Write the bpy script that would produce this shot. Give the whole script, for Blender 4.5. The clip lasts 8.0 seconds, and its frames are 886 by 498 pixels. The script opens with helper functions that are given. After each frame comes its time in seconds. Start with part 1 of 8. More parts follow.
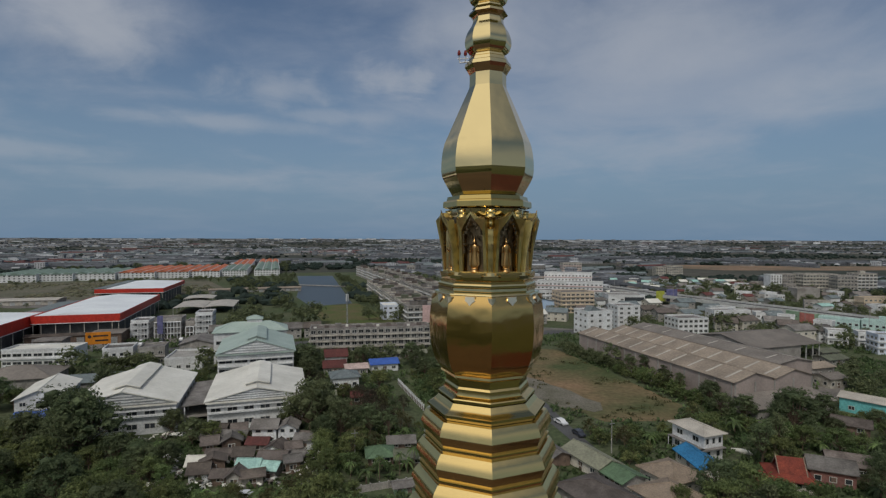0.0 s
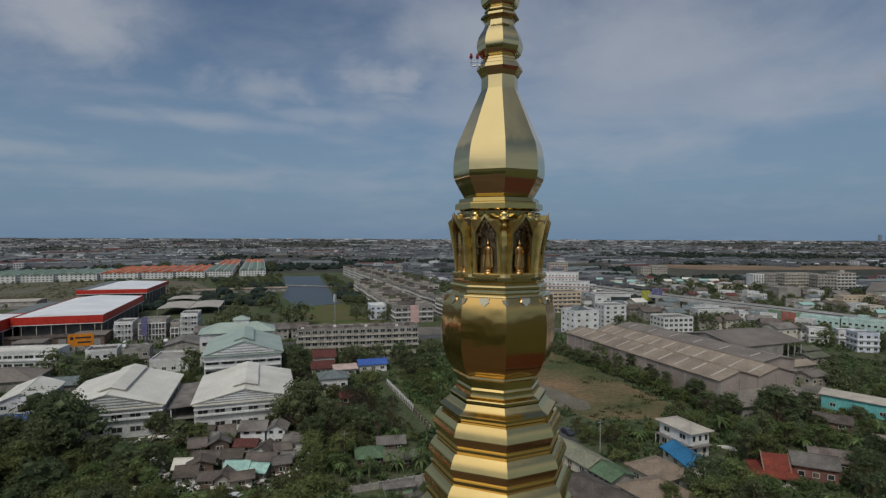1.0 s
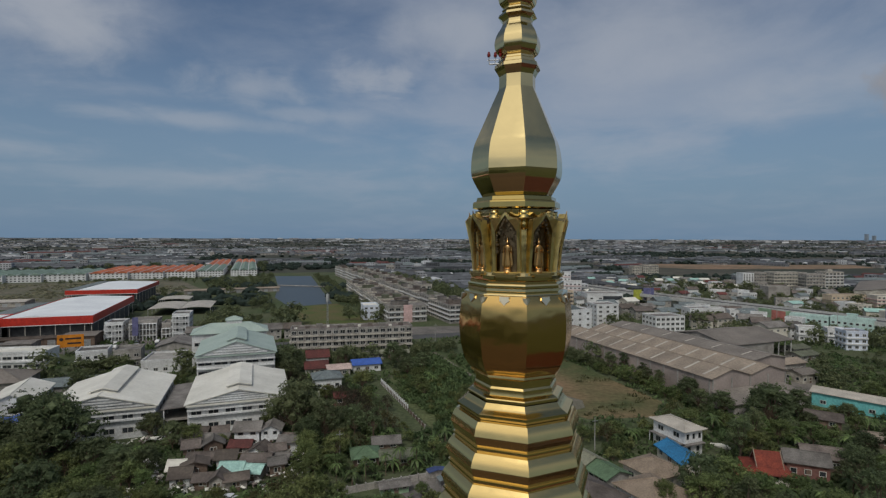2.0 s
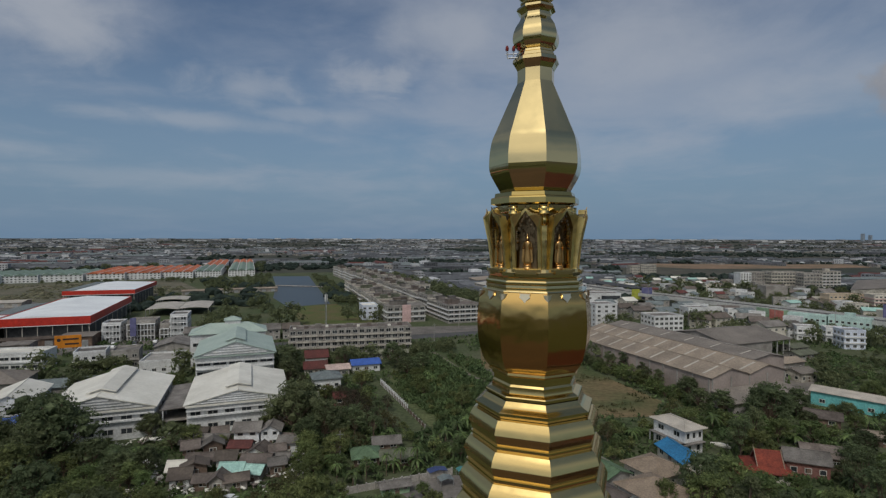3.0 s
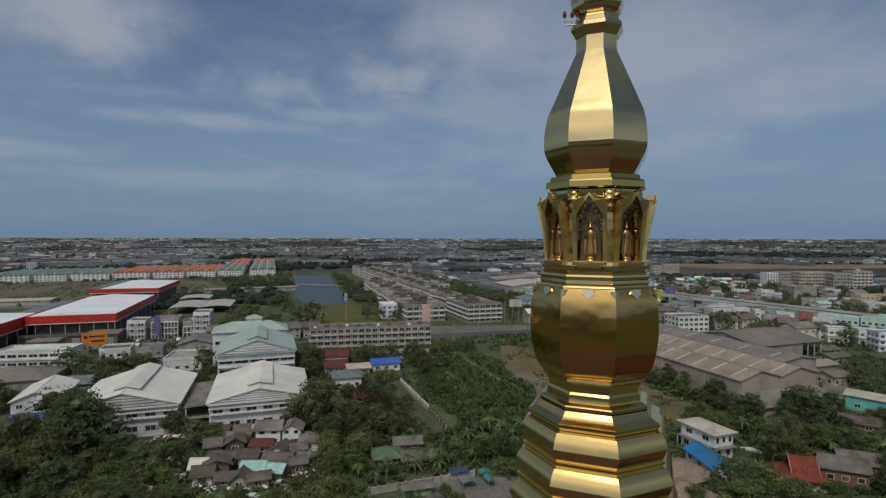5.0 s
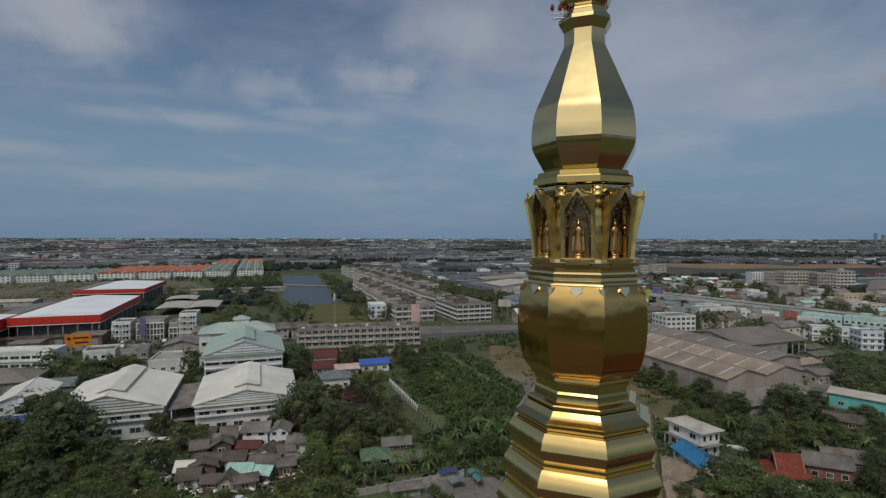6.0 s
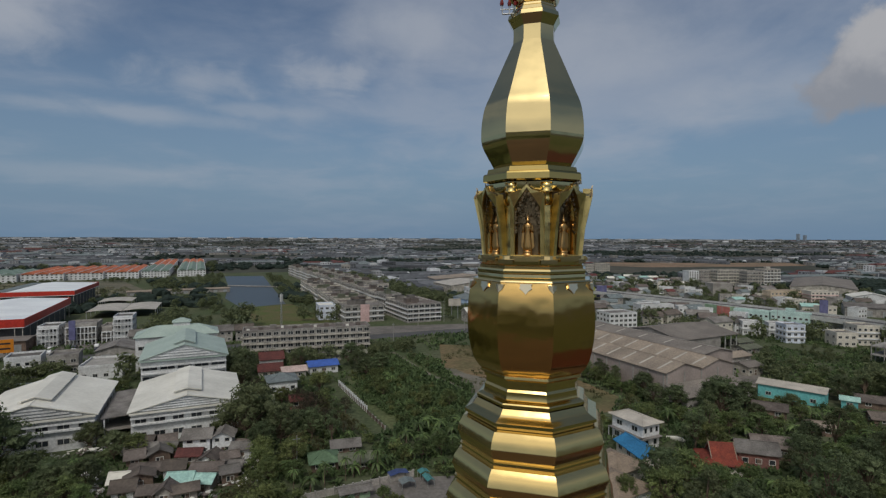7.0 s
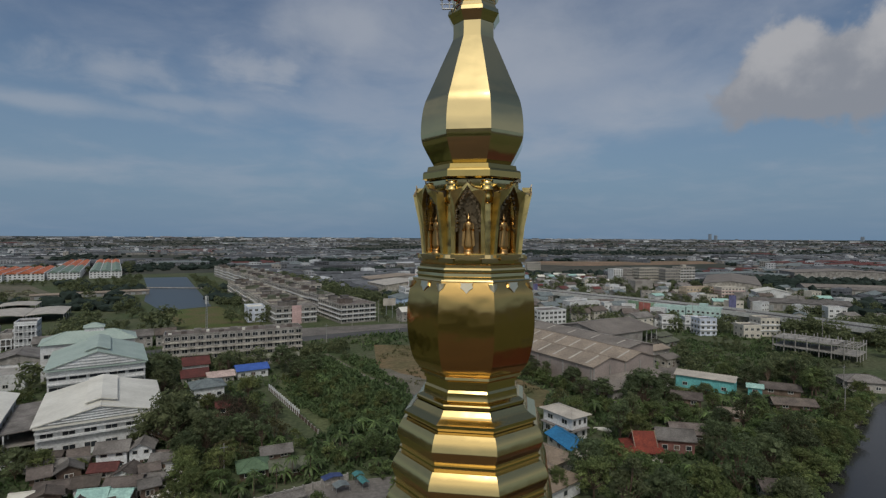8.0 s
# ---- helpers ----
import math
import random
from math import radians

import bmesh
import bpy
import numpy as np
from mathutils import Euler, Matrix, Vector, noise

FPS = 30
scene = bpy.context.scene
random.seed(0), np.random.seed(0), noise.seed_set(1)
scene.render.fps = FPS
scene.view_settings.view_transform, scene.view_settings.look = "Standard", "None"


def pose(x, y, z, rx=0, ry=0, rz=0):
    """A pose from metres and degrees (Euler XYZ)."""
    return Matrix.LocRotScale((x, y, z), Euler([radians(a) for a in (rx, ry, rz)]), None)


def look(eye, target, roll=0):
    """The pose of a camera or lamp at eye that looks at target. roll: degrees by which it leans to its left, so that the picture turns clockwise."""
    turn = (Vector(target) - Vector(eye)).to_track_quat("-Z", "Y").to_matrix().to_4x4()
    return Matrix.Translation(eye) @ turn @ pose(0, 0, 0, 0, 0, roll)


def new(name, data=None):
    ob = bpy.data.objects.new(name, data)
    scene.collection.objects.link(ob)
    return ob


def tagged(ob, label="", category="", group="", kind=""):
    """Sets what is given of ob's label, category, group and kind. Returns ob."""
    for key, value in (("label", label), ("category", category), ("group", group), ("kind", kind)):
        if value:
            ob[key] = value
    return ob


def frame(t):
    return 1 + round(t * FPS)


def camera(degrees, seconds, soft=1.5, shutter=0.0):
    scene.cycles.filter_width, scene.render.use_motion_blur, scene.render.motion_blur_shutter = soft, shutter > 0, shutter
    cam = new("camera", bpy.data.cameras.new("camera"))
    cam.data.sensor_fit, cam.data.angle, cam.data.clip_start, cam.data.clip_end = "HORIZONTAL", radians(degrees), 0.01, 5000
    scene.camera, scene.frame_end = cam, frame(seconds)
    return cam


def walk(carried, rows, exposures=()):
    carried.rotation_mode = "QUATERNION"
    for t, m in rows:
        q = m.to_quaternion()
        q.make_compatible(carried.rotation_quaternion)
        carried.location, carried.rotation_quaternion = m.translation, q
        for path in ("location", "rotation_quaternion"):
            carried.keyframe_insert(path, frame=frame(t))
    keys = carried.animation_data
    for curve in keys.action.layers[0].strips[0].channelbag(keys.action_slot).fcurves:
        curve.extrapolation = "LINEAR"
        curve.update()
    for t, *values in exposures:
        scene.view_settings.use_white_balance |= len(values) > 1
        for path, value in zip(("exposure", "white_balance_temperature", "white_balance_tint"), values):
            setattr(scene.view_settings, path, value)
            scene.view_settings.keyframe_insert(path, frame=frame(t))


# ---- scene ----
cam = camera(80.2, 8.0, soft=1.3)
PATH = [
    (0, (-0.685, 0.252, 51.791), (-0.782, 2.25, 51.749), 0.2),
    (0.5, (-1.092, 0.171, 51.841), (-1.158, 2.17, 51.799), 0.2),
    (1, (-1.475, 0.117, 51.847), (-1.521, 2.116, 51.805), 0.2),
    (1.5, (-1.912, 0.117, 51.829), (-1.94, 2.117, 51.786), 0.2),
    (3, (-2.901, 0.357, 51.7), (-2.907, 2.356, 51.657), 0.1),
    (3.5, (-3.246, 0.654, 51.573), (-3.307, 2.652, 51.53), 0.1),
    (4, (-3.579, 1.169, 51.474), (-3.67, 3.166, 51.431), 0.1),
    (4.5, (-3.764, 1.665, 51.447), (-3.846, 3.663, 51.402), 0.1),
    (6, (-3.666, 2.301, 51.329), (-3.701, 4.3, 51.285), 0.1),
    (6.5, (-3.618, 2.441, 51.294), (-3.575, 4.44, 51.248), 0.2),
    (7, (-3.627, 2.607, 51.253), (-3.473, 4.6, 51.208), 0.2),
    (7.5, (-3.661, 2.746, 51.235), (-3.375, 4.725, 51.19), 0.3),
    (8, (-3.715, 2.946, 51.227), (-3.315, 4.905, 51.181), 0.3),
]
walk(cam, [(t, look(eye, target, roll)) for t, eye, target, roll in PATH])

# ---- world, sun, exposure ----
SUN_BEARING, SUN_HEIGHT = 195.0, 51.0      # degrees clockwise from +y, degrees above the horizon
world = bpy.data.worlds.new("sky")
scene.world = world
world.use_nodes = True
wn, wl = world.node_tree.nodes, world.node_tree.links
wn.clear()


def wnode(kind, **kw):
    n = wn.new(kind)
    for k, v in kw.items():
        n.inputs[k].default_value = v
    return n


def wmath(op, a, b=None, clamp=False):
    n = wn.new("ShaderNodeMath")
    n.operation, n.use_clamp = op, clamp
    for i, v in enumerate((a, b)):
        if v is None:
            continue
        if isinstance(v, (int, float)):
            n.inputs[i].default_value = v
        else:
            wl.new(v, n.inputs[i])
    return n.outputs[0]


def wramp(value, lo, hi, a=0.0, b=1.0):
    n = wn.new("ShaderNodeMapRange")
    n.interpolation_type = "SMOOTHSTEP"
    for i, v in enumerate((lo, hi, a, b)):
        n.inputs[i + 1].default_value = v
    wl.new(value, n.inputs[0])
    return n.outputs[0]


def wmix(fac, a, b):
    n = wn.new("ShaderNodeMix")
    n.data_type = "RGBA"
    for socket, v in ((n.inputs[0], fac), (n.inputs[6], a), (n.inputs[7], b)):
        if isinstance(v, (int, float)):
            socket.default_value = v
        elif isinstance(v, tuple):
            socket.default_value = (*v, 1)
        else:
            wl.new(v, socket)
    return n.outputs[2]


sky = wn.new("ShaderNodeTexSky")
sky.sky_type, sky.sun_disc = "NISHITA", False
sky.sun_elevation, sky.sun_rotation = radians(SUN_HEIGHT), radians(SUN_BEARING)
sky.air_density, sky.dust_density, sky.ozone_density = 1.0, 1.2, 2.0
coord = wn.new("ShaderNodeTexCoord")
split = wn.new("ShaderNodeSeparateXYZ")
wl.new(coord.outputs["Generated"], split.inputs[0])
dx, dy, dz = split.outputs
lift = wmath("ADD", wmath("MAXIMUM", dz, 0.0), 0.16)
flat = wn.new("ShaderNodeCombineXYZ")
wl.new(wmath("DIVIDE", dx, lift), flat.inputs[0])
wl.new(wmath("DIVIDE", dy, lift), flat.inputs[1])


def cloud_noise(scale, detail, rough, move, distortion=0.0):
    mp = wn.new("ShaderNodeMapping")
    mp.inputs["Location"].default_value = move
    wl.new(flat.outputs[0], mp.inputs[0])
    n = wnode("ShaderNodeTexNoise", Scale=scale, Detail=detail, Roughness=rough, Distortion=distortion)
    wl.new(mp.outputs[0], n.inputs["Vector"])
    return n.outputs[0]


def toward(bearing, height, squash=1.0):
    """How near a way lies to a bearing and height above the horizon: 1 there, falling off with the chord."""
    c = Vector((math.sin(radians(bearing)) * math.cos(radians(height)), math.cos(radians(bearing)) * math.cos(radians(height)), math.sin(radians(height))))
    sub = wn.new("ShaderNodeVectorMath")
    sub.operation = "SUBTRACT"
    wl.new(coord.outputs["Generated"], sub.inputs[0])
    sub.inputs[1].default_value = c
    mul = wn.new("ShaderNodeVectorMath")
    mul.operation = "MULTIPLY"
    wl.new(sub.outputs[0], mul.inputs[0])
    mul.inputs[1].default_value = (1, 1, squash)
    ln = wn.new("ShaderNodeVectorMath")
    ln.operation = "LENGTH"
    wl.new(mul.outputs[0], ln.inputs[0])
    return ln.outputs["Value"]


# thin high sheets, broken into streaks by perspective, thicker in two quarters, and one heaped cloud
sheet = wmath("ADD", wmath("MULTIPLY", cloud_noise(0.55, 2, 0.5, (3.1, 0.4, 0)), 0.55), wmath("MULTIPLY", cloud_noise(2.1, 7, 0.58, (0, 2.0, 0), 0.35), 0.45))
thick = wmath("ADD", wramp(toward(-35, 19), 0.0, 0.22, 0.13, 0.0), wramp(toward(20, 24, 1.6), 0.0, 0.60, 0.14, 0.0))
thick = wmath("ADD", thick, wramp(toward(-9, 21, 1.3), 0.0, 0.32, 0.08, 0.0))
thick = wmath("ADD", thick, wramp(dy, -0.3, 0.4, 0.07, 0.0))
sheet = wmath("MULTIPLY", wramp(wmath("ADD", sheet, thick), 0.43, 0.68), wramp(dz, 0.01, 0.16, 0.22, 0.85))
puff = wn.new("ShaderNodeTexNoise")
puff.inputs["Scale"].default_value, puff.inputs["Detail"].default_value, puff.inputs["Roughness"].default_value = 10.0, 7, 0.55
wl.new(coord.outputs["Generated"], puff.inputs["Vector"])
heap = wmath("ADD", wmath("SUBTRACT", 0.165, toward(47.8, 14.6, 1.75)), wmath("MULTIPLY", wmath("SUBTRACT", puff.outputs[0], 0.5), 0.34))
heap = wramp(heap, 0.0, 0.055, 0.0, 0.9)
heap_light = wramp(wmath("ADD", dz, wmath("MULTIPLY", puff.outputs[0], 0.22)), 0.345, 0.42)
# soft banks and long streaks in front of the view: bearing, height, reach, flattening, share
wisp = wmath("SUBTRACT", cloud_noise(2.6, 7, 0.6, (7.3, 3.0, 0), 0.5), 0.5)
fray = wmath("SUBTRACT", puff.outputs[0], 0.5)
banks = None
for bearing, height, reach, flatten, share in ((-36.5, 20.0, 0.13, 1.3, 0.62), (-38.0, 24.5, 0.11, 1.2, 0.45), (-21.0, 15.0, 0.11, 2.6, 0.45), (-9.0, 16.5, 0.075, 2.2, 0.55), (-26.0, 11.3, 0.20, 9.0, 0.42), (-14.0, 12.6, 0.14, 8.0, 0.30),
                                               (-44.0, 7.4, 0.20, 9.0, 0.36), (-30.0, 5.6, 0.24, 10.0, 0.26), (2.0, 20.5, 0.16, 2.0, 0.42), (20.0, 19.0, 0.24, 2.2, 0.42), (34.0, 13.0, 0.22, 4.0, 0.30), (14.0, 9.0, 0.26, 8.0, 0.22)):
    edge = wmath("ADD", wmath("SUBTRACT", reach, toward(bearing, height, flatten)), wmath("ADD", wmath("MULTIPLY", wisp, 0.22), wmath("MULTIPLY", fray, 0.16)))
    one = wramp(edge, -0.02, reach * 0.85, 0.0, share)
    banks = one if banks is None else wmath("MAXIMUM", banks, one)
veil = wramp(dz, 0.0, 0.34, 0.88, 0.0)
SKY_GAIN = 0.066
clear = wmix(veil, sky.outputs[0], (2.15, 3.5, 5.25))
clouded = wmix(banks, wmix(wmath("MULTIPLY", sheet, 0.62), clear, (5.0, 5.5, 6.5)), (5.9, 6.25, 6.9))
heaped = wmix(heap, clouded, wmix(heap_light, (3.7, 3.9, 4.4), (6.0, 6.0, 6.2)))
# thin cloud scatters the sun's light forward: a wide bright field round the sun
to_sun = wn.new("ShaderNodeVectorMath")
to_sun.operation = "DOT_PRODUCT"
wl.new(coord.outputs["Generated"], to_sun.inputs[0])
to_sun.inputs[1].default_value = (math.sin(radians(SUN_BEARING)) * math.cos(radians(SUN_HEIGHT)), math.cos(radians(SUN_BEARING)) * math.cos(radians(SUN_HEIGHT)), math.sin(radians(SUN_HEIGHT)))
glow = wmath("MULTIPLY", wramp(to_sun.outputs["Value"], 0.52, 0.97), wramp(dz, 0.0, 0.35, 0.45, 1.0))
glow = wmath("MULTIPLY", glow, wmath("ADD", wmath("MULTIPLY", cloud_noise(1.4, 5, 0.55, (5.0, 1.0, 0)), 1.3), 0.38), True)
heaped = wmix(glow, heaped, (15.0, 14.8, 14.2))
core = wmath("MULTIPLY", wramp(to_sun.outputs["Value"], 0.955, 0.999), 0.9)
heaped = wmix(core, heaped, (34.0, 32.5, 30.0))
background = wn.new("ShaderNodeBackground")
background.inputs["Strength"].default_value = SKY_GAIN
wl.new(heaped, background.inputs[0])
world_out = wn.new("ShaderNodeOutputWorld")
wl.new(background.outputs[0], world_out.inputs[0])

sun = new("sun", bpy.data.lights.new("sun", "SUN"))
sun.data.energy, sun.data.angle, sun.data.color = 1.2, radians(6.0), (1.0, 0.97, 0.92)
sb, sh = radians(SUN_BEARING), radians(SUN_HEIGHT)
sun.matrix_world = look((0, 0, 0), (-math.sin(sb) * math.cos(sh), -math.cos(sb) * math.cos(sh), -math.sin(sh)))
scene.view_settings.exposure = 0.0

# ---- materials ----


def mat(name, col, col2=None, rough=0.75, metal=0.0, scale=0.5, fine=6.0, bump=0.15, grain=0.25, rand=0.0, ribs=0.0, spec=0.3, lean=None, island=0.0):
    """A surface of two tones in large patches (scale, per metre), fine grain and relief; ribs: corrugations per metre, along the object's y."""
    m = bpy.data.materials.new(name)
    m.use_nodes = True
    nt = m.node_tree
    n, l = nt.nodes, nt.links
    b = n["Principled BSDF"]
    geo = n.new("ShaderNodeNewGeometry")
    info = n.new("ShaderNodeObjectInfo")
    col2 = col2 or tuple(c * 0.72 for c in col)
    big = n.new("ShaderNodeTexNoise")
    big.inputs["Scale"].default_value, big.inputs["Detail"].default_value = scale, 5
    small = n.new("ShaderNodeTexNoise")
    small.inputs["Scale"].default_value, small.inputs["Detail"].default_value = fine, 4
    for t in (big, small):
        l.new(geo.outputs["Position"], t.inputs["Vector"])
    ramp = n.new("ShaderNodeMapRange")
    ramp.inputs[1].default_value, ramp.inputs[2].default_value = 0.36, 0.66
    l.new(big.outputs[0], ramp.inputs[0])
    mix = n.new("ShaderNodeMix")
    mix.data_type = "RGBA"
    mix.inputs[6].default_value, mix.inputs[7].default_value = (*col2, 1), (*col, 1)
    l.new(ramp.outputs[0], mix.inputs[0])
    hsv = n.new("ShaderNodeHueSaturation")
    l.new(mix.outputs[2], hsv.inputs["Color"])
    tone = n.new("ShaderNodeMapRange")
    tone.inputs[1].default_value, tone.inputs[2].default_value = 0.25, 0.75
    tone.inputs[3].default_value, tone.inputs[4].default_value = 1 - grain, 1 + grain
    l.new(small.outputs[0], tone.inputs[0])
    if rand:
        r = n.new("ShaderNodeMapRange")
        r.inputs[3].default_value, r.inputs[4].default_value = 1 - rand, 1 + rand
        l.new(info.outputs["Random"], r.inputs[0])
        mul = n.new("ShaderNodeMath")
        mul.operation = "MULTIPLY"
        l.new(tone.outputs[0], mul.inputs[0])
        l.new(r.outputs[0], mul.inputs[1])
        l.new(mul.outputs[0], hsv.inputs["Value"])
        if lean:
            h = n.new("ShaderNodeMapRange")
            h.inputs[3].default_value, h.inputs[4].default_value = 0.5 - lean, 0.5 + lean
            w = n.new("ShaderNodeTexWhiteNoise")
            w.noise_dimensions = "1D"
            l.new(info.outputs["Random"], w.inputs["W"])
            l.new(w.outputs["Value"], h.inputs[0])
            l.new(h.outputs[0], hsv.inputs["Hue"])
    else:
        l.new(tone.outputs[0], hsv.inputs["Value"])
    if island:
        isl = n.new("ShaderNodeMapRange")
        isl.inputs[3].default_value, isl.inputs[4].default_value = 1 - island, 1 + island
        l.new(geo.outputs["Random Per Island"], isl.inputs[0])
        each = n.new("ShaderNodeMath")
        each.operation = "MULTIPLY"
        l.new(hsv.inputs["Value"].links[0].from_socket, each.inputs[0])
        l.new(isl.outputs[0], each.inputs[1])
        l.new(each.outputs[0], hsv.inputs["Value"])
    l.new(hsv.outputs[0], b.inputs["Base Color"])
    b.inputs["Roughness"].default_value, b.inputs["Metallic"].default_value = rough, metal
    b.inputs["Specular IOR Level"].default_value = spec
    if bump:
        bp = n.new("ShaderNodeBump")
        bp.inputs["Strength"].default_value, bp.inputs["Distance"].default_value = bump, 0.08
        source = small.outputs[0]
        if ribs:
            tc = n.new("ShaderNodeTexCoord")
            wave = n.new("ShaderNodeTexWave")
            wave.bands_direction = "X"
            wave.inputs["Scale"].default_value = ribs
            l.new(tc.outputs["Object"], wave.inputs["Vector"])
            source = wave.outputs[0]
        l.new(source, bp.inputs["Height"])
        l.new(bp.outputs[0], b.inputs["Normal"])
    return m


def gold_mat(name, col, rough, dent, stain=0.0):
    m = bpy.data.materials.new(name)
    m.use_nodes = True
    n, l = m.node_tree.nodes, m.node_tree.links
    b = n["Principled BSDF"]
    geo = n.new("ShaderNodeNewGeometry")
    a = n.new("ShaderNodeTexNoise")
    a.inputs["Scale"].default_value, a.inputs["Detail"].default_value = 1.1, 2
    c = n.new("ShaderNodeTexNoise")
    c.inputs["Scale"].default_value, c.inputs["Detail"].default_value = 9.0, 5
    for t in (a, c):
        l.new(geo.outputs["Position"], t.inputs["Vector"])
    mix = n.new("ShaderNodeMix")
    mix.data_type = "RGBA"
    mix.inputs[6].default_value = (*[v * 0.9 for v in col], 1)
    mix.inputs[7].default_value = (*col, 1)
    l.new(a.outputs[0], mix.inputs[0])
    top = mix
    if stain:
        # brown tarnish in blotches
        d = n.new("ShaderNodeTexNoise")
        d.inputs["Scale"].default_value, d.inputs["Detail"].default_value = 4.5, 4
        l.new(geo.outputs["Position"], d.inputs["Vector"])
        ramp = n.new("ShaderNodeMapRange")
        ramp.inputs[1].default_value, ramp.inputs[2].default_value = 0.47, 0.66
        ramp.inputs[3].default_value, ramp.inputs[4].default_value = 0.0, stain
        l.new(d.outputs[0], ramp.inputs[0])
        top = n.new("ShaderNodeMix")
        top.data_type = "RGBA"
        top.inputs[7].default_value = (0.16, 0.105, 0.05, 1)
        l.new(ramp.outputs[0], top.inputs[0])
        l.new(mix.outputs[2], top.inputs[6])
    l.new(top.outputs[2], b.inputs["Base Color"])
    r = n.new("ShaderNodeMapRange")
    r.inputs[1].default_value, r.inputs[2].default_value = 0.3, 0.7
    r.inputs[3].default_value, r.inputs[4].default_value = rough * 0.9, rough * 1.15
    l.new(c.outputs[0], r.inputs[0])
    l.new(r.outputs[0], b.inputs["Roughness"])
    b.inputs["Metallic"].default_value = 1.0
    bp = n.new("ShaderNodeBump")
    bp.inputs["Strength"].default_value, bp.inputs["Distance"].default_value = dent, 0.12
    l.new(a.outputs[0], bp.inputs["Height"])
    l.new(bp.outputs[0], b.inputs["Normal"])
    return m


def glass_mat(name, col, rough):
    m = mat(name, col, rough=rough, bump=0.0, grain=0.1, scale=0.15, rand=0.4, spec=0.6)
    return m


def leafy(m, share=0.5):
    """Leaves let some light through."""
    n, l = m.node_tree.nodes, m.node_tree.links
    b = n["Principled BSDF"]
    t = n.new("ShaderNodeBsdfTranslucent")
    l.new(b.inputs["Base Color"].links[0].from_socket, t.inputs["Color"])
    mix = n.new("ShaderNodeMixShader")
    mix.inputs[0].default_value = share
    l.new(b.outputs[0], mix.inputs[1])
    l.new(t.outputs[0], mix.inputs[2])
    l.new(mix.outputs[0], n["Material Output"].inputs[0])


GOLD = gold_mat("polished_gold", (0.72, 0.575, 0.29), 0.10, 0.09)
GOLD_TIER = gold_mat("deep_polished_gold", (0.74, 0.545, 0.225), 0.15, 0.09)
GOLD_STATUE = gold_mat("aged_statue_gilding", (0.60, 0.36, 0.14), 0.32, 0.05, 0.5)
GOLD_FRAME = gold_mat("bright_niche_gold", (0.80, 0.64, 0.27), 0.34, 0.10, 0.35)
# cornice gold: base colour darkened for the dim horizon its face mirrors
GOLD_OLIVE = gold_mat("olive_gold", (0.50, 0.375, 0.135), 0.12, 0.12)
GOLD_BRUSHED = gold_mat("brushed_gold", (0.72, 0.53, 0.20), 0.20, 0.22, 0.85)
GOLD_WARM = gold_mat("warm_gold", (0.76, 0.56, 0.26), 0.15, 0.05)
GOLD_SATIN = gold_mat("satin_gold", (0.62, 0.41, 0.145), 0.15, 0.36)
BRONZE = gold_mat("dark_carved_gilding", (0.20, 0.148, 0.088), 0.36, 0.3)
PALE_GOLD = gold_mat("pale_gilding", (0.84, 0.74, 0.54), 0.32, 0.1)
WHITE_WALL = mat("white_paint", (0.64, 0.65, 0.65), (0.50, 0.50, 0.49), scale=0.18, fine=2.0, rand=0.08)
CREAM_WALL = mat("cream_render", (0.58, 0.54, 0.46), (0.45, 0.42, 0.36), scale=0.2, fine=2.0, rand=0.08)
BEIGE_WALL = mat("beige_paint", (0.54, 0.44, 0.32), (0.43, 0.35, 0.26), scale=0.2, fine=2.0)
PINK_WALL = mat("pink_paint", (0.55, 0.38, 0.36), (0.45, 0.31, 0.29), scale=0.2, fine=2.0)
GREY_WALL = mat("weathered_concrete", (0.36, 0.34, 0.31), (0.22, 0.20, 0.18), scale=0.25, fine=2.5, rand=0.12)
STAINED_WALL = mat("stained_render", (0.34, 0.322, 0.295), (0.17, 0.158, 0.142), scale=0.35, fine=1.5, rand=0.1)
FLATS_WALL = mat("stained_cream_render", (0.46, 0.43, 0.37), (0.24, 0.22, 0.19), scale=0.4, fine=1.5, grain=0.3, rand=0.1)
END_WALL = mat("dusty_pink_grey_render", (0.33, 0.275, 0.245), (0.25, 0.21, 0.19), scale=0.12, fine=1.5, grain=0.12, rand=0.05)
PALE_BLUE_WALL = mat("white_blue_paint", (0.60, 0.64, 0.70), (0.46, 0.50, 0.58), scale=0.2, fine=2.0)
BLUE_WALL = mat("pale_blue_paint", (0.42, 0.55, 0.72), (0.36, 0.46, 0.62), scale=0.2, fine=2.0)
MINT_WALL = mat("mint_paint", (0.47, 0.62, 0.57), (0.36, 0.49, 0.46), scale=0.25, fine=2.0)
TEAL_WALL = mat("teal_paint", (0.15, 0.45, 0.44), (0.11, 0.35, 0.35), scale=0.3, fine=2.0)
DARK_WALL = mat("dark_brick_red_render", (0.24, 0.11, 0.09), (0.16, 0.08, 0.07), scale=0.3, fine=2.0)
WOOD_WALL = mat("grey_brown_boards", (0.17, 0.12, 0.09), (0.10, 0.07, 0.055), scale=0.6, fine=3.0, rand=0.2)
WHITE_ROOF = mat("white_metal_roof", (0.69, 0.67, 0.60), (0.57, 0.55, 0.485), rough=0.5, scale=0.12, fine=1.2, grain=0.08, bump=0.25, ribs=4.0, rand=0.05)
BRIGHT_ROOF = mat("bright_white_roof", (0.78, 0.80, 0.80), (0.66, 0.68, 0.69), rough=0.45, scale=0.06, fine=0.8, grain=0.07, bump=0.2, ribs=1.2)
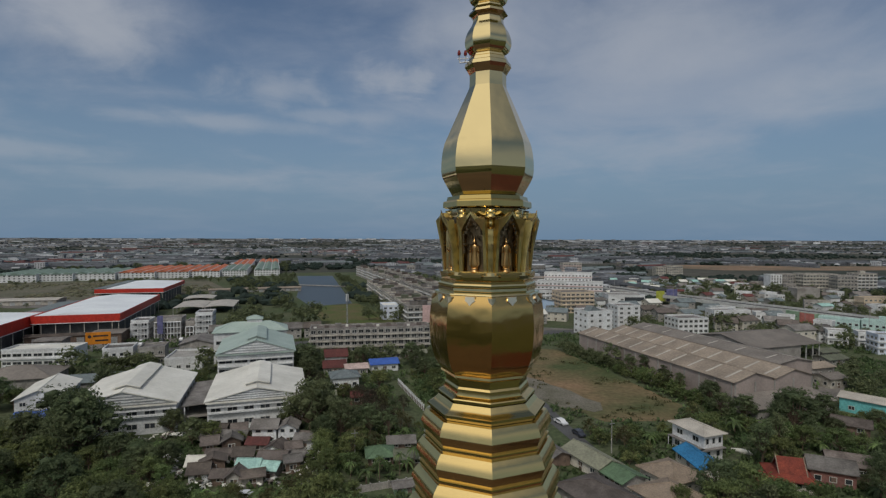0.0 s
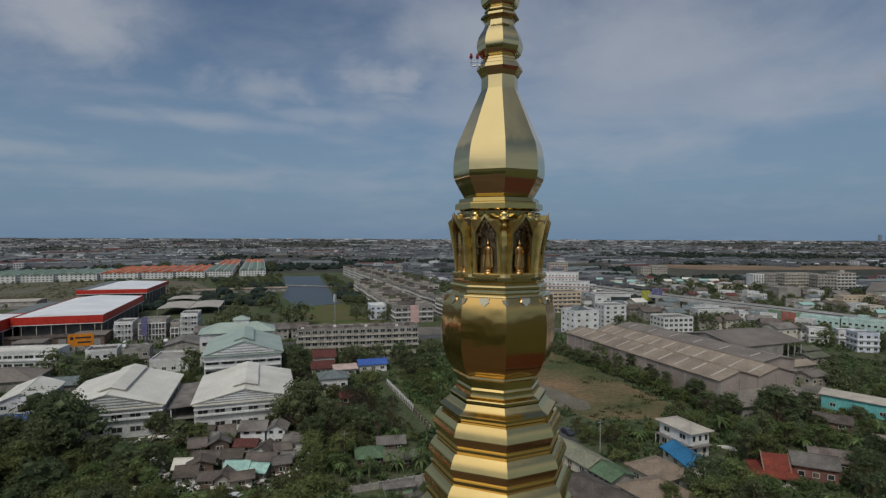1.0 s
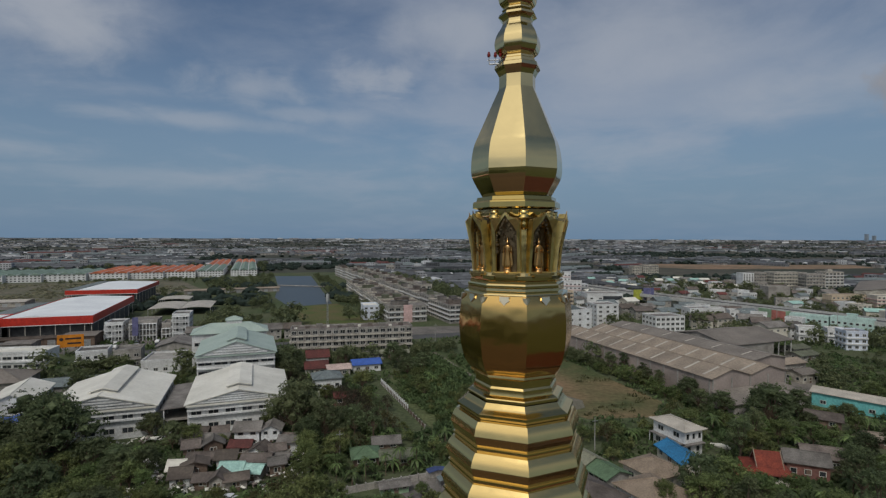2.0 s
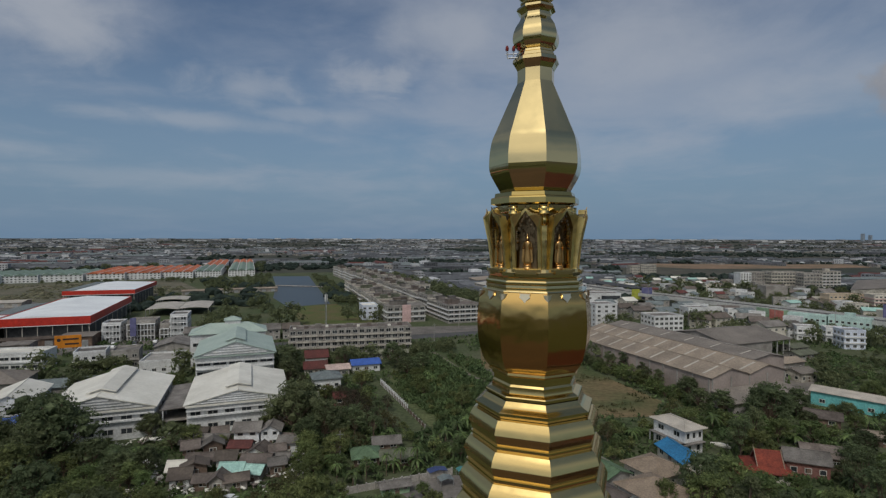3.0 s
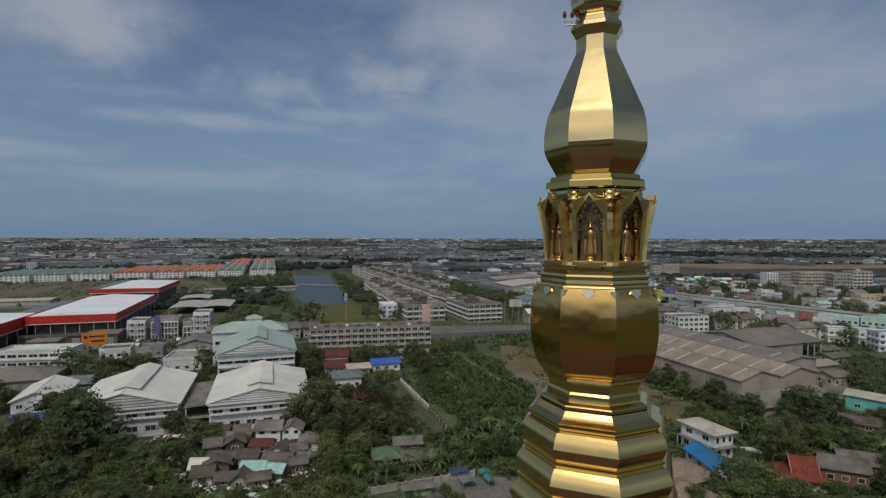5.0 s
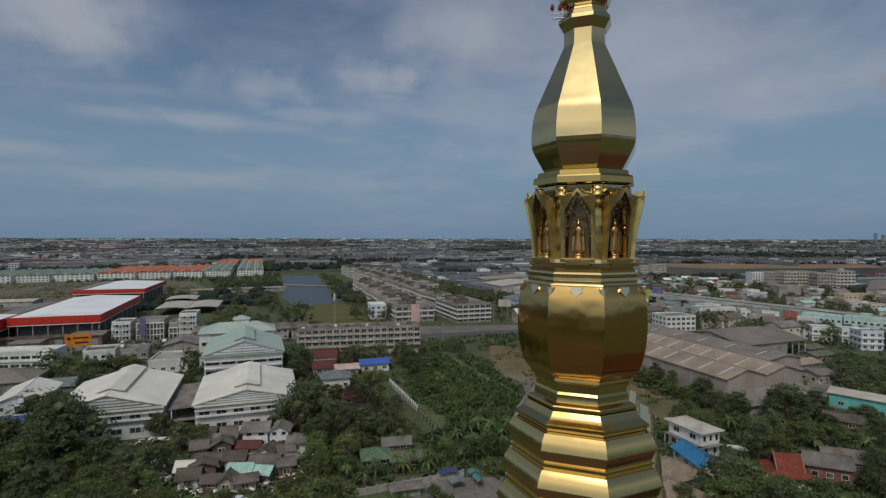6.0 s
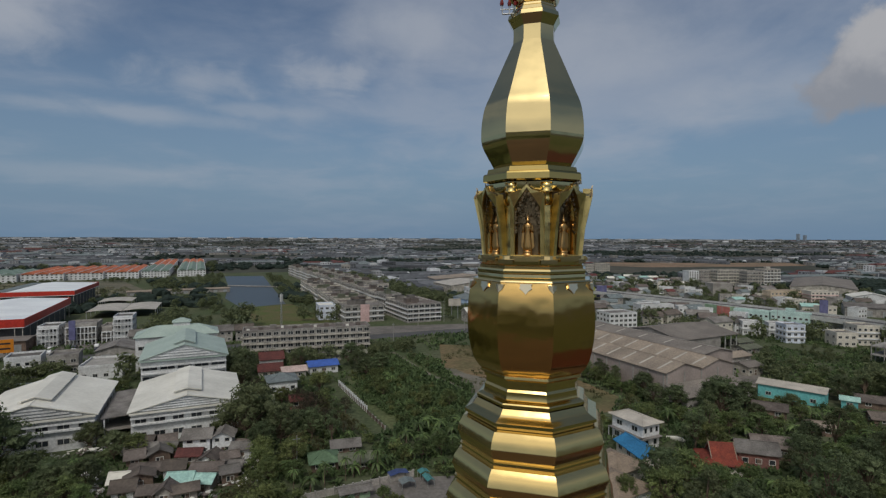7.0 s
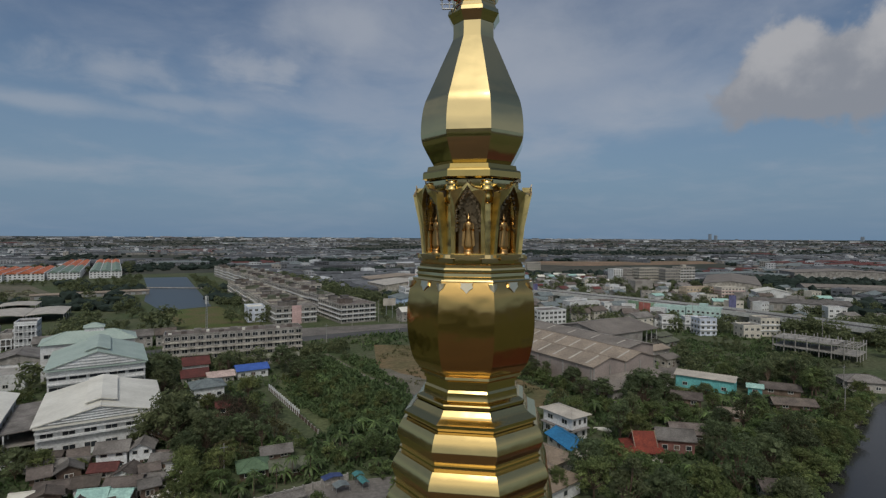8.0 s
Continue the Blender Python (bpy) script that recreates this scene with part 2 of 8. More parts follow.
ESTATE_GREEN = mat("weathered_green_tiles", (0.20, 0.27, 0.22), (0.13, 0.18, 0.15), scale=0.12, fine=1.0, bump=0.2)
GREEN_ROOF = mat("pale_green_metal_roof", (0.36, 0.43, 0.38), (0.30, 0.37, 0.33), rough=0.5, scale=0.15, fine=1.5, grain=0.1, bump=0.25, ribs=4.0)
GREY_ROOF = mat("grey_fibre_cement_roof", (0.20, 0.185, 0.17), (0.11, 0.10, 0.09), scale=0.3, fine=2.5, bump=0.4, ribs=5.0, rand=0.3)
TAN_ROOF = mat("weathered_tan_roof", (0.30, 0.245, 0.19), (0.20, 0.165, 0.13), scale=0.12, fine=1.5, bump=0.3, ribs=3.0, rand=0.08)
DUST_ROOF = mat("dusty_grey_brown_roof", (0.215, 0.190, 0.165), (0.150, 0.132, 0.115), scale=0.1, fine=1.2, grain=0.2, bump=0.3, ribs=3.0, rand=0.08)
DARK_ROOF = mat("dark_weathered_roof", (0.14, 0.115, 0.095), (0.085, 0.07, 0.06), scale=0.3, fine=2.0, bump=0.4, ribs=5.0, rand=0.25)
PALE_STRIP = mat("pale_roof_light_strip", (0.46, 0.42, 0.36), rough=0.5, scale=0.3)
RUST_ROOF = mat("rusty_brown_roof", (0.155, 0.130, 0.115), (0.095, 0.078, 0.068), scale=0.4, fine=2.0, bump=0.4, ribs=5.0, rand=0.25)
RED_TILE = mat("red_tiled_roof", (0.235, 0.050, 0.030), (0.150, 0.036, 0.024), scale=0.5, fine=3.0, grain=0.35, bump=0.4, ribs=5.0, rand=0.1)
ORANGE_TILE = mat("orange_tiled_roof", (0.52, 0.155, 0.070), (0.34, 0.11, 0.055), scale=0.12, fine=1.0, bump=0.3, ribs=3.0, rand=0.15)
BROWN_TILE = mat("brown_tiled_roof", (0.30, 0.235, 0.175), (0.22, 0.17, 0.125), scale=0.4, fine=3.0, bump=0.4, ribs=5.0, rand=0.12)
DULL_RED_ROOF = mat("dull_red_roof", (0.13, 0.042, 0.036), (0.09, 0.034, 0.03), scale=0.4, fine=2.0, bump=0.4, ribs=5.0, rand=0.1)
LEAF_ROOF = mat("faded_green_roof", (0.12, 0.19, 0.11), (0.09, 0.14, 0.08), scale=0.3, fine=2.0, bump=0.3, ribs=5.0, rand=0.1)
OLIVE_ROOF = mat("olive_grey_roof", (0.24, 0.24, 0.17), (0.18, 0.18, 0.13), scale=0.3, fine=2.0, bump=0.3, ribs=5.0)
MOSS_ROOF = mat("moss_grey_roof", (0.13, 0.14, 0.095), (0.095, 0.10, 0.07), scale=0.3, fine=2.0, bump=0.3, ribs=5.0)
SLATE_ROOF = mat("slate_grey_tiles", (0.17, 0.20, 0.20), (0.12, 0.14, 0.145), scale=0.4, fine=2.0, bump=0.3, ribs=5.0)
BLUE_ROOF = mat("strong_blue_roof", (0.03, 0.17, 0.34), (0.025, 0.13, 0.26), scale=0.3, fine=2.0, bump=0.3, ribs=5.0)
BLUE_TARP = mat("blue_tarpaulin", (0.055, 0.12, 0.40), (0.045, 0.095, 0.30), rough=0.5, scale=0.4, fine=2.0, bump=0.5)
NAVY_TARP = mat("navy_blue_tarpaulin", (0.045, 0.065, 0.16), (0.035, 0.05, 0.12), rough=0.5, scale=0.4, fine=2.0, bump=0.5)
TEAL_TARP = mat("dull_teal_tarpaulin", (0.06, 0.19, 0.19), (0.05, 0.15, 0.15), rough=0.5, scale=0.4, fine=2.0, bump=0.5)
AQUA_ROOF = mat("pale_aqua_roof", (0.34, 0.52, 0.46), (0.26, 0.42, 0.38), scale=0.4, fine=2.0, bump=0.3, ribs=5.0)
PINK_ROOF = mat("pale_pink_awning", (0.52, 0.40, 0.36), scale=0.4, fine=2.0, bump=0.3)
RED_FASCIA = mat("red_fascia_panel", (0.46, 0.035, 0.02), (0.38, 0.03, 0.02), rough=0.45, scale=0.1, fine=1.0, bump=0.05)
ORANGE_SIGN = mat("orange_sign_panel", (0.62, 0.22, 0.02), rough=0.45, bump=0.03)
GREEN_SIGN = mat("green_sign_panel", (0.27, 0.39, 0.26), rough=0.5, bump=0.03)
CORAL_SIGN = mat("coral_sign_panel", (0.50, 0.18, 0.15), rough=0.5, bump=0.03)
LIME_SIGN = mat("lime_sign_panel", (0.36, 0.38, 0.06), rough=0.5, bump=0.03)
VIOLET_SIGN = mat("violet_blue_sign_panel", (0.13, 0.13, 0.25), rough=0.5, bump=0.03)
DARK_PAINT = mat("dark_lettering", (0.04, 0.03, 0.03), rough=0.5, bump=0.0)
PANE = glass_mat("dark_window_glass", (0.035, 0.04, 0.045), 0.12)
TRIM = mat("window_trim", (0.55, 0.54, 0.50), rough=0.6, bump=0.0, rand=0.15)
STEEL = mat("galvanised_steel", (0.45, 0.46, 0.46), rough=0.45, metal=0.6, scale=2.0)
CONCRETE = mat("new_concrete", (0.33, 0.315, 0.29), (0.24, 0.23, 0.21), scale=0.3, fine=3.0)
PALE_CONCRETE = mat("pale_weathered_concrete", (0.46, 0.46, 0.44), (0.36, 0.36, 0.345), scale=0.1, fine=1.0)
ASPHALT = mat("asphalt", (0.085, 0.085, 0.085), (0.06, 0.06, 0.06), scale=0.1, fine=2.0, rough=0.9)
YARD = mat("dusty_yard_concrete", (0.17, 0.155, 0.14), (0.11, 0.10, 0.09), scale=0.12, fine=1.0, grain=0.3, rough=0.9)
BARK = mat("bark", (0.14, 0.10, 0.07), scale=1.5, fine=8.0, rand=0.2)
LEAF = mat("broadleaf_foliage", (0.172, 0.205, 0.077), (0.110, 0.145, 0.056), scale=0.35, fine=2.2, grain=0.4, bump=0.0, rough=0.6, rand=0.28, lean=0.025, spec=0.25, island=0.28)
LEAF_DEEP = mat("deep_green_foliage", (0.144, 0.170, 0.083), (0.101, 0.127, 0.063), scale=0.3, fine=2.2, grain=0.4, bump=0.0, rough=0.6, rand=0.3, lean=0.02, spec=0.25, island=0.28)
LEAF_DRY = mat("yellowing_foliage", (0.15, 0.14, 0.06), (0.085, 0.09, 0.04), scale=0.5, fine=3.0, grain=0.4, bump=0.0, rough=0.6, rand=0.3, lean=0.02, spec=0.25, island=0.28)
LEAF_BROWN = mat("sparse_brownish_foliage", (0.088, 0.080, 0.052), (0.058, 0.054, 0.036), scale=0.5, fine=3.0, grain=0.4, bump=0.0, rough=0.7, rand=0.2, lean=0.02, spec=0.2, island=0.35)
FROND = mat("banana_and_palm_fronds", (0.155, 0.215, 0.075), (0.095, 0.145, 0.05), scale=0.8, fine=3.0, grain=0.35, bump=0.0, rough=0.5, rand=0.35, spec=0.35, island=0.35)
SCRUB = mat("low_scrub_foliage", (0.120, 0.165, 0.066), (0.076, 0.116, 0.048), scale=0.06, fine=1.2, grain=0.45, bump=0.0, rough=0.7, spec=0.2, island=0.4)
# far tones: blue-grey walls, roofs, towers and foliage carry distance haze as base colour
FAR_WALL = mat("haze_grey_town_walls", (0.175, 0.182, 0.195), (0.095, 0.100, 0.108), scale=0.02, fine=0.3, grain=0.35, bump=0.0, island=0.4)
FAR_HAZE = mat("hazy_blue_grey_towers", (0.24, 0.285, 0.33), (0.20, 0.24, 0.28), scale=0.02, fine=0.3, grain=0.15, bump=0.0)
FAR_PALE = mat("haze_dulled_pale_walls", (0.47, 0.48, 0.49), (0.30, 0.305, 0.31), scale=0.02, fine=0.3, grain=0.25, bump=0.0, island=0.3)
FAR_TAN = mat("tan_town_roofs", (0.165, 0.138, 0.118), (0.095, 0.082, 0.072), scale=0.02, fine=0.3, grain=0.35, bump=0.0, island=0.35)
FAR_ROOF = mat("haze_grey_town_roofs", (0.105, 0.110, 0.118), (0.058, 0.062, 0.068), scale=0.02, fine=0.2, grain=0.4, bump=0.0, island=0.4)
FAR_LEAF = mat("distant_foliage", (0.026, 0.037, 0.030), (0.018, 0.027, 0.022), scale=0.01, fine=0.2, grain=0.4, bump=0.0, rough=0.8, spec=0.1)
GROUND = mat("soil_and_rough_grass", (0.088, 0.094, 0.056), (0.060, 0.080, 0.038), scale=0.035, fine=0.7, grain=0.4, bump=0.3, rough=0.95, spec=0.1)
FAR_SOIL = mat("distant_fields", (0.080, 0.076, 0.062), (0.046, 0.052, 0.042), scale=0.004, fine=0.05, grain=0.35, bump=0.0, rough=0.95, spec=0.1)
FIELD = mat("bare_brown_field", (0.205, 0.138, 0.082), (0.066, 0.080, 0.036), scale=0.03, fine=0.6, grain=0.3, bump=0.3, rough=0.95, spec=0.1)
ORANGE_EARTH = mat("orange_earth", (0.25, 0.165, 0.112), (0.15, 0.118, 0.082), scale=0.012, fine=0.12, grain=0.35, bump=0.0, rough=0.95, spec=0.1)
GRASS = mat("mown_grass", (0.075, 0.100, 0.032), (0.115, 0.095, 0.050), scale=0.07, fine=0.9, grain=0.3, bump=0.3, rough=0.95, spec=0.1)
LAWN = mat("rough_green_grass", (0.105, 0.118, 0.056), (0.062, 0.078, 0.036), scale=0.09, fine=0.9, grain=0.45, bump=0.4, rough=0.95, spec=0.1)
GRAVEL = mat("grey_gravel_track", (0.165, 0.15, 0.125), (0.11, 0.105, 0.075), scale=0.1, fine=1.5, grain=0.3, rough=0.95, spec=0.1)
POND = mat("pond_water", (0.045, 0.056, 0.066), (0.050, 0.060, 0.068), rough=0.35, scale=0.02, fine=0.4, bump=0.05, grain=0.1, spec=0.14)
RIVER = mat("murky_river_water", (0.035, 0.035, 0.035), (0.028, 0.029, 0.03), rough=0.2, scale=0.02, fine=0.5, bump=0.06, grain=0.1, spec=0.25)
# dark base colour holds the shade under the store roofs
STORE_WALL = mat("painted_shade_shopfront", (0.085, 0.088, 0.09), (0.05, 0.052, 0.055), scale=0.4, fine=2.0, grain=0.3, rough=0.5)
SCRUB_GROUND = mat("dry_scrub_field", (0.136, 0.124, 0.094), (0.094, 0.096, 0.066), scale=0.03, fine=0.4, grain=0.4, bump=0.2, rough=0.95, spec=0.1)
SCRUB_LEAF = mat("dry_scrub_leaves", (0.125, 0.115, 0.078), (0.080, 0.086, 0.052), scale=0.2, fine=1.0, grain=0.4, bump=0.0, rough=0.9, spec=0.1, island=0.4)
CAR_WHITE = mat("white_car_paint", (0.75, 0.75, 0.75), rough=0.25, bump=0.0, grain=0.02)
CAR_DARK = mat("dark_car_paint", (0.05, 0.055, 0.07), rough=0.25, bump=0.0, grain=0.02)
RUBBER = mat("tyre_rubber", (0.02, 0.02, 0.02), rough=0.9, bump=0.0)
PAVING = mat("brown_paving", (0.105, 0.070, 0.053), (0.068, 0.048, 0.038), scale=0.08, fine=1.0, rough=0.9)
STONE = mat("whitewashed_base", (0.66, 0.64, 0.58), (0.5, 0.48, 0.42), scale=0.2, fine=2.0)
LAMP_RED = mat("dark_red_lamp_glass", (0.20, 0.02, 0.015), rough=0.25, bump=0.0)

for m in (LEAF, LEAF_DEEP, LEAF_DRY, LEAF_BROWN, FROND, SCRUB):
    leafy(m)

# ---- building blocks ----


def box(bm, x0, x1, y0, y1, z0, z1, mi=0, m=None):
    v = [bm.verts.new((x, y, z)) for z in (z0, z1) for x, y in ((x0, y0), (x1, y0), (x1, y1), (x0, y1))]
    if m is not None:
        for q in v:
            q.co = m @ q.co
    for f in ((3, 2, 1, 0), (4, 5, 6, 7), (0, 1, 5, 4), (1, 2, 6, 5), (2, 3, 7, 6), (3, 0, 4, 7)):
        bm.faces.new([v[i] for i in f]).material_index = mi


def prism(bm, pts, y0, y1, mi=0):
    """A polygon in x, z drawn along y; pts anticlockwise seen from -y."""
    a = [bm.verts.new((x, y0, z)) for x, z in pts]
    b = [bm.verts.new((x, y1, z)) for x, z in pts]
    bm.faces.new(a).material_index = mi
    bm.faces.new(b[::-1]).material_index = mi
    for i in range(len(pts)):
        j = (i + 1) % len(pts)
        bm.faces.new((a[j], a[i], b[i], b[j])).material_index = mi


def tube(bm, p, q, r0, r1=None, sides=8, mi=0, cap=True):
    p, q = Vector(p), Vector(q)
    r1 = r0 if r1 is None else r1
    turn = (q - p).to_track_quat("Z", "Y").to_matrix()
    rings = []
    for c, r in ((p, r0), (q, r1)):
        rings.append([bm.verts.new(c + turn @ Vector((r * math.cos(k * math.tau / sides), r * math.sin(k * math.tau / sides), 0))) for k in range(sides)])
    for k in range(sides):
        j = (k + 1) % sides
        bm.faces.new((rings[0][k], rings[0][j], rings[1][j], rings[1][k])).material_index = mi
    if cap:
        bm.faces.new(rings[0][::-1]).material_index = mi
        bm.faces.new(rings[1]).material_index = mi


def mesh_of(bm, name, *mats):
    me = bpy.data.meshes.new(name)
    bm.to_mesh(me)
    bm.free()
    for m in mats:
        me.materials.append(m)
    return me


def part(name, bm, material, parent, label="", at=None):
    """Links a bmesh, or a finished mesh, as one mesh object under a thing or a part."""
    me = bm if isinstance(bm, bpy.types.Mesh) else mesh_of(bm, name, *(material if isinstance(material, (list, tuple)) else (material,)))
    ob = new(name, me)
    ob.parent = parent
    if at is not None:
        ob.matrix_basis = at
    if label:
        ob["label"] = label
    return ob


FOOT = []        # footprints: matrix to local, width, depth, height, whether trees keep out of its view


def site(name, label, category, x, y, ang, w, d, h, group="", keep=True, z=0.0):
    """An Empty at the front left corner of a building; its x runs along the front, its y away from it."""
    ob = new(name)
    ob.matrix_basis = pose(x, y, z, 0, 0, ang)
    FOOT.append((ob.matrix_basis.inverted(), w, d, h, keep))
    return tagged(ob, label, category, group)


WINDOWS = {}


def window_mesh(w, h, trim=TRIM):
    key = (round(w, 2), round(h, 2), trim.name)
    if key not in WINDOWS:
        bm = bmesh.new()
        t, p, r = min(0.12, w * 0.1), 0.07, 0.02
        outer = [(0, 0), (w, 0), (w, h), (0, h)]
        inner = [(t, t), (w - t, t), (w - t, h - t), (t, h - t)]
        vo = [bm.verts.new((x, -p, z)) for x, z in outer]
        vb = [bm.verts.new((x, 0.03, z)) for x, z in outer]
        vi = [bm.verts.new((x, -p, z)) for x, z in inner]
        vr = [bm.verts.new((x, -r, z)) for x, z in inner]
        for i in range(4):
            j = (i + 1) % 4
            bm.faces.new((vo[i], vo[j], vi[j], vi[i]))
            bm.faces.new((vb[i], vb[j], vo[j], vo[i]))
            bm.faces.new((vi[i], vi[j], vr[j], vr[i]))
        bm.faces.new(vr).material_index = 1
        if w > 1.5:
            box(bm, w / 2 - 0.05, w / 2 + 0.05, -p, -r, t, h - t)
        WINDOWS[key] = mesh_of(bm, "window", trim, PANE)
    return WINDOWS[key]


SIDES = {"front": lambda w, d: (Matrix.Identity(4), w), "left": lambda w, d: (pose(0, d, 0, 0, 0, -90), d), "right": lambda w, d: (pose(w, 0, 0, 0, 0, 90), d)}


def windows(ob, side, w, d, z0, storey, floors, bays, ww, wh, sill=0.9, trim=TRIM, skip=()):
    m, length = SIDES[side](w, d)
    step = length / bays
    me = window_mesh(ww, wh, trim)
    for f in range(floors):
        for k in range(bays):
            if (f, k) in skip:
                continue
            part("window", me, None, ob, at=m @ Matrix.Translation((step * (k + 0.5) - ww / 2, 0, z0 + f * storey + sill)))


def flat_block(name, label, x, y, ang, w, d, h, floors, bays, wall, group="", side_bays=0, bands=None, roof=GREY_ROOF, keep=True, ww=None, wh=1.3, category="building", left=True, right=False, huts=0):
    """A flat-roofed building of several storeys with parapet, slab bands, roof hut and windows."""
    ob = site(name, label, category, x, y, ang, w, d, h, group, keep)
    bm = bmesh.new()
    box(bm, 0, w, 0, d, -0.5, h)
    part("wall", bm, wall, ob)
    bm = bmesh.new()
    t = 0.25
    for a in ((-0.1, w + 0.1, -0.1, t), (-0.1, w + 0.1, d - t, d + 0.1), (-0.1, t, t, d - t), (w - t, w + 0.1, t, d - t)):
        box(bm, *a, h - 0.1, h + 0.8)
    part("parapet", bm, wall, ob)
    bm = bmesh.new()
    box(bm, t, w - t, t, d - t, h, h + 0.12)
    part("roof", bm, roof, ob)
    rng = random.Random(int(abs(x * 31 + y * 17)))
    for _ in range(huts):
        bm = bmesh.new()
        hx, hy = rng.uniform(0.1, 0.6) * w, rng.uniform(0.2, 0.6) * d
        box(bm, hx, hx + min(4.5, w * 0.3), hy, hy + min(4, d * 0.35), h + 0.1, h + 2.6)
        box(bm, hx - 0.2, hx + min(4.5, w * 0.3) + 0.2, hy - 0.2, hy + min(4, d * 0.35) + 0.2, h + 2.6, h + 2.8)
        part("roof_hut", bm, roof if huts > 1 else wall, ob)
    st = h / floors
    ww = ww or min(2.2, w / bays * 0.55)
    windows(ob, "front", w, d, 0, st, floors, bays, ww, wh)
    if side_bays and left:
        windows(ob, "left", w, d, 0, st, floors, side_bays, ww, wh)
    if side_bays and right:
        windows(ob, "right", w, d, 0, st, floors, side_bays, ww, wh)
    if bands:
        for f in range(1, floors):
            bm = bmesh.new()
            box(bm, -0.35, w + 0.15, -0.55, -0.004, f * st - 0.15, f * st + 0.45)
            box(bm, -0.55, -0.004, -0.55, d, f * st - 0.15, f * st + 0.45)
            part("balcony", bm, bands, ob)
    return ob


def gable_roof(ob, w, d, h, rise, material, over=0.6, along="y", thick=0.18, name="roof"):
    """Two sloping slabs with a ridge along y (front gable) or x."""
    bm = bmesh.new()
    if along == "y":
        k = rise / (w / 2)
        prism(bm, [(-over, h - over * k), (w / 2, h + rise), (w + over, h - over * k), (w + over, h - over * k + thick), (w / 2, h + rise + thick), (-over, h - over * k + thick)], -over, d + over)
        tube(bm, (w / 2, -over, h + rise + thick), (w / 2, d + over, h + rise + thick), 0.14, sides=6)
    else:
        k = rise / (d / 2)
        prism(bm, [(-over, h - over * k), (d / 2, h + rise), (d + over, h - over * k), (d + over, h - over * k + thick), (d / 2, h + rise + thick), (-over, h - over * k + thick)], -over, w + over)
        bm.transform(Matrix(((0, 1, 0, 0), (1, 0, 0, 0), (0, 0, 1, 0), (0, 0, 0, 1))))
        bmesh.ops.reverse_faces(bm, faces=bm.faces)
        tube(bm, (-over, d / 2, h + rise + thick), (w + over, d / 2, h + rise + thick), 0.14, sides=6)
    return part(name, bm, material, ob)


def hip_roof(ob, w, d, h, rise, material, over=0.7, thick=0.16):
    bm = bmesh.new()
    a = [(-over, -over), (w + over, -over), (w + over, d + over), (-over, d + over)]
    if w >= d:
        r = [(d / 2, d / 2), (w - d / 2, d / 2)]
    else:
        r = [(w / 2, w / 2), (w / 2, d - w / 2)]
    lo = [bm.verts.new((*p, h - 0.1)) for p in a]
    up = [bm.verts.new((*p, h - 0.1 + thick)) for p in a]
    rd = [bm.verts.new((*p, h + rise)) for p in r]
    bm.faces.new(lo[::-1])
    for i in range(4):
        bm.faces.new((lo[i], lo[(i + 1) % 4], up[(i + 1) % 4], up[i]))
    if w >= d:
        bm.faces.new((up[0], up[1], rd[1], rd[0])), bm.faces.new((up[1], up[2], rd[1]))
        bm.faces.new((up[2], up[3], rd[0], rd[1])), bm.faces.new((up[3], up[0], rd[0]))
    else:
        bm.faces.new((up[0], up[1], rd[0])), bm.faces.new((up[1], up[2], rd[1], rd[0]))
        bm.faces.new((up[2], up[3], rd[1])), bm.faces.new((up[3], up[0], rd[0], rd[1]))
    roof = part("roof", bm, material, ob)
    bm = bmesh.new()
    for i, j in ((0, 0), (1, 1 if w >= d else 0), (2, 1), (3, 0 if w >= d else 1)):
        tube(bm, (*a[i], h + 0.1), (*r[j], h + rise + 0.03), 0.1, sides=5)
    tube(bm, (*r[0], h + rise + 0.03), (*r[1], h + rise + 0.03), 0.1, sides=5)
    part("ridge_cap", bm, material, roof)
    return roof


def house_walls(ob, w, d, h, wall, gable=0.0, along="y"):
    bm = bmesh.new()
    if gable and along == "y":
        prism(bm, [(0, -0.5), (w, -0.5), (w, h), (w / 2, h + gable), (0, h)], 0, d)
    elif gable:
        prism(bm, [(0, -0.5), (d, -0.5), (d, h), (d / 2, h + gable), (0, h)], 0, w)
        bm.transform(Matrix(((0, 1, 0, 0), (1, 0, 0, 0), (0, 0, 1, 0), (0, 0, 0, 1))))
        bmesh.ops.reverse_faces(bm, faces=bm.faces)
    else:
        box(bm, 0, w, 0, d, -0.5, h)
    return part("wall", bm, wall, ob)


def small_house(label, x, y, ang, w, d, h, rise, roof, wall, kind="gable", along="x", group="", bays=2, side=1, name="house", keep=True, floors=1, right=False):
    ob = site(name, label, "house", x, y, ang, w, d, h + rise, group, keep)
    if kind == "hip":
        house_walls(ob, w, d, h, wall)
        hip_roof(ob, w, d, h, rise, roof)
    else:
        house_walls(ob, w, d, h, wall, rise, along)
        gable_roof(ob, w, d, h, rise, roof, along=along)
    st = h / floors
    wh = min(1.2, st * 0.45)
    windows(ob, "front", w, d, 0, st, floors, bays, min(1.6, w / bays * 0.5), wh)
    if side:
        windows(ob, "left", w, d, 0, st, floors, side, min(1.3, d / side * 0.5), wh)
        if right:
            windows(ob, "right", w, d, 0, st, floors, side, min(1.3, d / side * 0.5), wh)
    bm = bmesh.new()
    box(bm, w * 0.46, w * 0.46 + 0.9, -0.06, 0.02, 0, min(2.0, st * 0.8))
    part("door", bm, WOOD_WALL, ob)
    return ob

# ---- ground, water, fields ----


